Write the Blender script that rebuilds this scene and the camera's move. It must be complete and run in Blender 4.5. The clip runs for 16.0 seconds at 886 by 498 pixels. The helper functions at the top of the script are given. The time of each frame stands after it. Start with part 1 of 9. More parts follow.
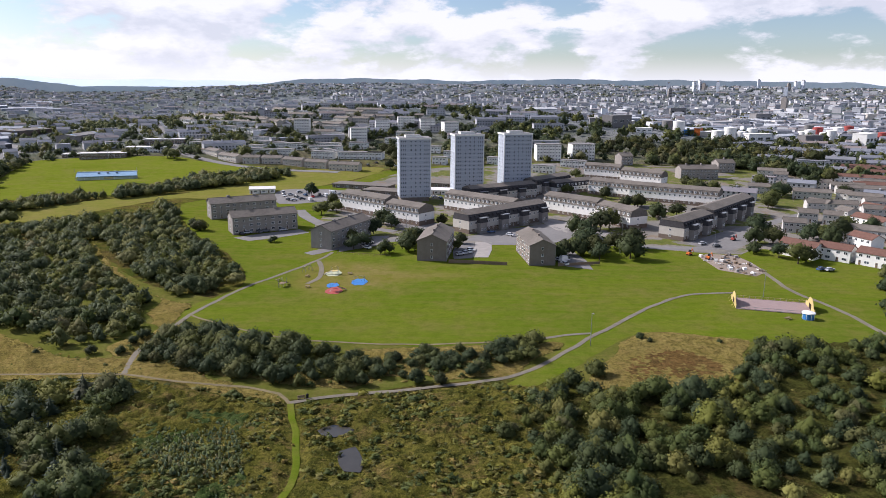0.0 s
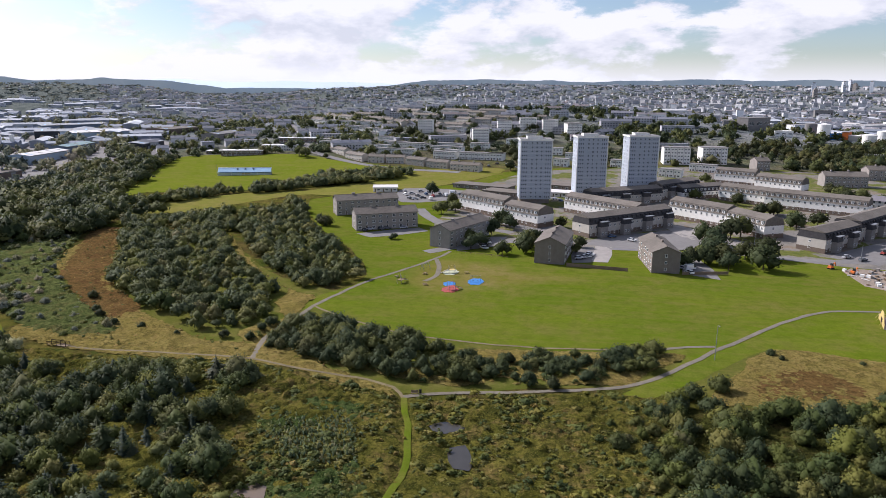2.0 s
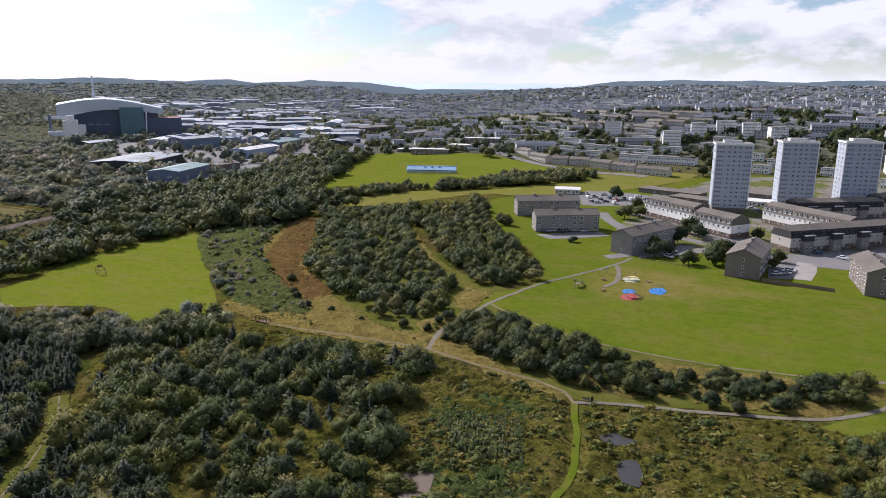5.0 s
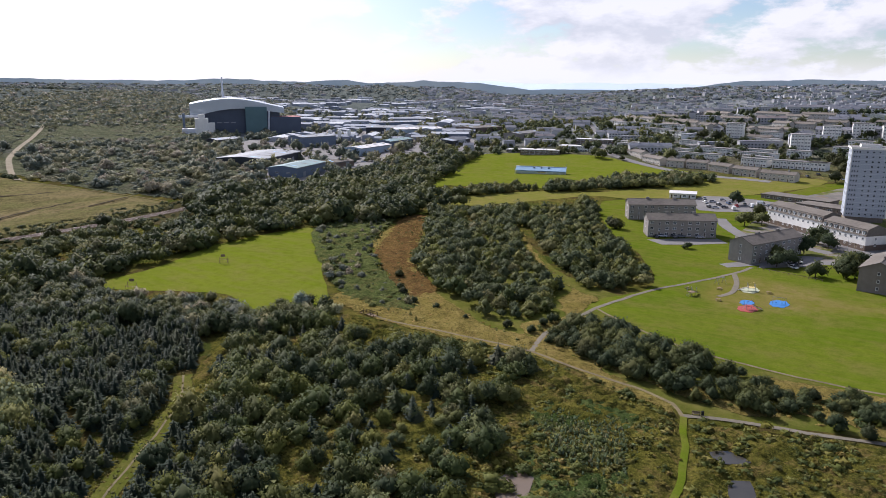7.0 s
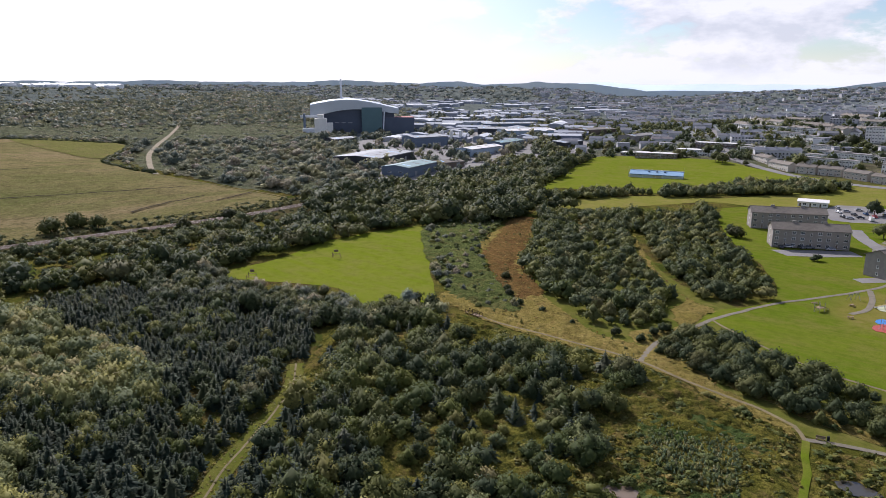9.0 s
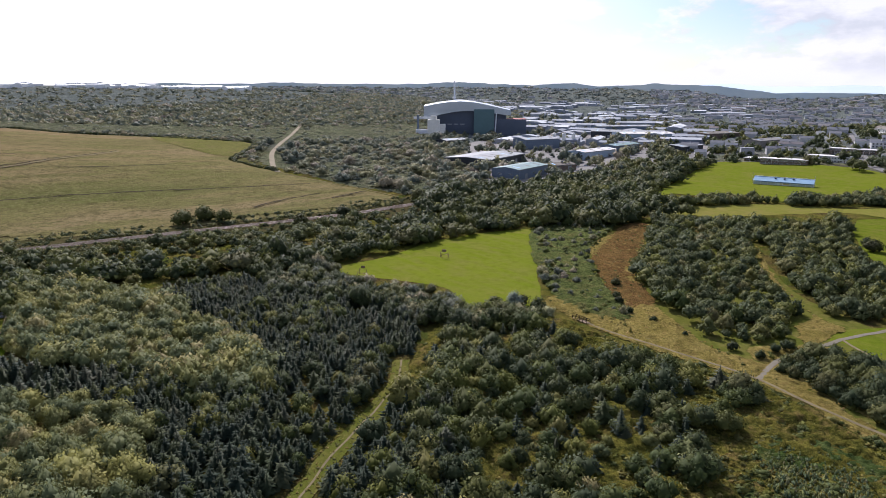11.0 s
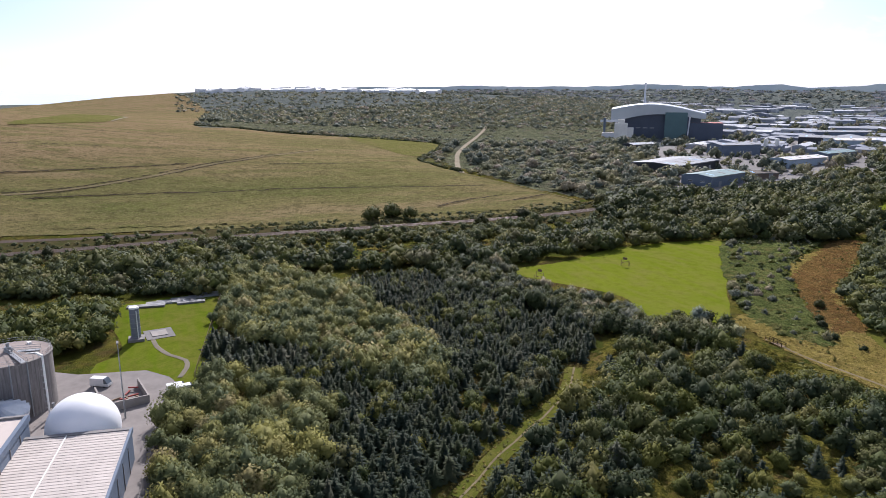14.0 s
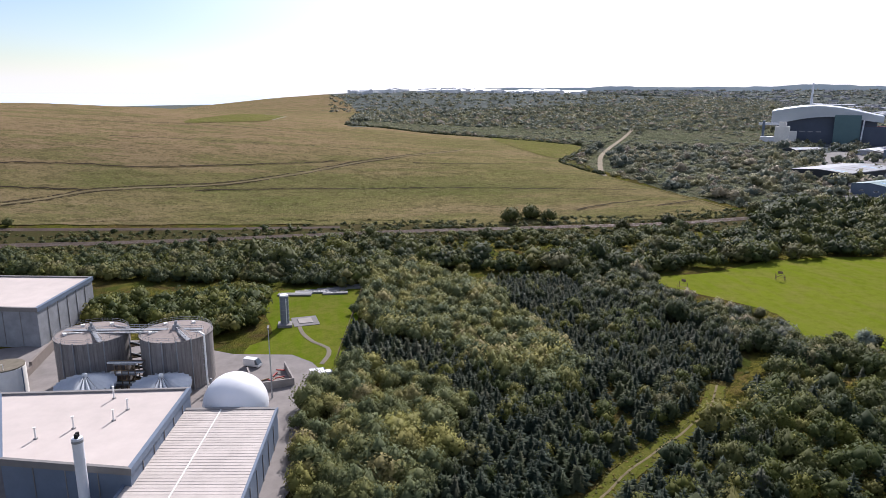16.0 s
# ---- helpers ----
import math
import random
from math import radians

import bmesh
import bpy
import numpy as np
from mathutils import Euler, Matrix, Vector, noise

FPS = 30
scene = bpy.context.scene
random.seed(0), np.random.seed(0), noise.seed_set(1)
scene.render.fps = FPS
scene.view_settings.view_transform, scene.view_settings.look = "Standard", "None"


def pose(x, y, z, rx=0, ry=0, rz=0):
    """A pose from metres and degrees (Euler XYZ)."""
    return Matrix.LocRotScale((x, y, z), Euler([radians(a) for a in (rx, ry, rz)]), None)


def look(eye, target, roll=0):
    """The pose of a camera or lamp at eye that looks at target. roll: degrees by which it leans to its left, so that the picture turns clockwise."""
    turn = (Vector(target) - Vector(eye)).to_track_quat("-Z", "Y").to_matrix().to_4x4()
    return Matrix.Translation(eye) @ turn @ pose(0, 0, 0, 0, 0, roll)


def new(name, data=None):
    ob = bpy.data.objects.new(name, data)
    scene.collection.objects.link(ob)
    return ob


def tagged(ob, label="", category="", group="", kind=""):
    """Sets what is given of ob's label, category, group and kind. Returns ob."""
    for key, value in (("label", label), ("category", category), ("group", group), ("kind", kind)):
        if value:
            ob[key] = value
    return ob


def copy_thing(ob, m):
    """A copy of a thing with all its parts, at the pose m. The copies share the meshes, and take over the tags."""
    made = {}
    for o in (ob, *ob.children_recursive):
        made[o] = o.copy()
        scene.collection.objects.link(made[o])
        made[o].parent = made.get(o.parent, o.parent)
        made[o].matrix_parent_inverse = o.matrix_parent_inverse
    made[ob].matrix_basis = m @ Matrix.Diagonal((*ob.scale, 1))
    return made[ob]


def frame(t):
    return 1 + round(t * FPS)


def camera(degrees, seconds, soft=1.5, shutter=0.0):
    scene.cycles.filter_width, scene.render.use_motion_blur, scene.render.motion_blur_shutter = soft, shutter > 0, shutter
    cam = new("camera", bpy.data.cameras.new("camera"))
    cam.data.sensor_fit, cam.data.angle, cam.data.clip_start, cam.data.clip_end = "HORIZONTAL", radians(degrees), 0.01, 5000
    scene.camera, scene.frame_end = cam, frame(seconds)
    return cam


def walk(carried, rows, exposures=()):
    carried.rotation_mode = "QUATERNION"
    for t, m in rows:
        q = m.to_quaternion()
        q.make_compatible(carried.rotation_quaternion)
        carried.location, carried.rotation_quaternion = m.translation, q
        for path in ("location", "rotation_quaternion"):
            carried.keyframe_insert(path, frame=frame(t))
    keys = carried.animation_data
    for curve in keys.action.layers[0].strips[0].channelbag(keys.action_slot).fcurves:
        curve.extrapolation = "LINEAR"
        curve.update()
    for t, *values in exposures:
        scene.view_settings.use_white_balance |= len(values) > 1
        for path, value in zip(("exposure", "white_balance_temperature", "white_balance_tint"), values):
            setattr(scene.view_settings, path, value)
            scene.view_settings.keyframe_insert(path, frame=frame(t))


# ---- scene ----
cam = camera(65.43, 16.0, 0.55)
EYE = 72.0  # metres above the open ground
# seconds, drift in x, y, z, then yaw, pitch and roll in degrees
ROWS = [
    (0.0, 0.00, 0.00, 0.00, 0.00, -13.19, -0.48),
    (0.5, 0.03, 0.06, -0.03, 2.50, -13.19, -0.47),
    (1.0, 0.05, 0.11, -0.06, 4.95, -13.19, -0.46),
    (1.5, 0.05, 0.16, -0.09, 7.46, -13.17, -0.43),
    (2.0, 0.05, 0.21, -0.13, 9.97, -13.17, -0.37),
    (2.5, 0.03, 0.25, -0.17, 12.48, -13.16, -0.35),
    (3.0, 0.00, 0.28, -0.21, 15.01, -13.15, -0.29),
    (3.5, -0.04, 0.31, -0.25, 17.54, -13.16, -0.31),
    (4.0, -0.08, 0.34, -0.29, 20.08, -13.16, -0.31),
    (4.5, -0.13, 0.37, -0.34, 22.61, -13.15, -0.29),
    (7.0, -0.47, 0.46, -0.54, 34.03, -13.17, -0.24),
    (7.5, -0.54, 0.47, -0.58, 36.25, -13.13, -0.22),
    (8.0, -0.62, 0.48, -0.61, 38.48, -13.12, -0.21),
    (8.5, -0.70, 0.49, -0.64, 40.79, -13.11, -0.19),
    (9.0, -0.77, 0.50, -0.67, 43.14, -13.10, -0.22),
    (11.5, -1.10, 0.54, -0.73, 54.56, -12.94, -0.17),
    (12.0, -1.15, 0.55, -0.72, 56.86, -12.90, -0.10),
    (12.5, -1.19, 0.56, -0.71, 59.12, -12.89, -0.08),
    (13.0, -1.22, 0.57, -0.70, 61.71, -12.87, -0.08),
    (13.5, -1.24, 0.58, -0.67, 64.47, -12.83, -0.06),
    (14.0, -1.25, 0.60, -0.64, 67.29, -12.80, -0.00),
    (14.5, -1.25, 0.61, -0.59, 70.11, -12.77, 0.03),
    (15.0, -1.24, 0.63, -0.54, 72.99, -12.75, 0.04),
    (15.5, -1.22, 0.65, -0.48, 75.96, -12.74, 0.05),
    (16.0, -1.18, 0.68, -0.41, 78.92, -12.73, 0.04),
]
walk(cam, [(t, pose(x, y, EYE + z, 90 + pitch, roll, yaw)) for t, x, y, z, yaw, pitch, roll in ROWS],
     ((0.0, 0.42, 6250, 19), (5.0, 0.35, 6250, 19), (9.0, 0.37, 6250, 19), (13.0, 0.45, 6250, 19), (16.0, 0.46, 6250, 19)))


def smooth(a, b, v):
    """0 below a, 1 above b, soft between."""
    u = np.clip((np.asarray(v, float) - a) / (b - a), 0, 1)
    return u * u * (3 - 2 * u)


def bump(x, y, cx, cy, sx, sy, turn=0.0):
    """A smooth round or long hill of height 1."""
    c, s = math.cos(radians(turn)), math.sin(radians(turn))
    u, v = (x - cx) * c + (y - cy) * s, (y - cy) * c - (x - cx) * s
    return np.exp(-(u / sx) ** 2 - (v / sy) ** 2)


def height(x, y):
    """The lie of the land: flat by the estate, a domed grass hill in the west, a housing hill, slopes rising inland."""
    x, y = np.asarray(x, float), np.asarray(y, float)
    d = np.hypot(x, y)
    inland = smooth(-900, -100, y + 0.25 * x + 300)
    z = 78 * smooth(1500, 4600, d) * inland
    z = z + 66 * bump(x, y, -788, -318, 430, 430) * smooth(345, 560, d)
    z = z - 8 * bump(x, y, -840, -220, 230, 300)
    z = z + 68 * bump(x, y, -1807, 587, 760, 760)
    z = z + 26 * bump(x, y, -1990, 35, 420, 420)
    z = z + 44 * bump(x, y, -60, 965, 400, 270)
    z = z - 60 * bump(x, y, -1900, 3900, 560, 1500, 26) * smooth(1500, 3000, d)
    z = z + 10 * bump(x, y, -60, 4400, 420, 500) + 8 * bump(x, y, 1250, 4250, 700, 500)
    z = z + smooth(900, 2600, d) * inland * (5 * np.sin(x / 210 + 1.3) * np.sin(y / 260) + 3 * np.sin(x / 97 + y / 143))
    z = z + 0.5 * np.sin(x / 31 + 0.7) * np.sin(y / 37 + 0.4) * smooth(25, 70, d)
    return z - 12 * smooth(300, 1500, -y - 200) * (1 - inland)

# ---- plan ----
LAWN_MAIN = [(-88, 202), (-84, 219), (-74, 249), (-92, 291), (-123, 335), (-157, 408), (-147, 436), (-103, 477), (-69, 513), (-39, 570), (58, 608), (161, 620), (257, 607), (337, 527), (207, 314), (133, 195), (103, 192), (84, 190), (68, 196), (58, 196), (48, 186), (34, 170), (21, 157), (14, 157), (33, 182), (30, 191), (11, 187), (-13, 185), (-46, 188), (-62, 197), (-78, 207)]
FIELD_STRIP = [(-250, 344), (-218, 354), (-191, 405), (-171, 435), (-147, 436), (-114, 459), (-68, 523), (-48, 572), (-76, 578), (-123, 555), (-148, 493), (-176, 448), (-211, 430), (-244, 371)]
FIELD_UPPER = [(-280, 398), (-350, 572), (-346, 618), (-252, 628), (-202, 600), (-160, 583), (-119, 556), (-153, 508), (-204, 454), (-229, 432), (-275, 412)]
FIELD_SMALL = [(-242, 127), (-244, 158), (-258, 202), (-249, 253), (-188, 193), (-156, 160), (-177, 144), (-194, 151), (-228, 132)]
PLANT_LAWN = [(-248, -16), (-250, 17), (-183, 8), (-172, 2), (-187, -13), (-187, -19), (-197, -18), (-206, -12)]
BANK_A = [(-198, -84), (-202, -74), (-209, -73), (-213, -70), (-202, -77)]
HEATH_RIGHT = [(45, 176), (55, 193), (65, 198), (81, 195), (91, 190), (81, 175), (74, 161), (57, 158), (45, 158), (35, 158)]
BROWN_RIGHT = [(52, 182), (62, 186), (72, 183), (78, 172), (73, 162), (58, 160), (47, 161), (47, 172)]
HEATH_MID = [(-219, 280), (-222, 313), (-173, 236), (-144, 204), (-110, 179), (-98, 174), (-82, 173), (-57, 161), (-39, 152), (-36, 147), (-50, 150), (-79, 160), (-104, 158), (-138, 161), (-160, 168), (-161, 179), (-137, 175), (-171, 215), (-204, 241)]
BROWN_MID = [(-229.5, 302.3), (-218.7, 310.2), (-182.6, 251.7), (-161.3, 219.8), (-135.2, 198.4), (-138, 184), (-155.7, 196.0), (-180, 218), (-201.5, 244.0)]
GAP_COPSE = [(-162, 311), (-136, 275), (-108, 239), (-89, 224), (-83, 220), (-84, 197), (-95, 211), (-96, 224), (-118, 247), (-145, 282)]
WET_GREEN = [(-65, 129), (-64, 139), (-54, 145), (-42, 143), (-36, 136), (-38, 123), (-31, 106), (-50, 100), (-58, 114)]
REEDS = [(-60, 127), (-57, 136), (-46, 137), (-40, 127), (-38, 118), (-45, 114), (-54, 117)]
LANDFILL = [(-359, -216), (-382, -154), (-383, -44), (-361, 76), (-356, 172), (-348, 234), (-358, 244), (-414, 239), (-487, 220), (-560, 211), (-679, 288), (-704, 290), (-745, 228), (-770, 188), (-775, 131), (-808, 81), (-808, 45), (-1346, 100), (-2060, 0), (-2100, -420), (-1300, -860), (-700, -760), (-480, -430)]
POND_A = [(-26.4, 134.4), (-23.1, 137.0), (-18.4, 134.7), (-22.4, 131.6)]
POND_B = [(-20.6, 126.2), (-17.8, 128.4), (-15.2, 123.1), (-15.2, 118.6), (-18.4, 118.6)]
POND_C = [(-56.6, 102.2), (-54.0, 107.4), (-50.6, 105.6), (-49.6, 98.3), (-53.6, 96.6)]
PATH_TOP = [(-48.2, 298.3), (-53.0, 283.2), (-62.6, 262.2), (-72.4, 241.8), (-77.0, 224.0), (-80.5, 209.6), (-80.5, 204.0), (-83.0, 182.1), (-82.4, 173.5), (-80.1, 162.5)]
PATH_EAST = [(-111.4, 162.5), (-94.6, 163.1), (-81.2, 162.1), (-66.9, 158.3), (-52.1, 155.5), (-40.5, 152.8), (-34.6, 147.4), (-29.3, 150.3), (-19.0, 153.4), (-10.9, 155.1), (2.8, 159.4), (14.4, 163.2), (23.8, 169.6), (34.8, 181.6), (43.4, 192.6), (57.2, 207.5), (73.2, 225.2), (89.3, 237.9), (106.8, 241.0)]
PATH_WEST = [(-136.9, 162.8), (-126.7, 161.4), (-114.1, 162.0), (-100.2, 162.2), (-87.3, 162.5), (-80.1, 162.2), (-68.5, 159.1), (-55.2, 156.6), (-46.2, 155.1), (-38.6, 152.2), (-34.5, 146.6)]
PATH_SOUTH = [(-34.5, 146.8), (-32.7, 140.2), (-29.9, 130.3), (-28.1, 121.6), (-27.5, 113.8), (-28.1, 109.9), (-29.2, 102.0)]
PATH_RIGHT = [(131.5, 271.8), (129.3, 244.8), (132.2, 230.6), (134.4, 217.2), (134.6, 197.3), (136.2, 186.4)]
PATH_LINK = [(30.0, 192.4), (37.2, 195.3), (45.1, 196.8)]
PATH_EDGE = [(-80, 209.5), (-72, 203.5), (-62, 197.5), (-46, 189.5), (-30, 187), (-13, 186), (11, 188.5), (30, 192.4)]
PATH_PLAY = [(-51.8, 283.2), (-47.8, 266.7), (-47.8, 254.1), (-49.8, 247.7)]
CUT_TRACK = [(-145.3, 98.5), (-133.8, 89.1), (-125.3, 78.9), (-121.4, 72.0), (-112.9, 59.6), (-107.0, 52.3), (-102.8, 46.2)]
HILL_TRACK = [(-1087.2, 549.3), (-940.2, 463.9), (-833.5, 401.7), (-758.8, 355.9), (-674.7, 306.1), (-612.5, 272.2), (-554.1, 245.3), (-505.4, 224.8), (-483.7, 218.1), (-449.0, 228.2), (-405.4, 240.6), (-365.0, 246.1)]
FIELD_TRACK = [(-410.3, -164.0), (-421.4, -145.1), (-436.0, -125.3), (-444.0, -98.9), (-455.3, -50.7), (-483.3, -1.3), (-513.6, 39.8), (-532.6, 67.4), (-579.2, 113.8), (-604.5, 137.2)]
RUT_A = [(-441.9, -67.7), (-448.6, -15.7), (-450.5, 36.0), (-449.3, 88.4), (-437.1, 169.5), (-431.9, 218.0)]
RUT_B = [(-471.3, -185.1), (-478.2, -142.3), (-478.7, -105.4), (-490.9, -53.9), (-512.6, 23.3)]
RUT_C = [(-383.5, 156.3), (-394.6, 182.8), (-400.5, 210.3)]
RUT_D = [(-382.9, 208.7), (-393.0, 239.1)]
RUT_E = [(-517.2, 78.2), (-520.0, 113.7), (-530.6, 157.4)]
RUT_G = [(-545, -140), (-556, -70), (-560, -10), (-566, 60)]
RUT_H = [(-610, -190), (-640, -90), (-648, 20)]
HILL_LOW = [(-384, -210), (-388, -150), (-390, -44), (-368, 76), (-363, 172), (-357, 232), (-414, 232), (-487, 213), (-556, 205), (-600, 130), (-600, 20), (-580, -120), (-530, -230)]
SILVER_SPOTS = [(-163, 157), (-150, 153), (-147, 156)]
HILL_GREEN = [(-650, -105), (-792, -84), (-985, -54), (-900, -24), (-773, -34), (-690, -70)]
HILL_PALE = [(-765, 205), (-758, 255), (-697, 286), (-584, 222), (-640, 204)]
ROUGH_NEAR = [(-150, 158), (-110, 155), (-82, 160), (-60, 155), (-36, 146), (-10, 154), (10, 160), (30, 156), (26, 130), (44, 96), (20, 76), (-60, 76), (-96, 50), (-118, 72), (-140, 96), (-167, 134)]
RUT_F = [(-435.1, -172.7), (-437.2, -149.8), (-437.3, -128.7)]
RAIL_A = [(-339, -194), (-349, -142), (-352, -94), (-352, -41), (-350, 15), (-348, 74), (-346, 135), (-341, 198), (-342, 233), (-343, 269), (-342, 306), (-342, 302)]
RAIL_B = [(-366, -208), (-375, -151), (-377, -72), (-366, 16)]
PLANT_ROAD = [(-117.5, -13.4), (-129.4, -11.7), (-140.7, -9.7), (-149.4, -6.7), (-157.7, -3.6), (-165.6, -1.6), (-173.1, -3.0), (-180.0, -7.5), (-183.3, -12.9), (-184.6, -18.9), (-182.1, -25.3)]
ROAD_LOOP = [(-83.3, 397.6), (-74.2, 375.8), (-59.8, 354.3), (-44.8, 352.6), (-23.5, 343.0)]
ROAD_MAIN = [(-58.9, 295.0), (-37.8, 317.1), (-22.2, 323.4), (-6.1, 333.1), (5.0, 330.9), (21.3, 324.9), (62.1, 340.4), (82.1, 328.1), (94.8, 314.7), (115.2, 312.5), (135.8, 317.7), (157.9, 337.7), (174.0, 367.1), (214.7, 404.8)]
ROAD_HILL = [(-388.4, 937.6), (-311.5, 779.9), (-263.2, 684.0), (-240.1, 643.0), (-185.7, 592.8), (-140.1, 564.5), (-83.2, 555.0)]
BLK_A = [(-102.3, 331.1), (-73.9, 346.7), (-111.1, 345.3)]
BLK_B = [(-125.2, 369.0), (-94.0, 386.9), (-135.2, 383.9)]
BLK_C = [(-49.6, 302.5), (-35.0, 334.4), (-59.8, 306.5)]
BLK_D = [(2.0, 281.5), (5.5, 308.1), (-9.6, 286.5)]
BLK_E = [(36.6, 278.5), (34.0, 305.6), (46.9, 276.3)]
PEN = [(99.5, 221.8), (119.9, 216.2), (127.0, 233.9), (106.5, 235.3)]
STAND = [(-268.5, 505.0), (-229.6, 517.0)]
TOWERS = [(-17.0, 433.4), (18.8, 482.3), (55.6, 510.2), (-26.7, 432.4), (-7.4, 434.4)]
W_COPSE_L = [(-218, 301), (-228, 340), (-182, 359), (-152, 294), (-127, 262), (-99, 231), (-91, 214), (-89, 192), (-101, 179), (-132, 197), (-166, 224)]
W_COPSE_R = [(-180, 366), (-156, 396), (-130, 342), (-80, 261), (-75, 247), (-89, 225), (-116, 256), (-158, 314)]
W_BELT_L = [(-87, 175), (-86, 193), (-81, 200), (-56, 186), (-38, 183), (-21, 176), (-17, 159), (-32, 156), (-48, 160), (-65, 164), (-78, 171)]
W_BELT_R = [(-21, 176), (-6, 179), (28, 189), (26, 177), (5, 163), (-16, 159)]
W_SE = [(3, 142), (16, 152), (25, 156), (44, 156), (71, 158), (80, 168), (88, 184), (130, 191), (142, 176), (88, 96), (20, 95), (21, 115), (20, 127), (6, 134)]
W_FAR_R = [(155, 253), (182, 273), (200, 256), (163, 205), (144, 212), (142, 224)]
W_SW = [(-136, 94), (-167, 134), (-151, 152), (-132, 146), (-106, 151), (-84, 156), (-71, 151), (-73, 137), (-67, 131), (-70, 122), (-60, 112), (-66, 100), (-59, 94), (-55, 78), (-96, 50), (-118, 72), (-131, 87)]
W_CONIF = [(-256, 67), (-242, 103), (-203, 125), (-173, 128), (-144, 100), (-131, 81), (-120, 66), (-105, 43), (-94, 31), (-103, 16), (-135, 31), (-144, 58), (-157, 69), (-188, 68), (-224, 64)]
W_PALE = [(-298, 26), (-276, 48), (-233, 62), (-182, 69), (-157, 69), (-144, 58), (-155, 44), (-180, 37), (-192, 19), (-216, 13), (-251, 20)]
W_PLANT_E = [(-175, 6), (-166, 27), (-144, 35), (-116, 23), (-100, 18), (-115, -7), (-155, -2), (-170, 3)]
W_CONIF_L = [(-212, 10), (-191, 20), (-180, 37), (-155, 44), (-140, 32), (-165, 28), (-175, 6)]
W_CONIF_R = [(-127, 88), (-116, 96), (-92, 73), (-76, 62), (-90, 39), (-105, 55), (-115, 70)]
W_DARK = [(-252, 102), (-246, 130), (-216, 133), (-183, 148), (-163, 134), (-155, 160), (-146, 153), (-148, 130), (-162, 116), (-187, 115), (-221, 94)]
W_RAIL = [(-294, -31), (-321, -14), (-308, 25), (-280, 76), (-283, 126), (-295, 168), (-299, 220), (-284, 281), (-260, 262), (-256, 196), (-245, 134), (-252, 102), (-266, 65), (-268, 31), (-256, 16), (-262, -13)]
W_RAIL_UP = [(-325, 14), (-312, 48), (-309, 84), (-319, 130), (-318, 161), (-325, 186), (-326, 220), (-320, 278), (-297, 258), (-298, 170), (-287, 90), (-310, 26)]
W_VALLEY = [(-352, 250), (-357, 332), (-349, 436), (-363, 556), (-350, 596), (-283, 413), (-251, 376), (-197, 384), (-180, 358), (-220, 306), (-252, 254), (-274, 254), (-315, 231)]
W_HILL = [(-363, 249), (-449, 228), (-482, 216), (-545, 224), (-564, 216), (-705, 304), (-764, 234), (-794, 134), (-841, 46), (-1254, 102), (-1271, 312), (-1318, 608), (-2493, 1823), (-780, 632), (-577, 468), (-399, 357), (-353, 278)]
HEDGE_UP = [(-207, 426), (-179, 457), (-146, 486), (-118, 533), (-123, 552), (-160, 530), (-193, 490), (-212, 451)]
HEDGE_LOW = [(-246, 361), (-232, 390), (-223, 419), (-213, 434), (-234, 442), (-250, 406)]
W_MARSH = [(-254, 257), (-239, 306), (-222, 279), (-196, 233), (-154, 197), (-129, 177), (-143, 168), (-175, 183)]
W_PLANT_N = [(-226, -73), (-251, -68), (-241, -48), (-253, -16), (-223, -13), (-204, -25), (-219, -52)]
W_PLANT_BELT = [(-313, -170), (-314, -129), (-311, -60), (-302, 12), (-267, 22), (-252, 14), (-261, -15), (-271, -53), (-278, -89), (-294, -121), (-295, -161)]
W_CITY = [(203, 624), (271, 641), (334, 583), (293, 517), (227, 533), (187, 560)]
ESTATE_TREES = [(-123, 341, 6), (-128, 349, 5), (-68, 384, 8), (-67, 398, 7), (-61, 392, 8), (-25, 296, 7), (-15, 300, 9), (-26, 351, 8), (-12, 320, 8), (-40, 304, 8), (-36, 310, 7), (7, 304, 5), (66, 304, 11), (68, 288, 9), (82, 291, 11), (79, 308, 9), (60, 295, 8), (50, 288, 8), (54, 295, 7), (150, 323, 10), (149, 296, 8), (157, 288, 8), (144, 309, 5), (120, 418, 10), (122, 388, 9), (108, 452, 8)]
STREET_TREES = [(184, 334, 10), (186, 321, 10), (186, 328, 9), (202, 422, 9), (198, 462, 9), (238, 475, 9), (178, 472, 10), (181, 509, 9), (103, 506, 9), (85, 466, 8), (-79, 318, 3), (-43, 570, 9), (-41, 610, 9), (272, 518, 9), (213, 355, 9), (224, 353, 9), (237, 512, 10)]
SLOPE_TREES = [(-267, 653, 9), (-246, 620, 10), (-237, 612, 10), (-317, 635, 9), (-224, 685, 8), (-150, 681, 9), (-132, 617, 8), (-111, 634, 9), (-164, 730, 11), (-180, 745, 10), (-135, 718, 8), (-53, 647, 11), (-47, 635, 10), (-162, 601, 5), (-172, 608, 6), (-169, 606, 6), (-193, 746, 9), (-152, 759, 9), (-217, 612, 5), (-82, 722, 9), (-75, 729, 8), (-52, 753, 9), (-203, 665, 9), (-149, 787, 10), (-100, 769, 9), (-34, 769, 9)]
FIELD_BUSHES = [(-134, 181, 2.5), (-124, 180, 2.2), (-143, 187, 2.5), (-122, 341, 6), (-162, 159, 4), (-167, 152, 3.5), (-158, 204, 3), (-148, 192, 2.5), (-95, 176, 2.5), (-110, 176, 1.6), (-80, 317, 3), (-78, 173, 3)]
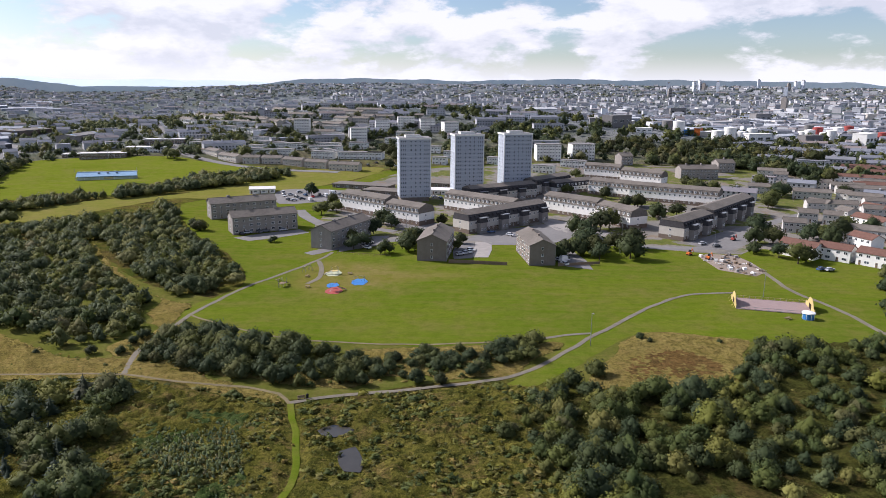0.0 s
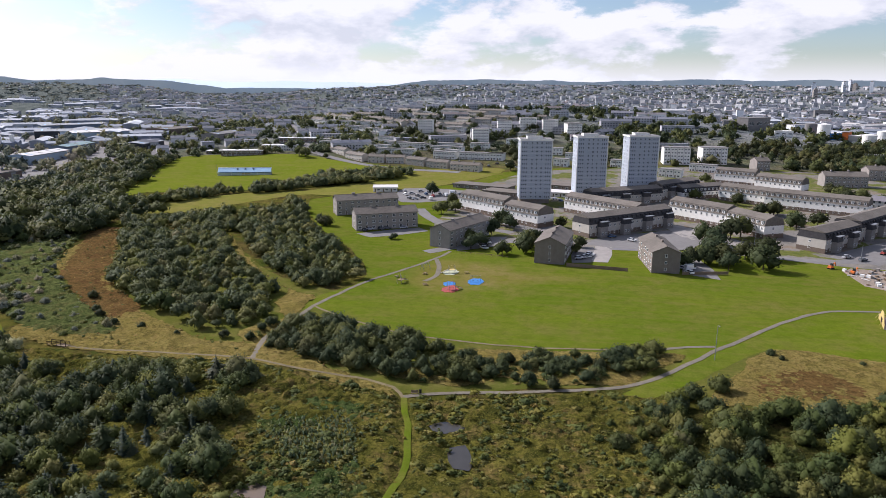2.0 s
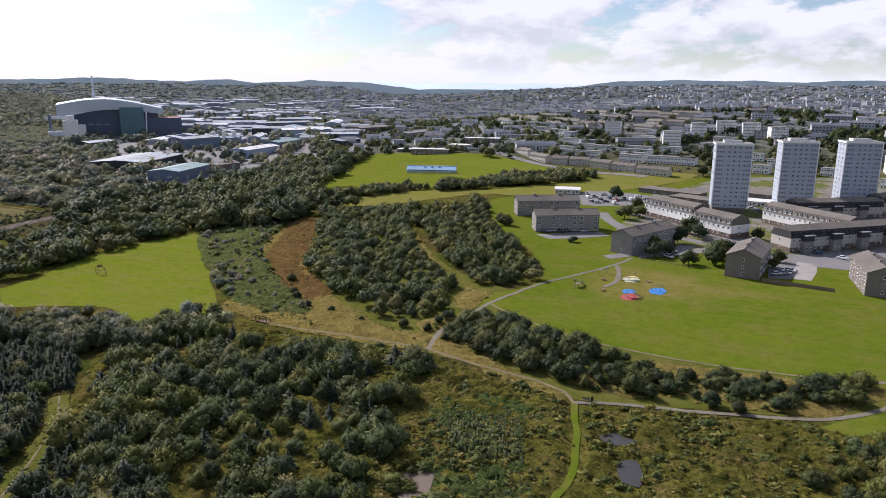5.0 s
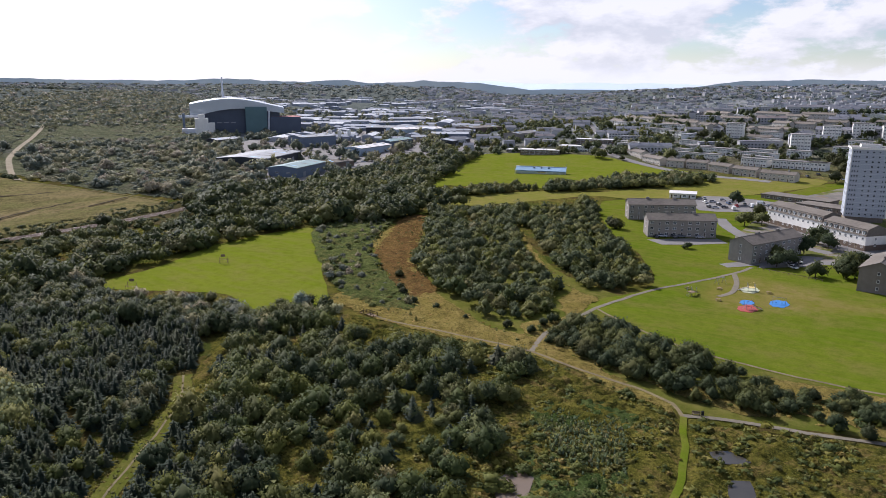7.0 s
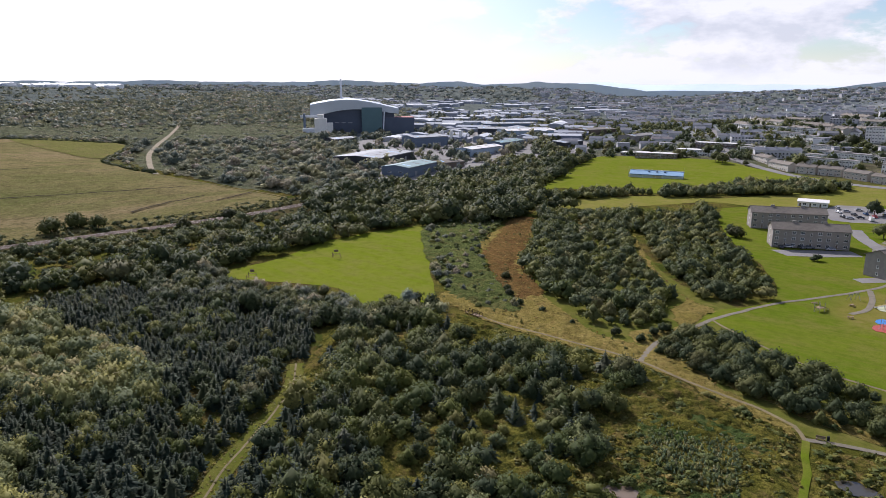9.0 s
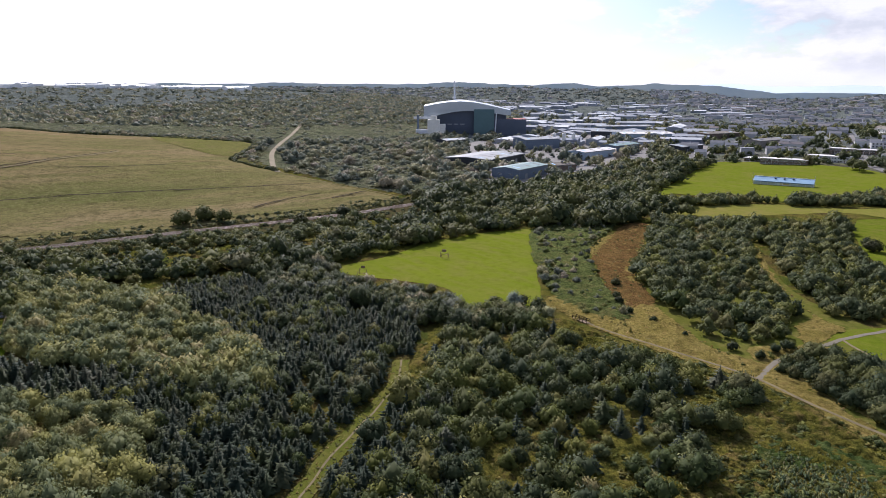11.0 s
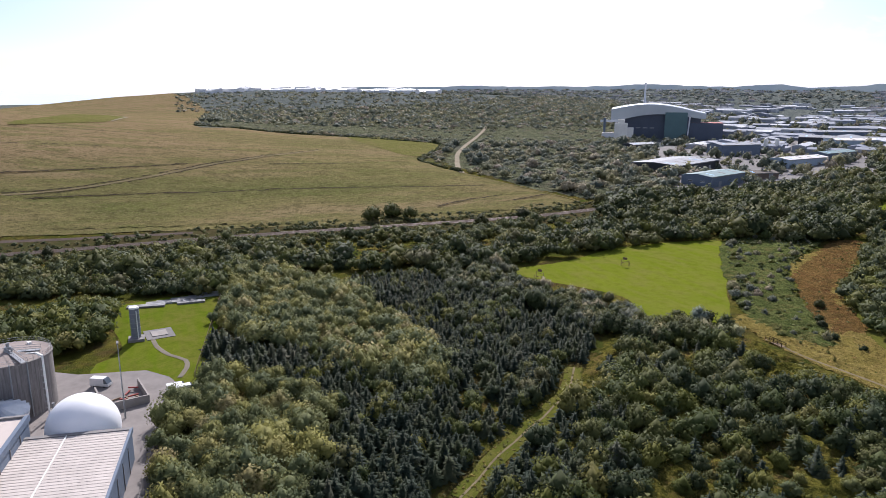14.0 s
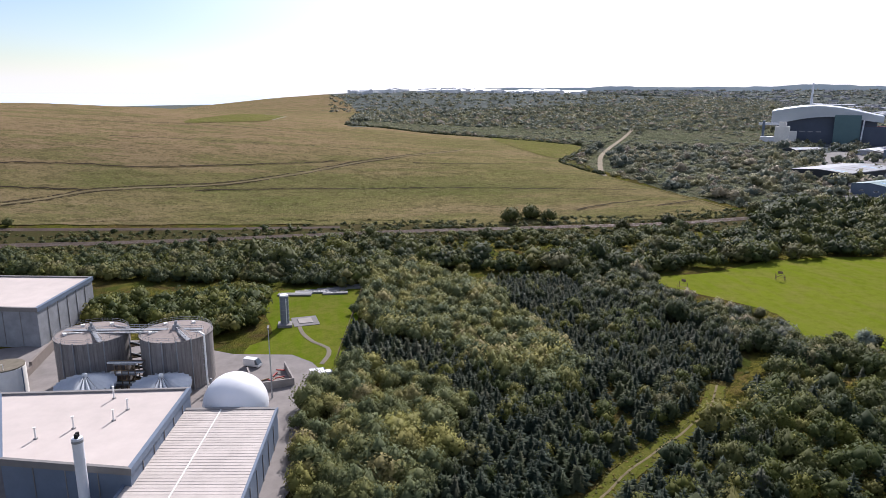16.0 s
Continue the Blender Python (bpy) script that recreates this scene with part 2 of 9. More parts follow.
PATH_BUSHES = [(40, 166, 4.5), (33, 161, 4), (-79, 171, 2), (-79, 175, 3), (-66, 167, 4.5), (0, 160, 3.5), (-6, 161, 3.5), (59, 193, 2), (78, 164, 4.5), (88, 166, 4), (61, 190, 1.5), (81, 189, 1.5), (-12, 174, 3), (12, 175, 3.5)]
RAIL_BUSHES = [(-323, 19, 7), (-342, -46, 5), (-328, 87, 6), (-364, 110, 9), (-368, 123, 10), (-361, 131, 9), (-336, 190, 7), (-335, 163, 7), (-352, 253, 9), (-333, 273, 7), (-381, -150, 5), (-370, -79, 3), (-372, -98, 2.5)]
CAR_SPOTS_A = [(-103, 446), (-100, 451), (-94, 442), (-90, 450), (-84, 443), (-81, 452), (-76, 446), (-97, 431), (-93, 429), (-89, 434), (-83, 430), (-73, 458), (-68, 454), (-65, 463), (-107, 460), (-96, 461), (-86, 467), (-90, 459), (-72, 444)]
CAR_SPOTS_B = [(-98, 331), (-96, 334), (-91, 336), (-88, 338), (-80, 341), (-36, 309), (-34, 310), (-34, 315), (-34, 305), (10, 295), (12, 297), (13, 300), (8, 292), (2, 324), (25, 342), (34, 335), (52, 283), (49, 284), (51, 277), (129, 316), (124, 320), (156, 274), (159, 273), (45, 340), (-17, 424), (-5, 449), (-1, 445), (-33, 436), (-29, 430)]
CAR_SPOTS_C = [(-309, 719), (-292, 691), (-276, 664), (-260, 642), (-397, 876), (-362, 809), (-70, 588), (-63, 585), (-57, 597), (-48, 595), (-34, 586), (-40, 584)]
CAR_SPOTS_D = [(-456, 386), (-449, 385), (-453, 395), (-454, 495), (-445, 493), (-449, 505), (-433, 495), (-437, 506), (-447, 525), (-424, 474), (-415, 473), (-417, 487), (-425, 508), (-415, 506), (-458, 571), (-460, 582), (-445, 572)]
POLES = [(15, 374), (43, 187), (115, 236), (112, 346), (127, 313), (-18, 343), (91, 341)]
TANK_FARM = [(509, 986), (515, 979), (537, 1000), (543, 992), (548, 984), (576, 1016), (573, 991), (570, 969), (614, 1018), (605, 979), (605, 959), (574, 1095), (599, 1108), (618, 1102), (635, 1093), (660, 1070), (318, 806), (340, 826), (366, 856), (290, 903), (291, 862), (433, 977)]
HARBOUR_BOXES = [(244, 846), (301, 963), (305, 859), (323, 872), (336, 870), (347, 854), (371, 813), (228, 891), (264, 972), (199, 891), (612, 1441), (706, 1544), (919, 1899), (867, 1458), (981, 1597), (622, 1857), (794, 2165), (332, 1822), (338, 1636), (438, 1869), (674, 1398), (433, 811), (519, 842)]
FAR_TOWERS = [(904, 2810), (1234, 3468), (1257, 3454), (1274, 3441), (1332, 3413), (1658, 3705), (1753, 3577), (1783, 3570), (1814, 3564), (1008, 2075), (1431, 2952), (970, 3049)]
COURT_DE = [(13.7, 288.5), (20.1, 288.6), (23.6, 318.5), (16.2, 320.7)]
PARK_D = [(5.2, 285.4), (13.2, 287.4), (15.5, 318.2), (6.9, 315.4)]
APRON_S3 = [(13.9, 331.3), (56.9, 367.1), (67.7, 351.9), (59.1, 323.0), (23.2, 313.5)]
PARK_E = [(48.3, 276.4), (61.5, 270.3), (59.3, 301.7), (51.2, 298.8)]
APRON_S4 = [(56.4, 385.1), (86.1, 345.2), (77.3, 329.1), (59.5, 350.3)]
APRON_S8 = [(116.9, 320.4), (170.3, 369.7), (167.6, 348.9), (132.7, 308.9)]
CARPARK = [(-99.7, 418.6), (-66.0, 437.4), (-65.5, 473.3), (-110.4, 473.6)]
APRON_A = [(-100.5, 325.0), (-72.8, 345.4), (-66.2, 337.9), (-91.4, 318.4)]
PARK_C = [(-45.8, 299.3), (-30.5, 310.3), (-25.6, 332.2), (-33.4, 331.9), (-47.1, 307.9)]
BUILDERS_YARD = [(119.2, 302.1), (131.3, 300.4), (132.5, 271.8), (125.2, 264.7), (114.2, 274.7), (113.9, 295.7)]
APRON_S1 = [(-59.4, 391.9), (-11.6, 346.7), (-3.4, 341.5), (-0.7, 365.8), (-10.0, 371.2)]
W_FILL = [(-185.4, 36.6), (-158.5, 45.5), (-146.5, 59.9), (-136.3, 59.7), (-130.5, 29.9), (-144.9, 33.6), (-165.8, 26.9)]
WORN_LAWN = [(-66, 246), (-56, 292), (-21, 282), (-6, 272), (22, 266), (28, 256), (4, 248), (-17, 240), (-28, 230), (-46, 226)]
SCRUB_W = [(-145.2, 155.9), (-109.1, 154.8), (-78.6, 159.3), (-50.9, 152.6), (-37.0, 146.5), (-27.7, 114.5), (-57.7, 94.1), (-68.9, 105.5), (-104.4, 132.8)]
FIELD_HEDGE = [(-813, 45), (-814, 81), (-779, 131), (-775, 188), (-750, 230), (-722, 272), (-704, 293), (-617, 246), (-556, 212), (-521, 214), (-490, 220)]
RAIL_SCRUB = [(-330, -178), (-340, -138), (-336, -65), (-336, 14), (-331, 70), (-332, 130), (-328, 191), (-285, 167), (-297, 116), (-308, 65), (-305, 23), (-308, -60), (-314, -129), (-313, -170)]
VALLEY_EDGE = [(-366, 251), (-340, 296), (-365, 370), (-377, 445), (-419, 562), (-380, 541), (-314, 462), (-282, 334), (-277, 278), (-303, 263)]
ESTATE = [(-66, 352), (-46, 346), (-24, 324), (0, 314), (24, 320), (60, 318), (92, 312), (112, 306), (135, 302), (150, 312), (188, 282), (262, 300), (345, 400), (350, 527), (300, 600), (161, 618), (58, 604), (-20, 570), (-50, 520), (-62, 470)]
S1A = [(-60.0, 400.9), (-32.0, 376.5)]
S1B = [(-31.5, 373.3), (-12.2, 356.9)]
S2 = [(1.2, 410.5), (38.6, 376.6)]
S3 = [(13.6, 338.3), (58.6, 378.4)]
S4A = [(59.7, 404.2), (85.3, 377.8)]
S4B = [(84.9, 376.2), (97.8, 352.3)]
S5A = [(18.6, 426.9), (63.1, 455.3)]
S5B = [(63.9, 461.8), (92.6, 493.9)]
S6A = [(112.5, 547.5), (137.0, 531.8)]
S6B = [(135.8, 526.6), (160.6, 504.2)]
S7A = [(100.5, 472.8), (123.5, 453.1)]
S7B = [(122.9, 450.7), (170.2, 420.4)]
S8A = [(117.0, 326.2), (141.0, 351.2)]
S8B = [(142.1, 354.0), (184.8, 403.5)]
S9A = [(77.5, 465.4), (108.1, 486.1)]
MORE_WHITE = [(-254, 700, -215, 672), (-276, 794, -225, 765), (-288, 826, -250, 806), (-246, 805, -213, 790), (-192, 703, -177, 696), (-180, 679, -154, 670), (-151, 668, -128, 659), (-125, 650, -96, 640), (-183, 657, -169, 652), (-168, 646, -143, 637), (-120, 636, -97, 626), (-92, 618, -69, 610), (-67, 618, -54, 614), (-130, 670, -99, 661), (-129, 727, -104, 722), (-128, 757, -109, 752), (-9, 601, 3, 598), (1, 631, 11, 630), (-49, 731, -22, 723), (39, 607, 52, 600), (74, 567, 90, 560), (102, 597, 121, 588)]
MORE_UPPER = [(-332, 884, -303, 842), (-333, 943, -299, 886), (-294, 882, -268, 854), (-248, 847, -208, 820), (-226, 828, -205, 812), (-201, 807, -182, 796), (-182, 807, -170, 797), (-152, 788, -140, 776), (-147, 787, -119, 770), (-119, 783, -105, 773), (-136, 735, -114, 730), (-123, 868, -98, 850), (-96, 826, -82, 818), (-128, 822, -110, 806)]
MORE_PALE = [(215, 483, 231, 475), (239, 467, 250, 452), (225, 422, 232, 411), (202, 386, 209, 382), (211, 380, 215, 376), (178, 353, 184, 347), (228, 395, 230, 385), (299, 542, 338, 535), (292, 575, 300, 573), (262, 545, 271, 540), (280, 494, 300, 486), (264, 445, 279, 433), (262, 455, 267, 449), (311, 511, 327, 505)]
MORE_RED = [(154, 296, 160, 288), (167, 290, 172, 284), (343, 591, 374, 587), (224, 372, 230, 353), (192, 319, 196, 307), (249, 406, 254, 392)]
HARBOUR_WATER = [(436, 892), (516, 926), (587, 921), (600, 881), (515, 806), (480, 823), (438, 832)]
W_TOWN_PARK = [(136, 704), (185, 770), (240, 744), (338, 806), (433, 811), (389, 693), (318, 640), (252, 606), (218, 640), (171, 660)]
MORE_TREES = [(105, 542, 8), (108, 483, 8), (111, 464, 8), (112, 415, 9), (122, 424, 8), (121, 380, 9), (135, 391, 9), (179, 486, 10), (188, 476, 10), (229, 465, 11), (160, 342, 11), (141, 303, 6), (159, 323, 10), (152, 285, 10), (178, 328, 9), (200, 339, 10), (208, 432, 11), (88, 356, 11), (82, 350, 11), (72, 334, 10), (66, 314, 10), (88, 311, 10), (68, 296, 10), (68, 344, 10), (271, 460, 10), (274, 509, 11), (309, 547, 10), (-67, 419, 8), (-31, 360, 9), (-15, 311, 10), (9, 316, 6), (-43, 317, 8), (-34, 336, 9), (0, 363, 6), (-86, 451, 9)]

# ---- light ----
SUN_AZ, SUN_EL = 66.0, 37.0  # degrees to the left of north, and up
to_sun = Vector((-math.sin(radians(SUN_AZ)) * math.cos(radians(SUN_EL)), math.cos(radians(SUN_AZ)) * math.cos(radians(SUN_EL)), math.sin(radians(SUN_EL))))
sun = new("sun", bpy.data.lights.new("sun", "SUN"))
sun.data.energy, sun.data.angle, sun.data.color = 5.0, radians(0.55), (1.0, 0.965, 0.9)
sun.matrix_world = look(to_sun * 500, (0, 0, 0))

world = bpy.data.worlds.new("sky")
scene.world = world
world.use_nodes = True
wt = world.node_tree
wt.nodes.clear()


def wnode(kind, **values):
    n = wt.nodes.new(kind)
    for key, value in values.items():
        setattr(n, key, value)
    return n


def wmath(op, a, b=None, c=None, clamp=False):
    n = wnode("ShaderNodeMath", operation=op, use_clamp=clamp)
    for i, v in enumerate((a, b, c)):
        if v is None:
            continue
        if isinstance(v, (int, float)):
            n.inputs[i].default_value = v
        else:
            wt.links.new(v, n.inputs[i])
    return n.outputs[0]


sky = wnode("ShaderNodeTexSky", sky_type="NISHITA", sun_disc=False, sun_elevation=radians(SUN_EL), sun_rotation=radians(-SUN_AZ), altitude=60.0, air_density=1.0, dust_density=0.5, ozone_density=3.0)
coord = wnode("ShaderNodeTexCoord")
split = wnode("ShaderNodeSeparateXYZ")
wt.links.new(coord.outputs["Generated"], split.inputs[0])
# cumulus: puffs a few degrees wide, flatter than tall
big = wnode("ShaderNodeTexNoise", noise_dimensions="3D")
big.inputs["Scale"].default_value, big.inputs["Detail"].default_value, big.inputs["Roughness"].default_value, big.inputs["Distortion"].default_value = 6.5, 10.0, 0.58, 0.1
puff = wnode("ShaderNodeMapping")
puff.inputs["Scale"].default_value, puff.inputs["Location"].default_value = (1.0, 1.0, 2.4), (3.1, 0.4, 1.7)
wt.links.new(coord.outputs["Generated"], puff.inputs[0])
wt.links.new(puff.outputs[0], big.inputs["Vector"])
cover = wnode("ShaderNodeMapRange", interpolation_type="SMOOTHSTEP")
cover.inputs["From Min"].default_value, cover.inputs["From Max"].default_value = 0.43, 0.52
wt.links.new(big.outputs[0], cover.inputs[0])
# bright tops over grey bases: thicker cloud above a place shades it
above = wnode("ShaderNodeVectorMath", operation="ADD")
wt.links.new(puff.outputs[0], above.inputs[0])
above.inputs[1].default_value = (0.0, 0.0, 0.055)
higher = wnode("ShaderNodeTexNoise", noise_dimensions="3D")
for slot in ("Scale", "Detail", "Roughness", "Distortion"):
    higher.inputs[slot].default_value = big.inputs[slot].default_value
wt.links.new(above.outputs[0], higher.inputs["Vector"])
shade = wmath("MULTIPLY_ADD", wmath("SUBTRACT", big.outputs[0], higher.outputs[0]), 3.2, 0.5)
tone = wnode("ShaderNodeValToRGB")
tone.color_ramp.elements[0].position, tone.color_ramp.elements[0].color = 0.15, (6.3, 6.6, 7.2, 1)
tone.color_ramp.elements[1].position, tone.color_ramp.elements[1].color = 0.68, (8.7, 8.8, 9.1, 1)
wt.links.new(shade, tone.inputs[0])
# thin bright veil round the sun
aim = wnode("ShaderNodeVectorMath", operation="DOT_PRODUCT")
wt.links.new(coord.outputs["Generated"], aim.inputs[0])
aim.inputs[1].default_value = to_sun
veil = wnode("ShaderNodeMapRange", interpolation_type="SMOOTHSTEP")
veil.inputs["From Min"].default_value, veil.inputs["From Max"].default_value = 0.68, 0.95
wt.links.new(aim.outputs["Value"], veil.inputs[0])
clouded = wnode("ShaderNodeMix", data_type="RGBA")
fair = wnode("ShaderNodeMapRange", interpolation_type="SMOOTHSTEP")  # fewer clouds overhead
fair.inputs["From Min"].default_value, fair.inputs["From Max"].default_value = 0.15, 0.4
fair.inputs["To Min"].default_value, fair.inputs["To Max"].default_value = 0.9, 0.25
wt.links.new(split.outputs[2], fair.inputs[0])
low = wnode("ShaderNodeMapRange", interpolation_type="SMOOTHSTEP")
low.inputs["From Min"].default_value, low.inputs["From Max"].default_value = 0.0, 0.05
low.inputs["To Min"].default_value, low.inputs["To Max"].default_value = 1.0, 0.0
wt.links.new(split.outputs[2], low.inputs[0])
seaward = wnode("ShaderNodeMapRange", interpolation_type="SMOOTHSTEP")  # the clouds lie inland, the coast is clear
seaward.inputs["From Min"].default_value, seaward.inputs["From Max"].default_value = -0.9, -0.45
wt.links.new(split.outputs[0], seaward.inputs[0])
wt.links.new(wmath("MULTIPLY", wmath("MULTIPLY", cover.outputs[0], seaward.outputs[0]), fair.outputs[0]), clouded.inputs[0])
wt.links.new(sky.outputs[0], clouded.inputs[6])
wt.links.new(tone.outputs[0], clouded.inputs[7])
hazed = wnode("ShaderNodeMix", data_type="RGBA")  # pale haze along the horizon
wt.links.new(wmath("MULTIPLY", low.outputs[0], 0.85), hazed.inputs[0])
wt.links.new(clouded.outputs[2], hazed.inputs[6])
hazed.inputs[7].default_value = (8.3, 8.7, 9.3, 1)
veiled = wnode("ShaderNodeMix", data_type="RGBA")
wt.links.new(wmath("MULTIPLY", veil.outputs[0], 0.7), veiled.inputs[0])
wt.links.new(hazed.outputs[2], veiled.inputs[6])
veiled.inputs[7].default_value = (12.6, 13.0, 13.4, 1)
back = wnode("ShaderNodeBackground")
back.inputs[1].default_value = 0.087
wt.links.new(veiled.outputs[2], back.inputs[0])
wt.links.new(back.outputs[0], wnode("ShaderNodeOutputWorld").inputs[0])

# ---- materials ----


class Mat:
    """A small builder for node materials."""

    def __init__(self, name, rough=0.8, metal=0.0, spec=0.3):
        self.m = bpy.data.materials.new(name)
        self.m.use_nodes = True
        self.t = self.m.node_tree
        self.b = self.t.nodes["Principled BSDF"]
        self.b.inputs["Roughness"].default_value = rough
        self.b.inputs["Metallic"].default_value = metal
        self.b.inputs["Specular IOR Level"].default_value = spec
        geo = self.t.nodes.new("ShaderNodeTexCoord")
        self.pos = geo.outputs["Object"]
        self.geo = self.t.nodes.new("ShaderNodeNewGeometry")

    def node(self, kind, **values):
        n = self.t.nodes.new(kind)
        for key, value in values.items():
            setattr(n, key, value)
        return n

    def link(self, a, b):
        self.t.links.new(a, b)

    def world(self):
        self.pos = self.geo.outputs["Position"]
        return self

    def stretch(self, sx, sy, sz, turn=0.0):
        n = self.node("ShaderNodeMapping")
        n.inputs["Scale"].default_value = (sx, sy, sz)
        n.inputs["Rotation"].default_value = (0, 0, radians(turn))
        self.link(self.pos, n.inputs[0])
        return n.outputs[0]

    def noise(self, scale, detail=4.0, rough=0.55, vec=None, distort=0.0):
        n = self.node("ShaderNodeTexNoise")
        n.inputs["Scale"].default_value, n.inputs["Detail"].default_value = scale, detail
        n.inputs["Roughness"].default_value, n.inputs["Distortion"].default_value = rough, distort
        self.link(vec or self.pos, n.inputs["Vector"])
        return n.outputs[0]

    def ramp(self, fac, *stops):
        n = self.node("ShaderNodeValToRGB")
        e = n.color_ramp.elements
        while len(e) < len(stops):
            e.new(0.5)
        for el, (p, c) in zip(e, stops):
            el.position, el.color = p, (*c, 1)
        self.link(fac, n.inputs[0])
        return n.outputs[0]

    def mix(self, fac, a, b, blend="MIX"):
        n = self.node("ShaderNodeMix", data_type="RGBA", blend_type=blend)
        for sock, v in ((n.inputs[0], fac), (n.inputs[6], a), (n.inputs[7], b)):
            if isinstance(v, (int, float)):
                sock.default_value = v
            elif isinstance(v, tuple):
                sock.default_value = (*v, 1)
            else:
                self.link(v, sock)
        return n.outputs[2]

    def range(self, fac, a, b, lo=0.0, hi=1.0):
        n = self.node("ShaderNodeMapRange")
        n.inputs[1].default_value, n.inputs[2].default_value, n.inputs[3].default_value, n.inputs[4].default_value = a, b, lo, hi
        self.link(fac, n.inputs[0])
        return n.outputs[0]

    def attr(self, name):
        return self.node("ShaderNodeAttribute", attribute_name=name).outputs["Fac"]

    def island(self):
        return self.geo.outputs["Random Per Island"]

    def rand(self):
        return self.node("ShaderNodeObjectInfo").outputs["Random"]

    def bump(self, fac, strength, distance=0.05):
        n = self.node("ShaderNodeBump")
        n.inputs["Strength"].default_value, n.inputs["Distance"].default_value = strength, distance
        self.link(fac, n.inputs["Height"])
        self.link(n.outputs[0], self.b.inputs["Normal"])
        return self

    def colour(self, c):
        if isinstance(c, tuple):
            self.b.inputs["Base Color"].default_value = (*c, 1)
        else:
            self.link(c, self.b.inputs["Base Color"])
        return self


def plain(name, c, rough=0.7, metal=0.0, vary=0.18, scale=1.5, spec=0.15, per_object=0.0):
    """Painted or bare surface with two scales of soiling."""
    m = Mat(name, rough, metal, spec)
    lo = tuple(v * (1 - vary) for v in c)
    hi = tuple(min(1, v * (1 + vary * 0.6)) for v in c)
    col = m.ramp(m.noise(scale, 6, 0.65), (0.3, lo), (0.7, hi))
    col = m.mix(0.35, col, m.ramp(m.noise(scale * 0.12, 3), (0.35, lo), (0.65, hi)))
    if per_object:
        col = m.mix(m.range(m.rand(), 0, 1, 0, per_object), col, tuple(v * 0.45 for v in c))
    m.colour(col)
    return m.m


def turf(m, a, b, c, big, small, streak, mottle):
    """Turf: two greens in wide drifts, a third colour in patches and mower lines, fine blades between."""
    wide = m.ramp(m.noise(big, 4, 0.6), (0.34, a), (0.66, b))
    patch = m.ramp(m.noise(big * 4.3, 5, 0.65), (0.48, (0, 0, 0)), (0.7, (1, 1, 1)))
    col = m.mix(patch, wide, c)
    if streak:
        lines = m.noise(streak[0], 3, 0.6, m.stretch(streak[1], streak[2], 1, streak[3]))
        col = m.mix(m.range(lines, 0.35, 0.65, 0, streak[4]), col, c)
    col = m.mix(m.range(m.noise(0.28, 5, 0.7), 0.45, 0.68, 0.0, mottle), col, tuple(v * 0.55 for v in a))
    return m.mix(m.range(m.noise(small * 4, 5, 0.75), 0.3, 0.75, 0.0, 0.55), col, tuple(v * 0.5 for v in a))


def grass(name, a, b, c, big=0.02, small=0.5, streak=None, bump=0.5, mottle=0.35, under=None):
    """A grass material; with under, it thins out raggedly into that turf towards its rim."""
    m = Mat(name, 0.95, spec=0.0).world()
    col = turf(m, a, b, c, big, small, streak, mottle)
    if under:
        fade = m.node("ShaderNodeMath", operation="MULTIPLY_ADD")
        fade.inputs[1].default_value = 1.3
        m.link(m.attr("inner"), fade.inputs[0])
        m.link(m.noise(0.11, 5, 0.7), fade.inputs[2])
        col = m.mix(m.range(fade.outputs[0], 0.65, 1.35), turf(m, *under), col)
    m.colour(col)
    m.bump(m.noise(small * 2.5, 6, 0.75), bump, 0.3)
    return m.m


def leaves(name, dark, light, back=0.25):
    """Foliage: each spray its own shade, each plant its own tint from blue-green through olive to grey, some light through the leaves."""
    m = Mat(name, 0.72, spec=0.13)
    col = m.ramp(m.island(), (0.0, dark), (1.0, light))
    mean = tuple((a + b) / 2 for a, b in zip(dark, light))
    own = m.ramp(m.attr("tint"), (0.0, tuple(v * f for v, f in zip(mean, (0.55, 0.75, 0.85)))), (0.4, tuple(v * f for v, f in zip(mean, (0.85, 0.95, 0.8)))), (0.72, tuple(v * f for v, f in zip(light, (1.1, 1.05, 0.6)))), (1.0, tuple(v * f for v, f in zip(light, (1.3, 1.08, 1.2)))))
    col = m.mix(0.75, col, own)
    m.colour(col)
    through_leaf = m.node("ShaderNodeBsdfTranslucent")
    m.link(m.mix(0.5, col, tuple(v * 1.2 for v in light)), through_leaf.inputs[0])
    both = m.node("ShaderNodeMixShader")
    both.inputs[0].default_value = back
    m.link(m.b.outputs[0], both.inputs[1])
    m.link(through_leaf.outputs[0], both.inputs[2])
    m.link(both.outputs[0], m.t.nodes["Material Output"].inputs[0])
    return m.m


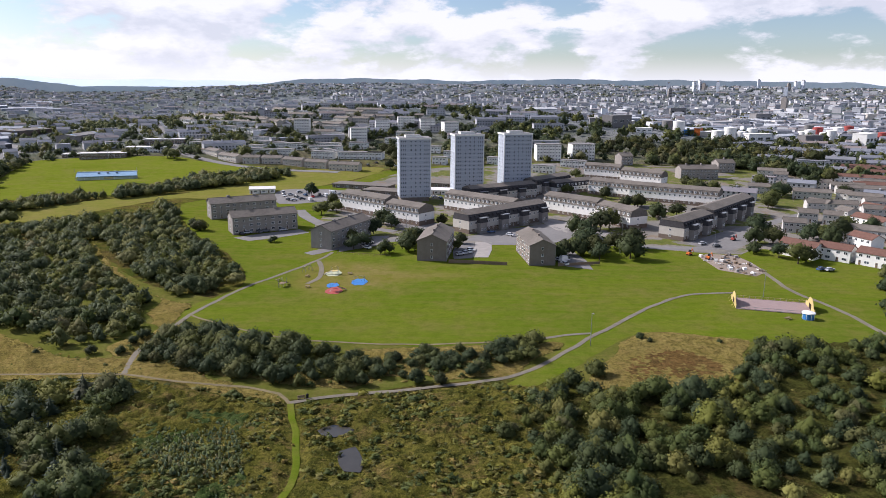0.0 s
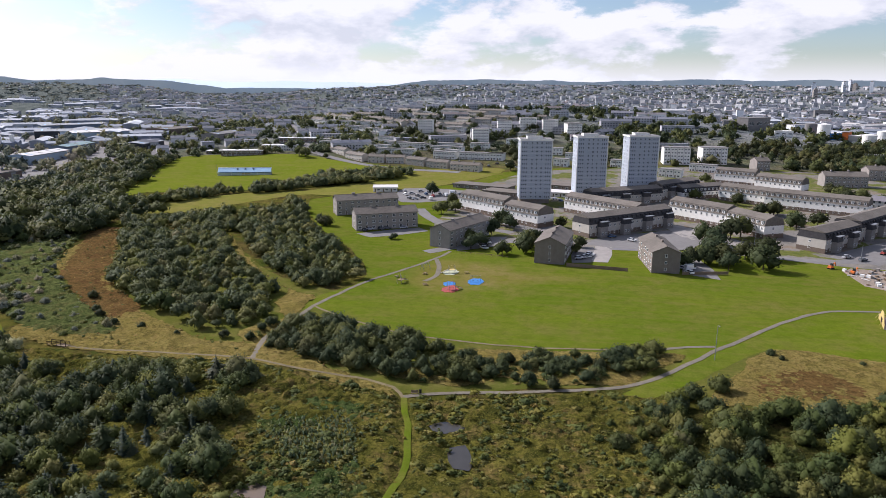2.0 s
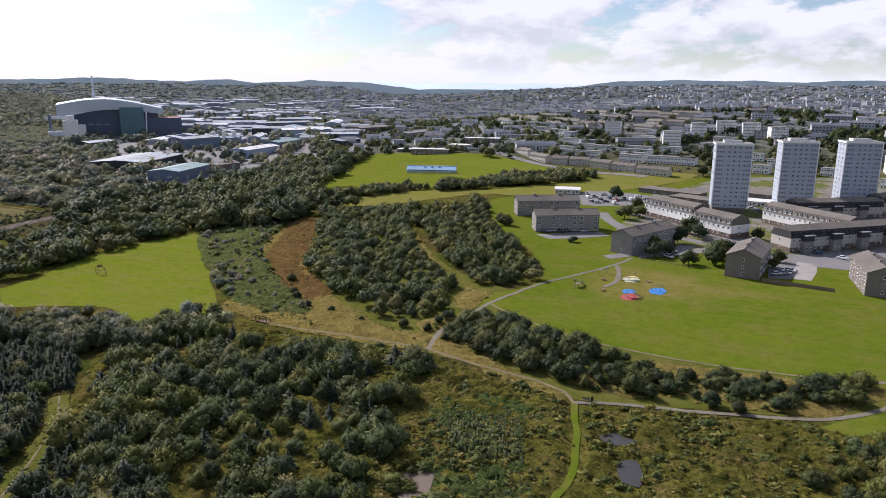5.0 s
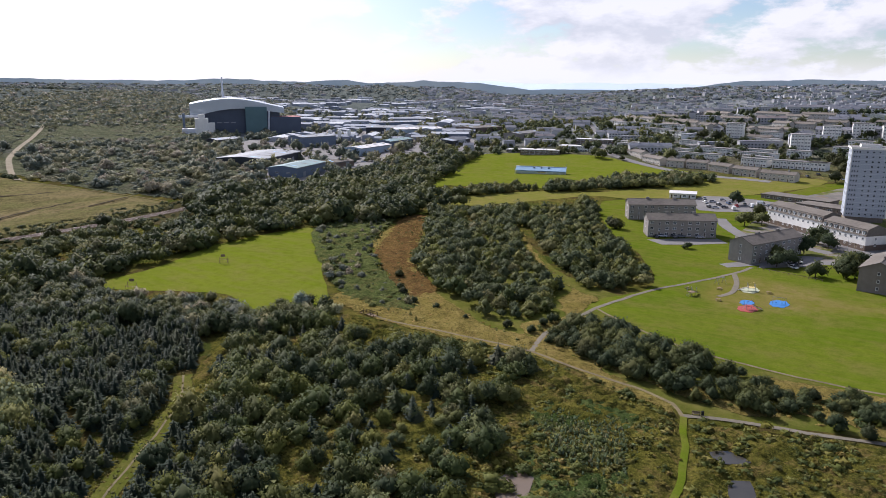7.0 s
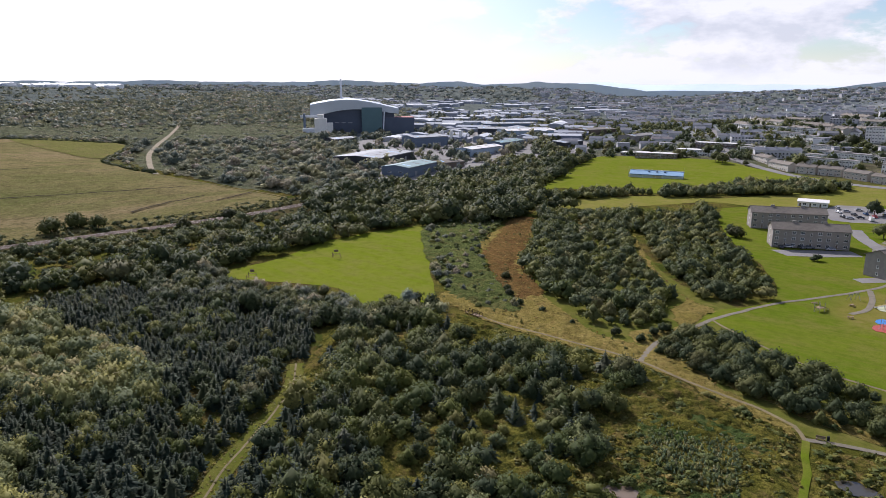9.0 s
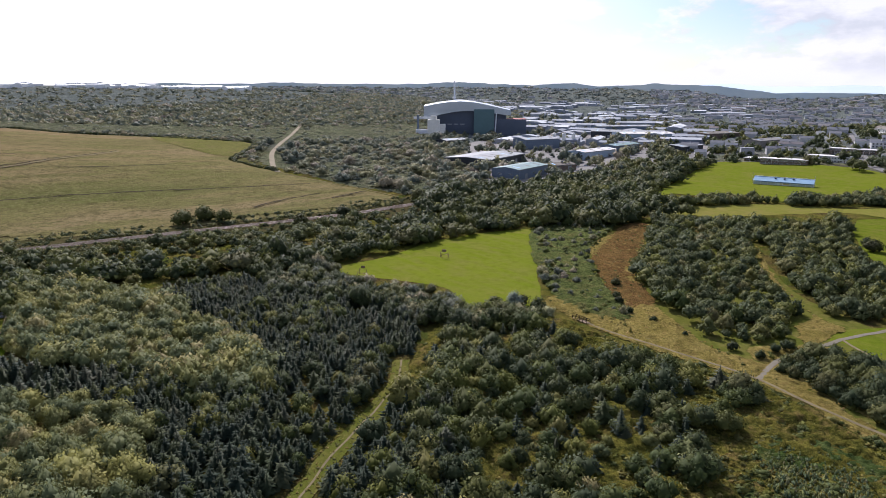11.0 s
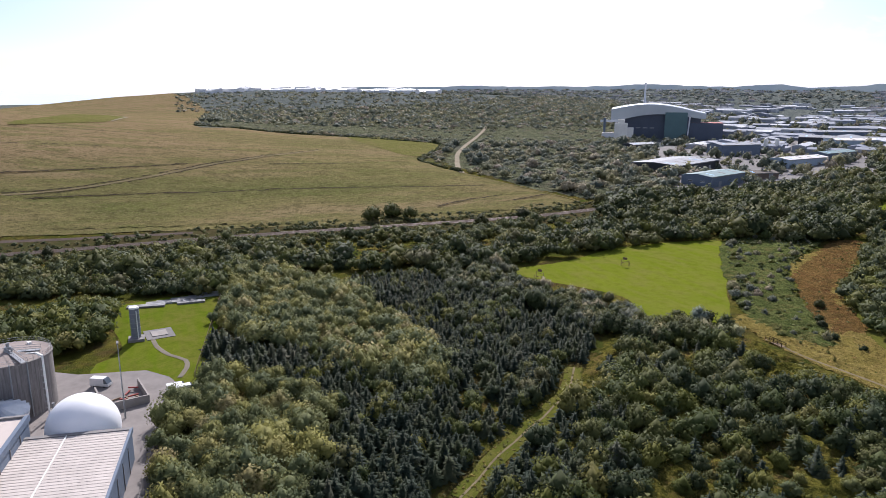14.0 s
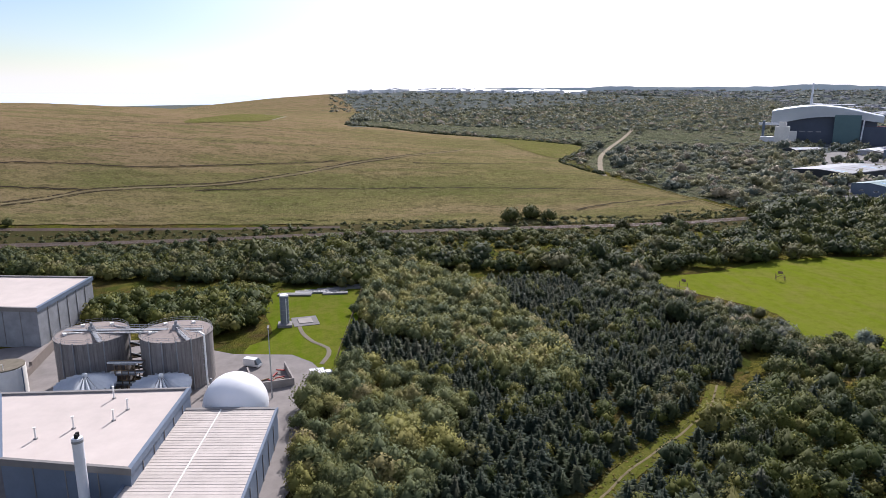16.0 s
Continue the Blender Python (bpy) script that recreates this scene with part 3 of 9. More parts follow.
def ground_mat():
    """Open ground: olive rough grass near by, mixed scrub and gardens further off with haze put into their blue-grey.
    """
    m = Mat("rough_ground", 0.95, spec=0.0).world()
    n1 = m.noise(0.03, 5, 0.65)
    col = m.ramp(n1, (0.3, (0.055, 0.064, 0.012)), (0.42, (0.1, 0.098, 0.018)), (0.52, (0.15, 0.127, 0.032)), (0.62, (0.09, 0.064, 0.025)), (0.74, (0.145, 0.112, 0.036)))
    col = m.mix(m.range(m.noise(0.1, 5, 0.65, distort=0.6), 0.5, 0.6, 0, 0.85), col, (0.085, 0.058, 0.027))
    col = m.mix(m.range(m.noise(0.075, 5, 0.65, m.stretch(1, 1, 1, 70), 0.8), 0.54, 0.62, 0, 0.8), col, (0.05, 0.075, 0.014))
    col = m.mix(m.range(m.noise(0.22, 5, 0.7), 0.44, 0.68, 0, 0.8), col, (0.06, 0.066, 0.016))
    col = m.mix(m.range(m.noise(1.6, 6, 0.8), 0.42, 0.75, 0, 0.55), col, (0.045, 0.055, 0.014))
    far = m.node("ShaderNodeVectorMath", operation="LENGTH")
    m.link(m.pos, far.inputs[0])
    # Town and moor tints are paled and blued to carry haze in the colour.
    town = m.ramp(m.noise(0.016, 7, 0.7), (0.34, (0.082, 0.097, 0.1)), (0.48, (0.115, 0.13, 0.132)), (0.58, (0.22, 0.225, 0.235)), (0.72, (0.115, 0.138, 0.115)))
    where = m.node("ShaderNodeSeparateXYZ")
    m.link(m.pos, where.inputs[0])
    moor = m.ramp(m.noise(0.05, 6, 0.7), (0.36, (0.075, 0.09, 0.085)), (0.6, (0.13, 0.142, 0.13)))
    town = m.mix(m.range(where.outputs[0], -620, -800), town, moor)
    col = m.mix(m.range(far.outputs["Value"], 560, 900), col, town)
    m.colour(col)
    m.bump(m.noise(0.9, 8, 0.8), 1.0, 1.2)
    return m.m


def hill_mat():
    """Rough hill pasture: long drifts of straw and green along the slope, reddish seed heads on top, dark flecks of tussock."""
    m = Mat("hill_grass", 0.95, spec=0.0).world()
    col = m.ramp(m.noise(0.012, 5, 0.6, m.stretch(1.0, 0.3, 1, 4)), (0.4, (0.125, 0.128, 0.046)), (0.5, (0.175, 0.152, 0.066)), (0.6, (0.215, 0.168, 0.09)))
    high = m.node("ShaderNodeSeparateXYZ")
    m.link(m.pos, high.inputs[0])
    heads = m.node("ShaderNodeMath", operation="MULTIPLY_ADD")
    heads.inputs[1].default_value = 18.0
    m.link(m.noise(0.02, 4, 0.6, m.stretch(1.0, 0.25, 1, 2)), heads.inputs[0])
    m.link(high.outputs[2], heads.inputs[2])
    col = m.mix(m.range(heads.outputs[0], 24, 48, 0, 0.8), col, (0.245, 0.17, 0.105))
    col = m.mix(m.range(m.noise(0.05, 6, 0.75, m.stretch(1.0, 0.25, 1, 8)), 0.5, 0.56, 0, 0.55), col, (0.118, 0.128, 0.04))
    col = m.mix(m.range(m.noise(0.2, 6, 0.8, m.stretch(1.0, 0.4, 1, 6)), 0.5, 0.58, 0, 0.6), col, (0.085, 0.078, 0.034))
    col = m.mix(m.range(m.noise(0.7, 5, 0.8, m.stretch(1.0, 0.5, 1, 0)), 0.5, 0.6, 0, 0.6), col, (0.06, 0.056, 0.024))
    col = m.mix(m.range(m.noise(1.1, 4, 0.8, m.stretch(1.0, 0.6, 1, 30)), 0.53, 0.63, 0, 0.5), col, (0.29, 0.235, 0.13))
    m.colour(col)
    m.bump(m.noise(0.5, 8, 0.85), 1.0, 1.0)
    return m.m


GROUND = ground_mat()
TURF = ((0.078, 0.124, 0.008), (0.122, 0.15, 0.014), (0.15, 0.138, 0.034), 0.018, 0.6, (0.3, 0.1, 1.0, 6, 0.5), 0.38)
LAWN = grass("mown_lawn", *TURF[:6], 0.15, TURF[6])
WORN = grass("worn_lawn", (0.15, 0.138, 0.03), (0.19, 0.155, 0.055), (0.115, 0.132, 0.014), 0.05, 0.6, None, 0.15, 0.3, TURF)
# Field and meadow colours are raised above LAWN to include sunlight through the blades.
FIELD_TURF = grass("field_turf", (0.115, 0.155, 0.011), (0.15, 0.178, 0.018), (0.175, 0.168, 0.04), 0.02, 0.6, (0.3, 0.1, 1.0, 6, 0.5), 0.15, 0.35)
MEADOW = grass("meadow_grass", (0.15, 0.165, 0.026), (0.185, 0.175, 0.04), (0.21, 0.175, 0.062), 0.014, 0.6, (0.3, 0.08, 1.0, -25, 0.5), 0.15)
HILLGRASS = hill_mat()
GRAVEL = plain("path_gravel", (0.175, 0.155, 0.122), 0.95, vary=0.3, scale=0.8, spec=0.03)
EARTH_PATH = plain("trodden_earth", (0.17, 0.14, 0.085), 0.95, vary=0.35, scale=0.7, spec=0.03)
TRACK = plain("track_earth", (0.25, 0.215, 0.155), 0.95, vary=0.3, scale=0.8, spec=0.03)
RUT = plain("rut_earth", (0.042, 0.033, 0.022), 0.95, vary=0.4, scale=0.6, spec=0.03)
ASPHALT = plain("road_asphalt", (0.18, 0.172, 0.168), 0.9, vary=0.2, scale=0.5, spec=0.12)
BALLAST = plain("track_ballast", (0.085, 0.066, 0.054), 0.95, vary=0.35, scale=1.2, spec=0.03)
STEEL = plain("rail_steel", (0.2, 0.17, 0.15), 0.45, 0.4)
CONCRETE = plain("yard_concrete", (0.288, 0.266, 0.248), 0.9, vary=0.22, scale=0.4)
WATER = plain("pond_water", (0.05, 0.045, 0.036), 0.1, vary=0.2, scale=0.3, spec=0.5)
BARK = plain("bark", (0.09, 0.07, 0.05), 0.95, vary=0.3, scale=4)
LEAF_DARK = leaves("leaf_dark_green", (0.021, 0.030, 0.013), (0.096, 0.107, 0.044))
LEAF_TREE = leaves("leaf_dull_green", (0.018, 0.022, 0.009), (0.078, 0.08, 0.032))
LEAF_SILVER = leaves("leaf_pale_silver", (0.13, 0.14, 0.1), (0.36, 0.36, 0.27))
# Paler and greyer than the near leaves: distance haze put into the colour.
LEAF_FAR = leaves("leaf_hazed_green", (0.075, 0.083, 0.060), (0.235, 0.230, 0.167))
LEAF_MID = leaves("leaf_green", (0.032, 0.043, 0.013), (0.134, 0.144, 0.041))
LEAF_PALE = leaves("leaf_willow", (0.066, 0.073, 0.028), (0.235, 0.232, 0.098))
LEAF_GREY = leaves("leaf_silver", (0.075, 0.078, 0.053), (0.255, 0.240, 0.171))
NEEDLE = leaves("spruce_needle", (0.014, 0.021, 0.013), (0.046, 0.06, 0.034), 0.12)
REED = leaves("reed_blade", (0.080, 0.104, 0.049), (0.203, 0.223, 0.116))
TUSSOCK = leaves("tussock_grass", (0.085, 0.075, 0.02), (0.2, 0.165, 0.05))
VERGE = grass("railway_verge", (0.06, 0.055, 0.025), (0.085, 0.07, 0.035), (0.05, 0.06, 0.022), 0.05, 0.5, None, 1.0)
RUBBLE = plain("builders_rubble", (0.26, 0.21, 0.17), 0.95, vary=0.35, scale=0.9)
SCRUB = leaves("scrub_leaf", (0.06, 0.068, 0.014), (0.17, 0.165, 0.045))
STRAW = leaves("straw_grass", (0.144, 0.114, 0.034), (0.278, 0.203, 0.073))
# Blue-grey leaves for the furthest woods, with haze mixed into the green.
LEAF_HILL = leaves("leaf_hazed_hill", (0.091, 0.104, 0.097), (0.193, 0.203, 0.184))
LEAF_OLIVE = leaves("leaf_olive", (0.034, 0.042, 0.019), (0.135, 0.142, 0.058))
ROUGH_TURF = grass("rough_turf", (0.085, 0.1, 0.018), (0.125, 0.122, 0.028), (0.165, 0.138, 0.046), 0.05, 0.6, None, 0.6, 0.5)

def growth(name, low, mid, high, straw, big=0.05, fine=1.0):
    """Wild grass and herbs: random dark flecks between pale seed heads, ragged drifts of straw and green."""
    m = Mat(name, 0.95, spec=0.0).world()
    col = m.ramp(m.noise(big, 6, 0.7, distort=0.4), (0.4, mid), (0.5, high), (0.58, mid))
    col = m.mix(m.range(m.noise(big * 2.3, 6, 0.75, distort=0.5), 0.5, 0.57, 0, 0.85), col, straw)
    col = m.mix(m.range(m.noise(big * 4.1, 6, 0.75, m.stretch(1, 1, 1, 40)), 0.49, 0.56, 0, 0.75), col, mid)
    col = m.mix(m.range(m.noise(0.3 * fine, 6, 0.75), 0.49, 0.58, 0, 0.8), col, low)
    col = m.mix(m.range(m.noise(1.1 * fine, 5, 0.75), 0.46, 0.6, 0, 0.65), col, tuple(v * 0.6 for v in low))
    col = m.mix(m.range(m.noise(2.4 * fine, 4, 0.8), 0.52, 0.62, 0, 0.6), col, tuple(v * 1.3 for v in high))
    m.colour(col)
    m.bump(m.noise(1.2 * fine, 7, 0.85), 1.0, 0.9 / fine)
    return m.m


WILD = growth("wild_grass", (0.03, 0.038, 0.01), (0.098, 0.096, 0.018), (0.178, 0.155, 0.036), (0.18, 0.128, 0.05))
WILD_WET = growth("wet_herbs", (0.024, 0.042, 0.012), (0.058, 0.088, 0.024), (0.095, 0.125, 0.045), (0.11, 0.11, 0.035))
WILD_DRY = growth("dry_tall_grass", (0.12, 0.1, 0.028), (0.205, 0.165, 0.045), (0.275, 0.215, 0.075), (0.23, 0.165, 0.058), 0.07)
MOOR = growth("moor_heather", (0.062, 0.073, 0.046), (0.12, 0.13, 0.078), (0.175, 0.178, 0.108), (0.15, 0.135, 0.098), 0.012, 0.35)
MUD = plain("muddy_water", (0.135, 0.1, 0.072), 0.3, vary=0.2, scale=0.3, spec=0.3)
WILD_MARSH = growth("marsh_herbs", (0.045, 0.062, 0.02), (0.088, 0.11, 0.034), (0.13, 0.145, 0.05), (0.15, 0.13, 0.05))
WILD_BROWN = growth("brown_tall_grass", (0.07, 0.05, 0.02), (0.15, 0.092, 0.032), (0.19, 0.12, 0.045), (0.135, 0.068, 0.03), 0.06)
WILD_FLOOR = growth("woodland_floor", (0.02, 0.024, 0.008), (0.05, 0.055, 0.014), (0.09, 0.088, 0.022), (0.11, 0.08, 0.03))
HILL_LUSH = growth("hill_green_grass", (0.095, 0.1, 0.032), (0.15, 0.148, 0.046), (0.175, 0.162, 0.06), (0.2, 0.162, 0.08), 0.02)
WORN_TRACK = plain("worn_turf_track", (0.19, 0.155, 0.085), 0.95, vary=0.35, scale=0.5, spec=0.02)

def estate_mat():
    """Trodden ground between the flats: worn tarmac, paving and bare earth with ragged lawns."""
    m = Mat("estate_ground", 0.95, spec=0.05).world()
    col = m.ramp(m.noise(0.05, 4, 0.6), (0.4, (0.15, 0.14, 0.128)), (0.5, (0.205, 0.185, 0.16)), (0.6, (0.165, 0.155, 0.142)))
    col = m.mix(m.range(m.noise(0.028, 5, 0.6, distort=0.8), 0.5, 0.53), col, m.ramp(m.noise(0.3, 5, 0.7), (0.4, (0.075, 0.095, 0.017)), (0.6, (0.125, 0.128, 0.03))))
    col = m.mix(m.range(m.noise(0.06, 5, 0.65, distort=1.2), 0.57, 0.6, 0, 0.8), col, (0.19, 0.145, 0.105))
    col = m.mix(m.range(m.noise(0.8, 5, 0.7), 0.45, 0.65, 0, 0.35), col, (0.08, 0.075, 0.06))
    m.colour(col)
    return m.m


ESTATE_GROUND = estate_mat()

# ---- building blocks ----


def link_mesh(name, verts, faces, mats, idx=None, parent=None, label="", smooth_faces=False):
    me = bpy.data.meshes.new(name)
    me.from_pydata([tuple(v) for v in verts], [], [tuple(f) for f in faces])
    for m in mats if isinstance(mats, (list, tuple)) else [mats]:
        me.materials.append(m)
    if idx is not None:
        me.polygons.foreach_set("material_index", list(idx))
    if smooth_faces:
        me.polygons.foreach_set("use_smooth", [True] * len(me.polygons))
    me.update()
    ob = new(name, me)
    if parent:
        ob.parent = parent
    if label:
        ob["label"] = label
    return ob


def inside(poly, pts):
    """Which of the points lie in the polygon."""
    p, hit_in = np.asarray(pts, float), np.zeros(len(pts), bool)
    q = np.asarray(poly, float)
    j = len(q) - 1
    for i in range(len(q)):
        dy = q[j, 1] - q[i, 1]
        cross = (q[i, 1] > p[:, 1]) != (q[j, 1] > p[:, 1])
        xi = (q[j, 0] - q[i, 0]) * (p[:, 1] - q[i, 1]) / (dy if dy else 1e-9) + q[i, 0]
        hit_in ^= cross & (p[:, 0] < xi)
        j = i
    return hit_in


def soften(points, closed, step, wobble=0.0, seed=1):
    """A smooth line through the points, with a slight natural wander."""
    p = [Vector((*q, 0)) for q in points]
    n, out = len(p), []
    for i in range(n if closed else n - 1):
        a, b = (p[(i - 1) % n], p[(i + 1) % n]) if closed else (p[max(i - 1, 0)], p[i + 1])
        b, c, d = p[i], p[(i + 1) % n], p[(i + 2) % n] if closed else p[min(i + 2, n - 1)]
        k = max(1, int((c - b).length / step))
        for s in range(k):
            u = s / k
            out.append(0.5 * (2 * b + (c - a) * u + (2 * a - 5 * b + 4 * c - d) * u * u + (3 * b - a - 3 * c + d) * u ** 3))
    if not closed:
        out.append(p[-1])
    if wobble:
        out = [v + Vector((noise.noise(v * 0.13 + Vector((seed, 0, 0))), noise.noise(v * 0.13 + Vector((0, seed, 9))), 0)) * wobble for v in out]
    return [(v.x, v.y) for v in out]


from mathutils.geometry import delaunay_2d_cdt


def patch(name, poly, mat, lift, step=6.0, wobble=1.2, label="", edge=5.0, fade=0.0):
    """A stretch of ground of one kind, laid over the lie of the land."""
    rim = soften(poly, True, edge, wobble, len(name))
    q = np.array(rim)
    gx, gy = np.meshgrid(np.arange(q[:, 0].min(), q[:, 0].max(), step), np.arange(q[:, 1].min(), q[:, 1].max(), step))
    pts = np.stack([gx.ravel(), gy.ravel()], -1)
    pts = pts[inside(rim, pts)]
    every = [Vector(r) for r in rim] + [Vector(p) for p in pts]
    v, _, f, *_ = delaunay_2d_cdt(every, [(i, (i + 1) % len(rim)) for i in range(len(rim))], [], 1, 0.01)
    xy = np.array([tuple(a) for a in v])
    z = height(xy[:, 0], xy[:, 1]) + lift
    ob = link_mesh(name, np.column_stack([xy, z]), f, mat, smooth_faces=True)
    if fade:
        deep = np.min(np.hypot(xy[:, None, 0] - q[None, :, 0], xy[:, None, 1] - q[None, :, 1]), axis=1)
        ob.data.attributes.new("inner", "FLOAT", "POINT").data.foreach_set("value", smooth(0, fade, deep).astype(np.float32))
    return tagged(ob, label, "ground", kind="structure")


LATTICE = np.random.default_rng(5).uniform(0, 1, (256, 256))


def wander(x, y, size, octaves=3):
    """Soft noise from 0 to 1 with features of about that size in metres."""
    total, weight = 0.0, 0.0
    for o in range(octaves):
        u, v = x / size * 2 ** o + 17.3 * o, y / size * 2 ** o + 9.1 * o
        i, j = np.floor(u).astype(int), np.floor(v).astype(int)
        a, b = u - i, v - j
        a, b = a * a * (3 - 2 * a), b * b * (3 - 2 * b)
        i0, i1, j0, j1 = i % 256, (i + 1) % 256, j % 256, (j + 1) % 256
        k = LATTICE[i0, j0] * (1 - a) * (1 - b) + LATTICE[i1, j0] * a * (1 - b) + LATTICE[i0, j1] * (1 - a) * b + LATTICE[i1, j1] * a * b
        total, weight = total + k * 0.6 ** o, weight + 0.6 ** o
    return total / weight


def hummocks(name, poly, mat, lift, step, relief, size, label, calm=(), edge=4.0, kind="structure"):
    """Uneven growth laid over the ground: rounded tufts and hollows, level beside paths and water (calm: line, distance)."""
    rim = np.array(soften(poly, True, max(3.0, 3 * step), 2.0, len(label)))
    xs, ys = np.arange(rim[:, 0].min(), rim[:, 0].max(), step), np.arange(rim[:, 1].min(), rim[:, 1].max(), step)
    mx, my = np.meshgrid(xs, ys)
    r = np.random.default_rng(len(label))
    px, py = mx + r.uniform(-0.35, 0.35, mx.shape) * step, my + r.uniform(-0.35, 0.35, my.shape) * step
    flat = np.stack([px.ravel(), py.ravel()], -1)
    hit = inside(rim, flat)
    rise = np.zeros(len(flat))
    q = flat[hit]
    level = smooth(0, edge, np.min(np.hypot(q[:, None, 0] - rim[None, :, 0], q[:, None, 1] - rim[None, :, 1]), axis=1))
    for line, dist in calm:
        l = np.array(soften(line, False, 2.0))
        if line[0] == line[-1]:
            level = level * ~inside(line, q)
        level = level * smooth(dist * 0.6, dist * 1.6, np.min(np.hypot(q[:, None, 0] - l[None, :, 0], q[:, None, 1] - l[None, :, 1]), axis=1))
    tufts = np.abs(wander(q[:, 0], q[:, 1], size, 3) - 0.5) * 2
    stands = smooth(0.4, 0.65, wander(q[:, 0] + 40, q[:, 1], size * 5, 2))
    rise[hit] = relief * level * ((1 - tufts) ** 2 * (0.45 + 0.75 * stands) + 0.25 * wander(q[:, 0], q[:, 1], size * 0.35, 2))
    rise = rise.reshape(mx.shape)
    mz = height(px, py) + lift + rise
    ok = hit.reshape(mx.shape)
    ids = np.arange(mx.size).reshape(mx.shape)
    full = ok[:-1, :-1] & ok[:-1, 1:] & ok[1:, 1:] & ok[1:, :-1]
    f = np.stack([ids[:-1, :-1], ids[:-1, 1:], ids[1:, 1:], ids[1:, :-1]], -1)[full]
    used, f = np.unique(f, return_inverse=True)
    v = np.stack([px.ravel(), py.ravel(), mz.ravel()], -1)[used]
    ob = link_mesh(name, v.tolist(), f.reshape(-1, 4).tolist(), mat, smooth_faces=True)
    ob.data.attributes.new("tuft", "FLOAT", "POINT").data.foreach_set("value", (rise.ravel()[used] / relief).astype(np.float32))
    return tagged(ob, label, "ground", kind=kind)


def ribbon(name, points, width, mat, lift, label="", step=3.0, category="path", wobble=0.5, kerb=0.0):
    """A path or road along a line, draped on the ground, its edges a little ragged."""
    line = soften(points, False, step, wobble, len(name))
    verts, faces = [], []
    for i, (x, y) in enumerate(line):
        a, b = Vector(line[max(i - 1, 0)]), Vector(line[min(i + 1, len(line) - 1)])
        side = (b - a).normalized() if (b - a).length > 1e-6 else Vector((1, 0))
        side = Vector((-side.y, side.x))
        for k in (-1, -0.5, 0, 0.5, 1):
            w = width * 0.5 * k * (1 + 0.22 * noise.noise(Vector((x * 0.3, y * 0.3, 4.0 * (k > 0)))))
            px, py = x + side.x * w, y + side.y * w
            verts.append((px, py, float(height(px, py)) + lift - (0.03 if abs(k) == 1 else 0)))
        if i:
            o = 5 * (i - 1)
            faces += [(o + j, o + j + 1, o + j + 6, o + j + 5) for j in range(4)]
    ob = link_mesh(name, verts, faces, mat)
    return tagged(ob, label, category, kind="structure")


def steps_out(dense, far, near_step, grow):
    """Even steps over the dense stretch, then ever longer ones."""
    a = list(np.arange(dense[0], dense[1] + 0.1, near_step))
    s = near_step
    while a[-1] < far:
        s = min(s * grow, 90)
        a.append(a[-1] + s)
    s = near_step
    while a[0] > -far:
        s = min(s * grow, 90)
        a.insert(0, a[0] - s)
    return np.array(a)


# ---- the land ----
gx = steps_out((-440, 200), 4900, 8.0, 1.06)
gy = steps_out((-220, 460), 4900, 8.0, 1.06)
mx, my = np.meshgrid(gx, gy)
mz = height(mx, my)
nx, ny = len(gx), len(gy)
cells = np.arange(nx * ny).reshape(ny, nx)
quads = np.stack([cells[:-1, :-1], cells[:-1, 1:], cells[1:, 1:], cells[1:, :-1]], -1).reshape(-1, 4)
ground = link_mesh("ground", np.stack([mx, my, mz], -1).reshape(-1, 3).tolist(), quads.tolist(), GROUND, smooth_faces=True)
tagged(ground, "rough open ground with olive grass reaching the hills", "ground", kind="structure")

patch("rough_grass", [(-165, 300), (-110, 246), (-60, 222), (-20, 210), (30, 208), (75, 212), (150, 215), (170, 165), (60, 158), (10, 163), (-34, 149), (-60, 159), (-110, 163), (-175, 190), (-205, 230)], ROUGH_TURF, 0.03, label="tufted olive grass round the shrubs")
patch("lawn", LAWN_MAIN, LAWN, 0.06, label="large mown green lawn below the housing estate")
patch("lawn", FIELD_STRIP, MEADOW, 0.10, label="long strip of yellow-green grass between hedges")
patch("lawn", FIELD_UPPER, FIELD_TURF, 0.12, label="mown green playing field with a stand")
patch("lawn", FIELD_SMALL, FIELD_TURF, 0.07, label="small mown green field enclosed by woods", wobble=0.8)
patch("lawn", PLANT_LAWN, LAWN, 0.06, label="mown lawn inside the works yard", wobble=0.3)
patch("lawn", BANK_A, LAWN, 0.06, label="narrow grass bank beside the shed", wobble=0.2)
WATERS = ((POND_A + POND_A[:1], 1.2), (POND_B + POND_B[:1], 1.6), (POND_C + POND_C[:1], 1.6))
TRODDEN = ((PATH_EAST, 1.5), (PATH_WEST, 1.2), (PATH_SOUTH, 2.0), (PATH_TOP, 1.5))
hummocks("rough_grass", ROUGH_NEAR, WILD, 0.04, 0.55, 1.3, 3.4, "tall olive grass and herbs on rough ground", TRODDEN + WATERS + ((CUT_TRACK, 2.4),))
hummocks("marsh", WET_GREEN, WILD_WET, 0.12, 0.5, 0.9, 2.2, "damp tall green herbs in the marsh", TRODDEN + WATERS)
hummocks("dry_grass", HEATH_MID, WILD_DRY, 0.1, 0.7, 0.55, 2.6, "tall dry yellow grass beside the footpath", TRODDEN)
hummocks("dry_grass", BROWN_MID, WILD_BROWN, 0.16, 0.7, 0.6, 2.6, "brown dead growth between the marsh and the copse", TRODDEN)
hummocks("dry_grass", HEATH_RIGHT, WILD_DRY, 0.1, 0.5, 0.5, 2.2, "tall dry yellow grass above the path", TRODDEN)
hummocks("dry_grass", BROWN_RIGHT, WILD_BROWN, 0.18, 0.5, 0.4, 2.4, "brown patch of dead growth on the bank", TRODDEN, 6.0)
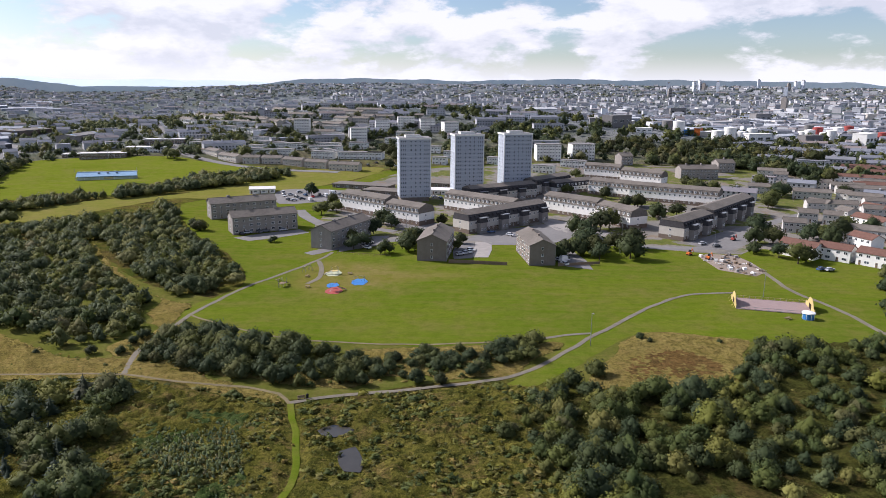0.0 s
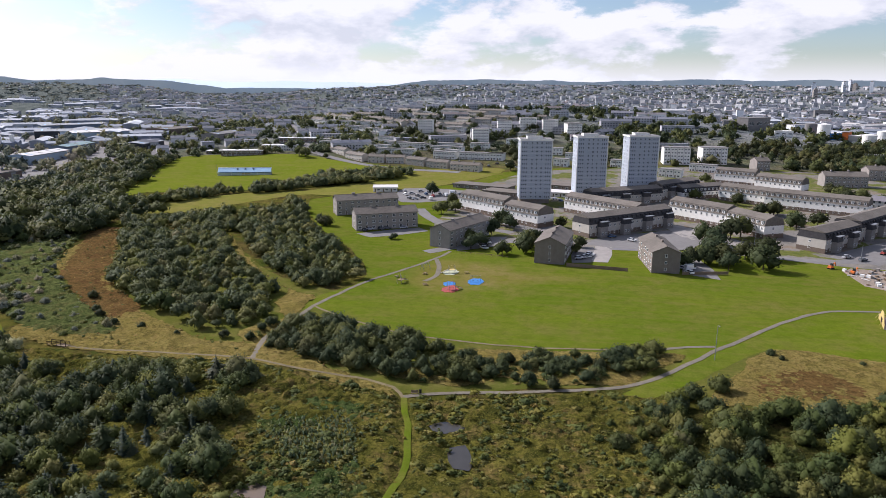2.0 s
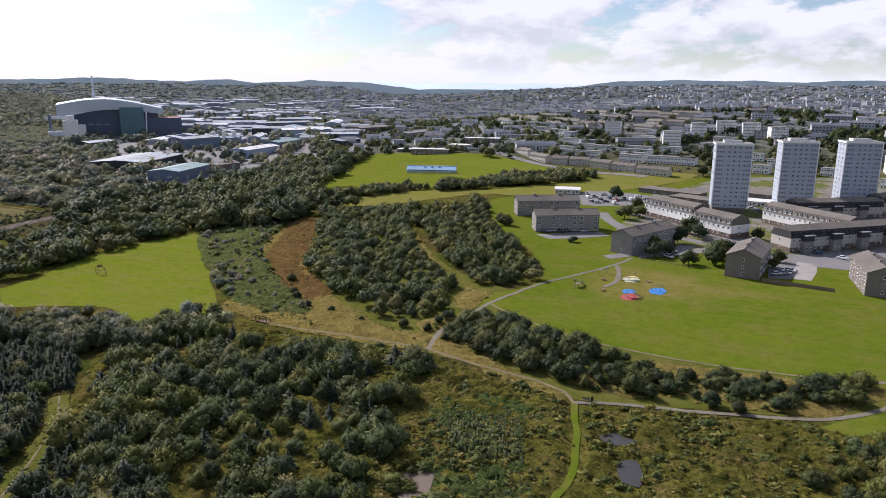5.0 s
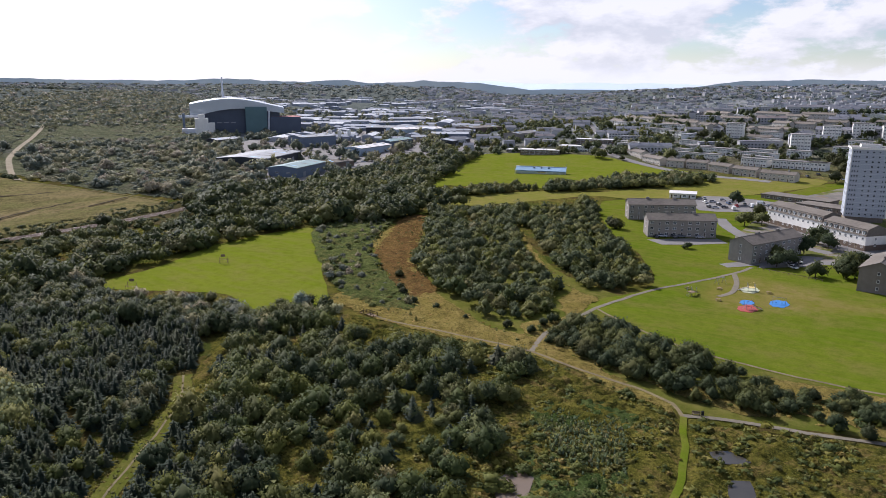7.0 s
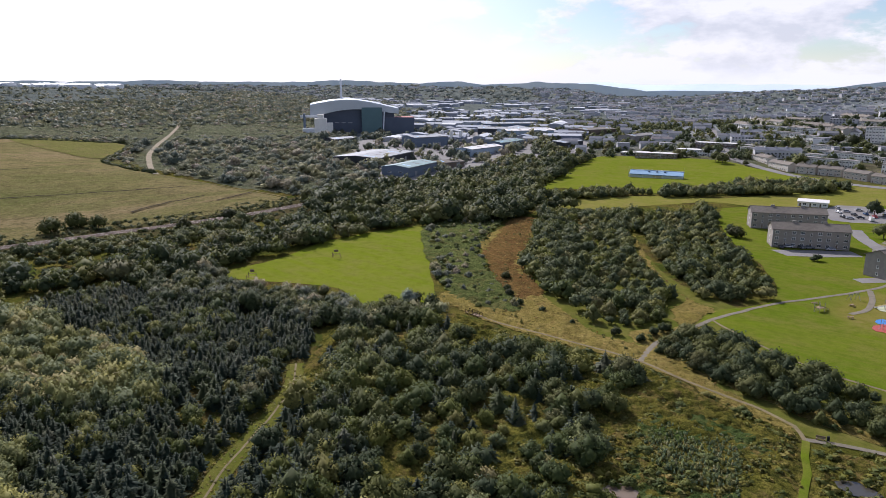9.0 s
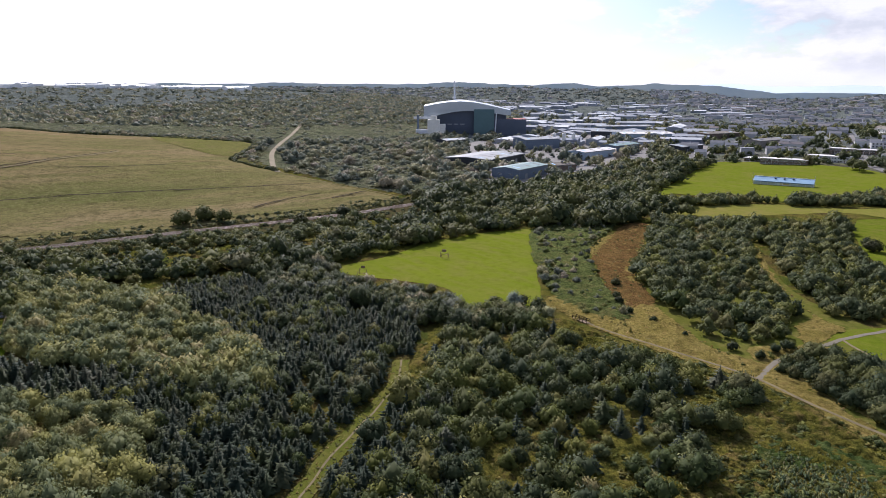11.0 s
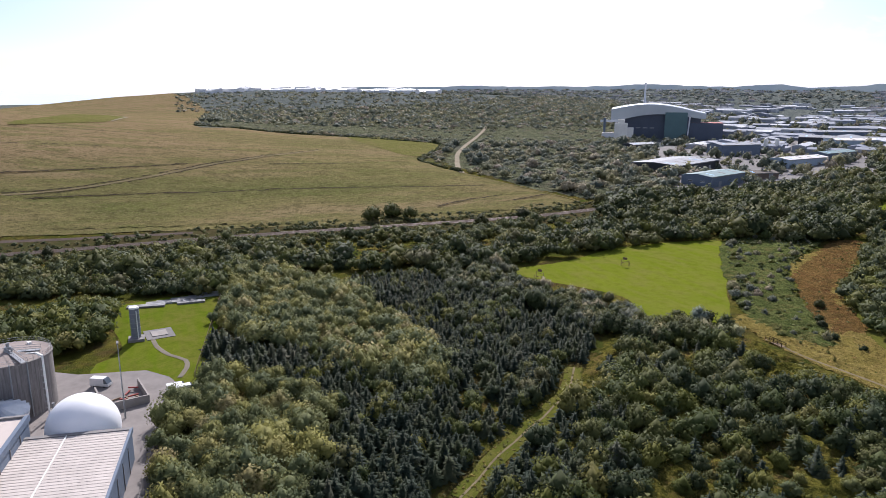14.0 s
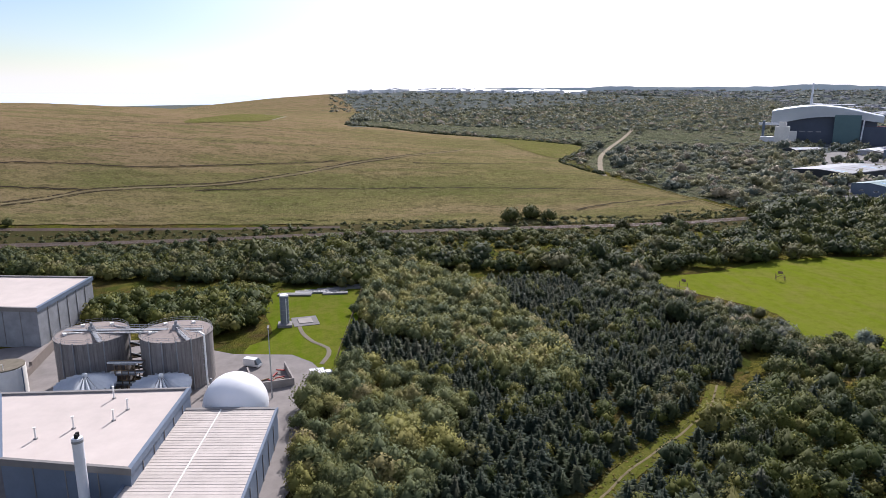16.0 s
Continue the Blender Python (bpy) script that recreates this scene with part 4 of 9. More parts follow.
hummocks("marsh", W_MARSH, WILD_MARSH, 0.1, 0.8, 1.0, 4.0, "rank green growth in the upper marsh", TRODDEN)
hummocks("rough_grass", W_BELT_L + W_BELT_R[2:5], WILD_DRY, 0.09, 0.6, 0.5, 2.4, "dry grass under the belt of shrubs", TRODDEN)
hummocks("rough_grass", GAP_COPSE, WILD_DRY, 0.1, 0.9, 0.5, 3.0, "dry grass along the ride between two copses", TRODDEN)
hummocks("hill_field", HILL_LOW, HILLGRASS, 0.4, 2.0, 0.75, 4.5, "tussocky lower slope of the hill field", tuple((line, 1.6) for line in (FIELD_TRACK, RUT_A, RUT_B, RUT_C, RUT_D, RUT_E, RUT_F)), 6.0)
MOOR_LAND = [(-366, 262), (-480, 232), (-560, 232), (-700, 315), (-775, 240), (-805, 140), (-850, 60), (-1254, 110), (-1271, 312), (-1318, 608), (-1000, 800), (-780, 632), (-577, 468), (-399, 357)]
hummocks("moor", MOOR_LAND, MOOR, 0.25, 4.0, 2.2, 15.0, "heather and low gorse over the hillside", ((HILL_TRACK, 14.0),), 28.0, "stuff")
hummocks("woodland_floor", W_SE, WILD_FLOOR, 0.06, 0.8, 0.9, 3.2, "dark undergrowth of the mixed wood", TRODDEN)
patch("hill_grass", HILL_GREEN, HILL_LUSH, 0.75, 10.0, 2.0, "bright green patch on top of the hill field", 8.0)
patch("hill_grass", HILL_PALE, HILL_LUSH, 0.7, 8.0, 2.0, "greener corner of the hill field by the dyke", 8.0)
patch("hill_field", LANDFILL, HILLGRASS, 0.35, 11.0, 3.0, "wide domed hill of dry yellow-green grass", 10.0)
patch("lawn", WORN_LAWN, WORN, 0.075, label="worn yellowish grass round the playground", wobble=2.5, step=3.0, fade=22.0)
VERGE_LINE = [(x - 24, y) for x, y in RAIL_A[:9]] + [(-352, 300), (-330, 300)] + [(x + 20, y) for x, y in RAIL_A[8::-1]]
patch("railway_verge", VERGE_LINE, VERGE, 0.2, 6.0, 1.5, "brown scrubby verge beside the railway")
patch("estate_ground", ESTATE, ESTATE_GROUND, 0.1, 7.0, 0.6, "worn tarmac, paving and lawns between the flats", 7.0)
for park, mat, words in ((COURT_DE, CONCRETE, "pale concrete parking court between the flats"), (PARK_D, ASPHALT, "asphalt parking court behind the flats"), (APRON_S3, ASPHALT, "asphalt forecourt of the corner flats"), (PARK_E, ASPHALT, "asphalt parking beside the end flats"), (APRON_S4, CONCRETE, "pale paving before the long flats"), (APRON_S8, ASPHALT, "shaded asphalt forecourt"), (CARPARK, ASPHALT, "wide asphalt car park with parked cars"), (APRON_A, ASPHALT, "asphalt parking strip in front of flats"), (PARK_C, ASPHALT, "asphalt car park beside the flats"), (APRON_S1, ASPHALT, "asphalt street before the white flats"), (BUILDERS_YARD, RUBBLE, "brown earth of a builders yard")):
    tagged(patch("pavement", park, mat, 0.13, 4.0, 0.0, words, 12.0), category="pavement")
for pond in (POND_A, POND_B, POND_C):
    tagged(patch("pond", pond, MUD if pond is POND_C else WATER, 0.2, 2.0, 0.9, "small shallow brown pond in rough grass", 2.0), category="pond")

ribbon("path", PATH_TOP, 1.6, GRAVEL, 0.16, "grey footpath across the lawn")
ribbon("path", PATH_EAST[6:], 1.5, GRAVEL, 0.17, "pale gravel footpath curving across the grass")
ribbon("path", PATH_EDGE, 1.0, EARTH_PATH, 0.17, "narrow footpath along the edge of the lawn")
ribbon("path", PATH_WEST, 1.0, EARTH_PATH, 0.15, "pale narrow footpath through dry grass")
ribbon("path", PATH_SOUTH, 1.5, LAWN, 0.22, "grassy path worn through the scrub")
ribbon("path", PATH_RIGHT, 2.0, GRAVEL, 0.16, "grey footpath beside the ball court")
ribbon("path", PATH_LINK, 1.4, GRAVEL, 0.18, "short narrow footpath on the lawn")
ribbon("path", PATH_PLAY, 2.0, GRAVEL, 0.18, "grey path into the playground")
ribbon("path", CUT_TRACK, 4.6, ROUGH_TURF, 0.14, "grassy ride cut through the plantation")
ribbon("path", CUT_TRACK, 0.5, EARTH_PATH, 0.18, "worn track along the grassy ride")
ribbon("path", HILL_TRACK[:9], 4.2, TRACK, 0.9, "pale earth track climbing the wooded hill")
ribbon("path", HILL_TRACK[8:], 1.0, WORN_TRACK, 0.9, "faint track along the edge of the hill field")
ribbon("ditch", [(x - 2.4, y - 1.2) for x, y in FIELD_TRACK], 1.1, RUT, 1.05, "dark wheel rut beside the track", category="ditch", wobble=1.6)
ribbon("ditch", [(x + 2.2, y + 1.0) for x, y in FIELD_TRACK[:8]], 0.8, RUT, 1.05, "dark wheel rut below the track", category="ditch", wobble=1.6)
ribbon("path", [(-985, -54), (-940, -36), (-900, -24), (-840, -27), (-773, -34)], 2.6, TRACK, 0.9, "pale track round the top of the hill")
ribbon("path", FIELD_TRACK, 2.0, WORN_TRACK, 1.0, "pale track worn across the hill field")
for rut in (RUT_A, RUT_B, RUT_C, RUT_D, RUT_E, RUT_F, RUT_G, RUT_H):
    ribbon("ditch", rut, 1.5, RUT, 1.05, "dark narrow drain across the hill field", category="ditch", wobble=2.2)
ribbon("road", PLANT_ROAD, 7.5, ASPHALT, 0.14, "grey asphalt road round the works", category="road", wobble=0.0)
ribbon("road", ROAD_LOOP, 6.5, ASPHALT, 0.16, "pale asphalt road between the blocks", category="road", wobble=0.0)
ribbon("road", ROAD_MAIN, 6.5, ASPHALT, 0.15, "asphalt street through the housing estate", category="road", wobble=0.0)
ribbon("road", ROAD_HILL, 8.0, ASPHALT, 0.3, "asphalt street climbing past the terraces", category="road", wobble=0.0)
ribbon("railway_bed", RAIL_A, 7.0, BALLAST, 0.35, "brown ballast bed of the railway", category="railway", wobble=0.0)
ribbon("railway_bed", RAIL_B, 4.5, BALLAST, 0.3, "brown service track beside the railway", category="railway", wobble=0.0)
for off in (-2.6, -1.1, 1.1, 2.6):
    side_line = [(x + off, y) for x, y in RAIL_A]
    ribbon("rail", side_line, 0.16, STEEL, 0.52, "rusty steel rail on the ballast", category="rail", wobble=0.0)

# ---- plants ----
rng = np.random.default_rng(7)


def ball(rings=1, squash=1.0):
    bm = bmesh.new()
    bmesh.ops.create_icosphere(bm, subdivisions=rings, radius=1.0)
    v = np.array([tuple(a.co) for a in bm.verts])
    f = np.array([[a.index for a in c.verts] for c in bm.faces])
    bm.free()
    return v, f


BALL0 = ball(1)
OCTA = (np.array([(1, 0, 0), (0, 1, 0), (-1, 0, 0), (0, -1, 0), (0, 0, 1), (0, 0, -1)], float), np.array([(0, 1, 4), (1, 2, 4), (2, 3, 4), (3, 0, 4), (1, 0, 5), (2, 1, 5), (3, 2, 5), (0, 3, 5)]))


def leaf_tips(centre, normal, size, r, rag):
    """Small leafy sprays: single triangles that point roughly outwards and up."""
    n = len(centre)
    jit = normal + r.normal(0, rag, (n, 3))
    jit /= np.linalg.norm(jit, axis=1)[:, None]
    u = np.cross(jit, r.normal(0, 1, (n, 3)))
    u /= np.linalg.norm(u, axis=1)[:, None] + 1e-9
    w = np.cross(jit, u)
    s = size * r.uniform(0.6, 1.4, (n, 1))
    v = np.stack([centre - u * s * 0.8 - w * s * 0.4, centre + u * s * 0.8 - w * s * 0.4, centre + w * s + normal * s * 0.5], 1).reshape(-1, 3)
    i = np.arange(3 * n).reshape(n, 3)
    soft = 0.7 * normal + 0.5 * jit
    return v, np.column_stack([i, i[:, 2]]), np.repeat(soft / np.linalg.norm(soft, axis=1)[:, None], 3, axis=0)


def crown(r, lobes, per, leaf, wide=0.5, tall=0.62, base=0.18, rag=0.4):
    """A crown one metre high: lobes of leafy sprays round their cores, with rounded normals. Faces are rows of four; a triangle repeats its last corner."""
    vs, fs, ns, o = [], [], [], 0
    core = BALL0 if 1 < lobes < 4 else OCTA
    heart = np.array([0, 0, base + tall * 0.35])
    for k in range(lobes):
        last = k == lobes - 1
        a = 2 * math.pi * k / max(1, lobes - 1) + r.uniform(-0.6, 0.6)
        rad = wide * (0.06 if last else r.uniform(0.38, 0.68))
        cz = base + tall * (r.uniform(0.62, 0.76) if last else r.uniform(0.24, 0.6))
        c = np.array([rad * math.cos(a), rad * math.sin(a), cz])
        size = np.array([wide * 0.54, wide * 0.54, tall * 0.35]) * r.uniform(0.65, 1.2)
        bv, bf = core
        v = bv * size * (0.74 if lobes < 4 else 0.88) * r.uniform(0.8, 1.12, (len(bv), 1)) + c
        vs.append(v)
        ns.append(bv)
        fs.append(np.column_stack([bf, bf[:, 2]]) + o)
        o += len(v)
        d = r.normal(0, 1, (per, 3))
        d[:, 2] = np.abs(d[:, 2]) * 1.15 - 0.4
        d /= np.linalg.norm(d, axis=1)[:, None]
        v, f, n = leaf_tips(c + d * size * r.uniform(0.8, 1.16, (per, 1)), d, leaf, r, rag)
        vs.append(v)
        fs.append(f + o)
        ns.append(n)
        o += len(v)
    vs, ns = np.concatenate(vs), np.concatenate(ns)
    away = (vs - heart) / (np.linalg.norm(vs - heart, axis=1)[:, None] + 1e-6)
    ns = ns * 0.75 + away * 0.4 + np.array([0, 0, 0.12])
    return vs, np.concatenate(fs), ns / np.linalg.norm(ns, axis=1)[:, None]


def spruce(r, tiers=8, arms=9):
    """A young conifer one metre high: drooping whorls of needled branches round a stem."""
    vs, fs, o = [], [], 0
    for k in range(tiers):
        u = k / tiers
        rad, z = 0.46 * (1 - u) ** 0.7 * r.uniform(0.8, 1.15) + 0.03, 0.04 + 0.9 * u
        for j in range(arms):
            a = 2 * math.pi * (j + 0.5 * (k % 2)) / arms + r.uniform(-0.25, 0.25)
            d = np.array([math.cos(a), math.sin(a), 0])
            s = np.array([-d[1], d[0], 0])
            rr = rad * r.uniform(0.55, 1.3)
            tip = d * rr + np.array([0, 0, z - 0.06 * r.uniform(-0.6, 1.9)])
            mid = d * rr * 0.55
            w = rr * 0.24
            v = np.array([[0, 0, z + 0.1 * (1 - u)], mid + s * w + [0, 0, z - 0.02], tip, mid - s * w + [0, 0, z - 0.02]])
            vs.append(v)
            fs.append(np.array([[0, 3, 2, 1]]) + o)
            o += 4
    ring = np.array([[0.27 * math.cos(j * 0.9), 0.27 * math.sin(j * 0.9), 0.04] for j in range(7)] + [[0, 0, 0.95]])
    vs.append(ring)
    fs.append(np.array([[j, (j + 1) % 7, 7, 7] for j in range(7)]) + o)
    o += 8
    top = np.array([[0.02, 0, 0.88], [-0.012, 0.017, 0.88], [-0.012, -0.017, 0.88], [0, 0, 1.02]])
    vs.append(top)
    fs.append(np.array([[0, 1, 3, 3], [1, 2, 3, 3], [2, 0, 3, 3]]) + o)
    vs = np.concatenate(vs)
    ns = vs * np.array([1, 1, 0]) / (np.linalg.norm(vs[:, :2], axis=1)[:, None] + 0.02) + np.array([0, 0, 0.75])
    return vs, np.concatenate(fs), ns / np.linalg.norm(ns, axis=1)[:, None]


def mesh_np(name, v, f, mats, tint=None, normal=None):
    """A mesh from arrays; quads whose last two corners agree are triangles."""
    me = bpy.data.meshes.new(name)
    tri = f[:, 2] == f[:, 3]
    size = np.where(tri, 3, 4)
    keep = np.ones(f.shape, bool)
    keep[tri, 3] = False
    loops = f[keep]
    me.vertices.add(len(v))
    me.vertices.foreach_set("co", v.astype(np.float32).ravel())
    me.loops.add(len(loops))
    me.loops.foreach_set("vertex_index", loops.astype(np.int32))
    me.polygons.add(len(f))
    me.polygons.foreach_set("loop_start", np.concatenate([[0], np.cumsum(size)[:-1]]).astype(np.int32))
    me.polygons.foreach_set("loop_total", size.astype(np.int32))
    if tint is not None:
        me.attributes.new("tint", "FLOAT", "POINT").data.foreach_set("value", tint.astype(np.float32))
    if normal is not None:
        me.attributes.new("custom_normal", "FLOAT_VECTOR", "POINT").data.foreach_set("vector", normal.astype(np.float32).ravel())
    for m in mats if isinstance(mats, (list, tuple)) else [mats]:
        me.materials.append(m)
    me.update(calc_edges=True)
    return me


def kinds(seed, count, fn):
    return [fn(np.random.default_rng(seed + i)) for i in range(count)]


SHRUB = kinds(10, 8, lambda r: crown(r, 9, 56, 0.048, 0.52, 0.9, 0.0, 0.5))
BUSH = kinds(30, 6, lambda r: crown(r, 7, 25, 0.082, 0.54, 0.9, 0.0, 0.45))
CLUMP = kinds(50, 6, lambda r: crown(r, 4, 9, 0.16, 0.6, 0.95, -0.05, 0.2))
FAR_CLUMP = kinds(55, 5, lambda r: crown(r, 1, 10, 0.24, 0.85, 1.5, -0.55, 0.2))
WILLOW = kinds(25, 7, lambda r: crown(r, 8, 52, 0.052, 0.5, 0.88, 0.02, 0.5))
WILLOW_FINE = kinds(27, 6, lambda r: crown(r, 10, 84, 0.04, 0.5, 0.88, 0.02, 0.55))
MOUND = kinds(58, 5, lambda r: crown(r, 2, 15, 0.14, 0.85, 1.4, -0.8, 0.3))
HERB = kinds(95, 6, lambda r: crown(r, 1, 16, 0.22, 0.6, 1.3, -0.35, 0.6))
FIR = kinds(70, 8, lambda r: spruce(r, 8, 8))


def scatter(poly, gap, seed, keep=1.0, clear=()):
    """Points spread unevenly over a polygon, kept off the cleared lines (points, distance)."""
    r = np.random.default_rng(seed)
    q = np.array(poly, float)
    gx, gy = np.meshgrid(np.arange(q[:, 0].min(), q[:, 0].max(), gap), np.arange(q[:, 1].min(), q[:, 1].max(), gap))
    p = np.stack([gx.ravel(), gy.ravel()], -1) + r.uniform(-0.5, 0.5, (gx.size, 2)) * gap
    p = p[inside(poly, p)]
    if keep < 1:
        wave = np.sin(p[:, 0] / 9.1 + seed) + np.sin(p[:, 1] / 7.3 + 2 * seed) + np.sin((p[:, 0] + p[:, 1]) / 5.2)
        p = p[r.uniform(0, 1, len(p)) < keep + 0.2 * wave]
    for line, dist in clear:
        if line[0] == line[-1]:
            p = p[~inside(line, p)]
        soft = np.array(soften(line, False, 3.0))
        far = np.min(np.hypot(p[:, None, 0] - soft[None, :, 0], p[:, None, 1] - soft[None, :, 1]), axis=1)
        p = p[far > dist]
    return p


OPEN_GROUND = (FIELD_STRIP, FIELD_UPPER, FIELD_SMALL, LAWN_MAIN, PLANT_LAWN, BROWN_MID)


def stand(name, points, shapes, tall, mats, label, seed=1, wide=(0.8, 1.25), category="trees", sink=0.0):
    """Many plants of one kind as one mesh; the tall ones keep back from the open grass so that it stays in sight."""
    r = np.random.default_rng(seed)
    if not len(points):
        return None
    n = len(points)
    x, y = points[:, 0], points[:, 1]
    h = (tall[0] + (tall[1] - tall[0]) * r.beta(1.6, 1.8, n)) * (1 + 0.22 * np.sin(x / 11.0) * np.sin(y / 13.0)) * np.where(r.random(n) < 0.08, 1.25, 1.0)
    z = height(x, y)
    if tall[1] > 2.5 and name not in ("hedge", "shrub_belt", "silver_willows"):
        back = (EYE - z) / np.maximum(EYE - z - 0.62 * h, 5)
        keep = np.ones(n, bool)
        for field in OPEN_GROUND:
            keep &= ~inside(field, points * back[:, None]) & ~inside(field, points)
        points, h, z, n = points[keep], h[keep], z[keep], int(keep.sum())
    vs, fs, ts, ns, o = [], [], [], [], 0
    for (x, y), gz, hh in zip(points, z, h):
        v, f, nv = shapes[r.integers(len(shapes))]
        a, w = r.uniform(0, 2 * math.pi), hh * r.uniform(*wide)
        c, s = math.cos(a), math.sin(a)
        vs.append(np.stack([(v[:, 0] * c - v[:, 1] * s) * w + x, (v[:, 0] * s + v[:, 1] * c) * w + y, v[:, 2] * hh + gz - sink], -1))
        ns.append(np.stack([nv[:, 0] * c - nv[:, 1] * s, nv[:, 0] * s + nv[:, 1] * c, nv[:, 2]], -1))
        fs.append(f + o)
        ts.append(np.full(len(v), r.uniform(0, 1) ** 1.6))
        o += len(v)
    ob = new(name, mesh_np(name, np.concatenate(vs), np.concatenate(fs), mats, np.concatenate(ts), np.concatenate(ns)))
    return tagged(ob, label, category, kind="stuff")


PATHS = ((PATH_TOP, 2.4), (PATH_EAST, 2.6), (PATH_WEST, 2.4), (PATH_SOUTH, 2.2), (CUT_TRACK, 4.0))


def wood(name, poly, gap, shapes, tall, mat, label, seed, keep=1.0, clear=PATHS, wide=(0.8, 1.25)):
    spots = scatter(poly, gap, seed, keep, clear)
    if name == "copse":
        ride = np.array(soften(GAP_COPSE, True, 2.0))
        spots = spots[~inside(GAP_COPSE, spots)]
        spots = spots[np.min(np.hypot(spots[:, None, 0] - ride[None, :, 0], spots[:, None, 1] - ride[None, :, 1]), axis=1) > 2.4]
    return stand(name, spots, shapes, tall, mat, label, seed, wide)


# woods, near ones first
wood("spruce_plantation", W_CONIF, 2.2, FIR, (2.2, 5.6), NEEDLE, "dense dark green young spruce plantation", 1, 0.95)
wood("spruce_plantation", W_CONIF_L, 2.2, FIR, (2.2, 5.6), NEEDLE, "dark young spruces along the works", 2, 0.9)
wood("spruce_plantation", W_CONIF_R, 2.2, FIR, (2.2, 5.4), NEEDLE, "dense dark spruces beside the grassy ride", 3, 0.95)
wood("birch_wood", W_CONIF, 5.5, SHRUB, (3.0, 5.6), LEAF_MID, "young birches mixed among the spruces", 4, 0.22)
wood("birch_wood", W_CONIF, 6.5, SHRUB, (3.0, 5.2), LEAF_DARK, "dark broadleaf trees among the spruces", 80, 0.4)
wood("willow_wood", W_PALE, 3.9, WILLOW, (3.8, 7.4), LEAF_PALE, "pale green willow wood", 5)
wood("willow_wood", W_PLANT_E, 3.8, WILLOW_FINE, (3.8, 7.4), LEAF_PALE, "pale green willows beside the works road", 6, 0.95)
wood("mixed_wood", W_SW, 5.2, SHRUB, (2.4, 7.0), LEAF_MID, "mixed green scrub wood of willow and birch", 7, 0.62, wide=(0.85, 1.2))
wood("mixed_wood", W_SW, 5.2, SHRUB, (2.6, 7.6), LEAF_DARK, "dark green shrubs in the mixed wood", 8, 0.52, wide=(0.85, 1.2))
wood("spruce_plantation", W_SW, 4.0, FIR, (3.0, 6.0), NEEDLE, "dark spruces among the mixed wood", 81, 0.35)
wood("mixed_wood", W_SW, 8.0, WILLOW, (3.0, 6.0), LEAF_PALE, "pale willows in the mixed wood", 9, 0.3)
wood("mixed_wood", W_SE, 5.0, SHRUB, (2.2, 6.2), LEAF_MID, "dense mixed wood with green crowns", 10, 0.6, wide=(0.85, 1.2))
wood("mixed_wood", W_SE, 5.0, SHRUB, (2.2, 6.4), LEAF_DARK, "dark trees in the mixed wood", 11, 0.6, wide=(0.85, 1.2))
wood("mixed_wood", W_SE, 9.0, SHRUB, (2.6, 5.0), LEAF_PALE, "pale willow crowns in the mixed wood", 12, 0.25)
wood("dark_wood", W_DARK, 4.8, SHRUB, (4.0, 7.0), LEAF_DARK, "dark green trees edging the small field", 13)
wood("dark_wood", W_DARK, 6.0, SHRUB, (4.0, 6.6), LEAF_GREY, "silver-leaved trees edging the small field", 14, 0.6)
wood("shrub_belt", W_BELT_L, 3.8, SHRUB, (3.2, 6.0), LEAF_DARK, "belt of dark shrubs below the lawn", 15, 0.85)
wood("shrub_belt", W_BELT_R, 3.4, SHRUB, (2.0, 4.4), LEAF_DARK, "loose belt of shrubs below the lawn", 16, 0.9, wide=(1.0, 1.6))
for poly, seed in ((W_BELT_L, 111), (W_BELT_R, 112)):
    wood("shrub_belt", poly, 2.9, CLUMP, (0.9, 2.3), LEAF_MID, "low green bushes filling the shrub belt", seed, 0.6, wide=(1.0, 1.7))
wood("copse", W_COPSE_L, 5.2, BUSH, (2.6, 7.0), LEAF_OLIVE, "dense olive green copse on rough ground", 17)
wood("copse", W_COPSE_L, 5.6, BUSH, (2.4, 6.0), LEAF_MID, "lighter trees in the dense copse", 18, 0.6)
wood("copse", W_COPSE_R, 5.2, BUSH, (2.6, 7.0), LEAF_OLIVE, "dense olive green copse beside the lawn", 19)
wood("copse", W_COPSE_R, 5.6, BUSH, (2.4, 6.0), LEAF_MID, "lighter trees in the copse by the lawn", 20, 0.6)
wood("shrubs", W_FAR_R, 4.5, BUSH, (4.0, 7.0), LEAF_DARK, "clump of dark shrubs at the lawn edge", 21)
wood("marsh_shrubs", W_MARSH, 6.0, BUSH, (1.6, 3.8), LEAF_GREY, "silvery willow bushes in the marsh", 22, 0.55)
stand("silver_willows", np.array(SILVER_SPOTS, float), SHRUB, (3.2, 4.6), LEAF_SILVER, "silver-leaved willows at the corner of the small field", 24, (0.9, 1.2))
wood("marsh_shrubs", W_MARSH, 5.0, BUSH, (1.0, 2.6), LEAF_MID, "green bushes in the marsh", 23, 0.65, wide=(1.0, 1.6))
wood("railway_trees", W_RAIL, 7.4, BUSH, (4.0, 10.0), LEAF_DARK, "dark tree belt below the railway", 24, wide=(0.9, 1.45))
wood("railway_trees", W_RAIL, 9.0, BUSH, (4.5, 8.0), LEAF_MID, "lighter trees in the railway belt", 25, 0.6)
wood("railway_trees", W_RAIL_UP, 7.5, BUSH, (3.0, 7.0), LEAF_OLIVE, "olive bushes along the railway", 26, 0.7)
wood("valley_wood", W_VALLEY, 9.4, BUSH, (5.5, 11.5), LEAF_DARK, "dark green valley wood", 27, wide=(0.9, 1.45))
wood("valley_wood", W_VALLEY, 11.0, BUSH, (5.0, 9.0), LEAF_MID, "lighter trees in the valley wood", 28, 0.6)
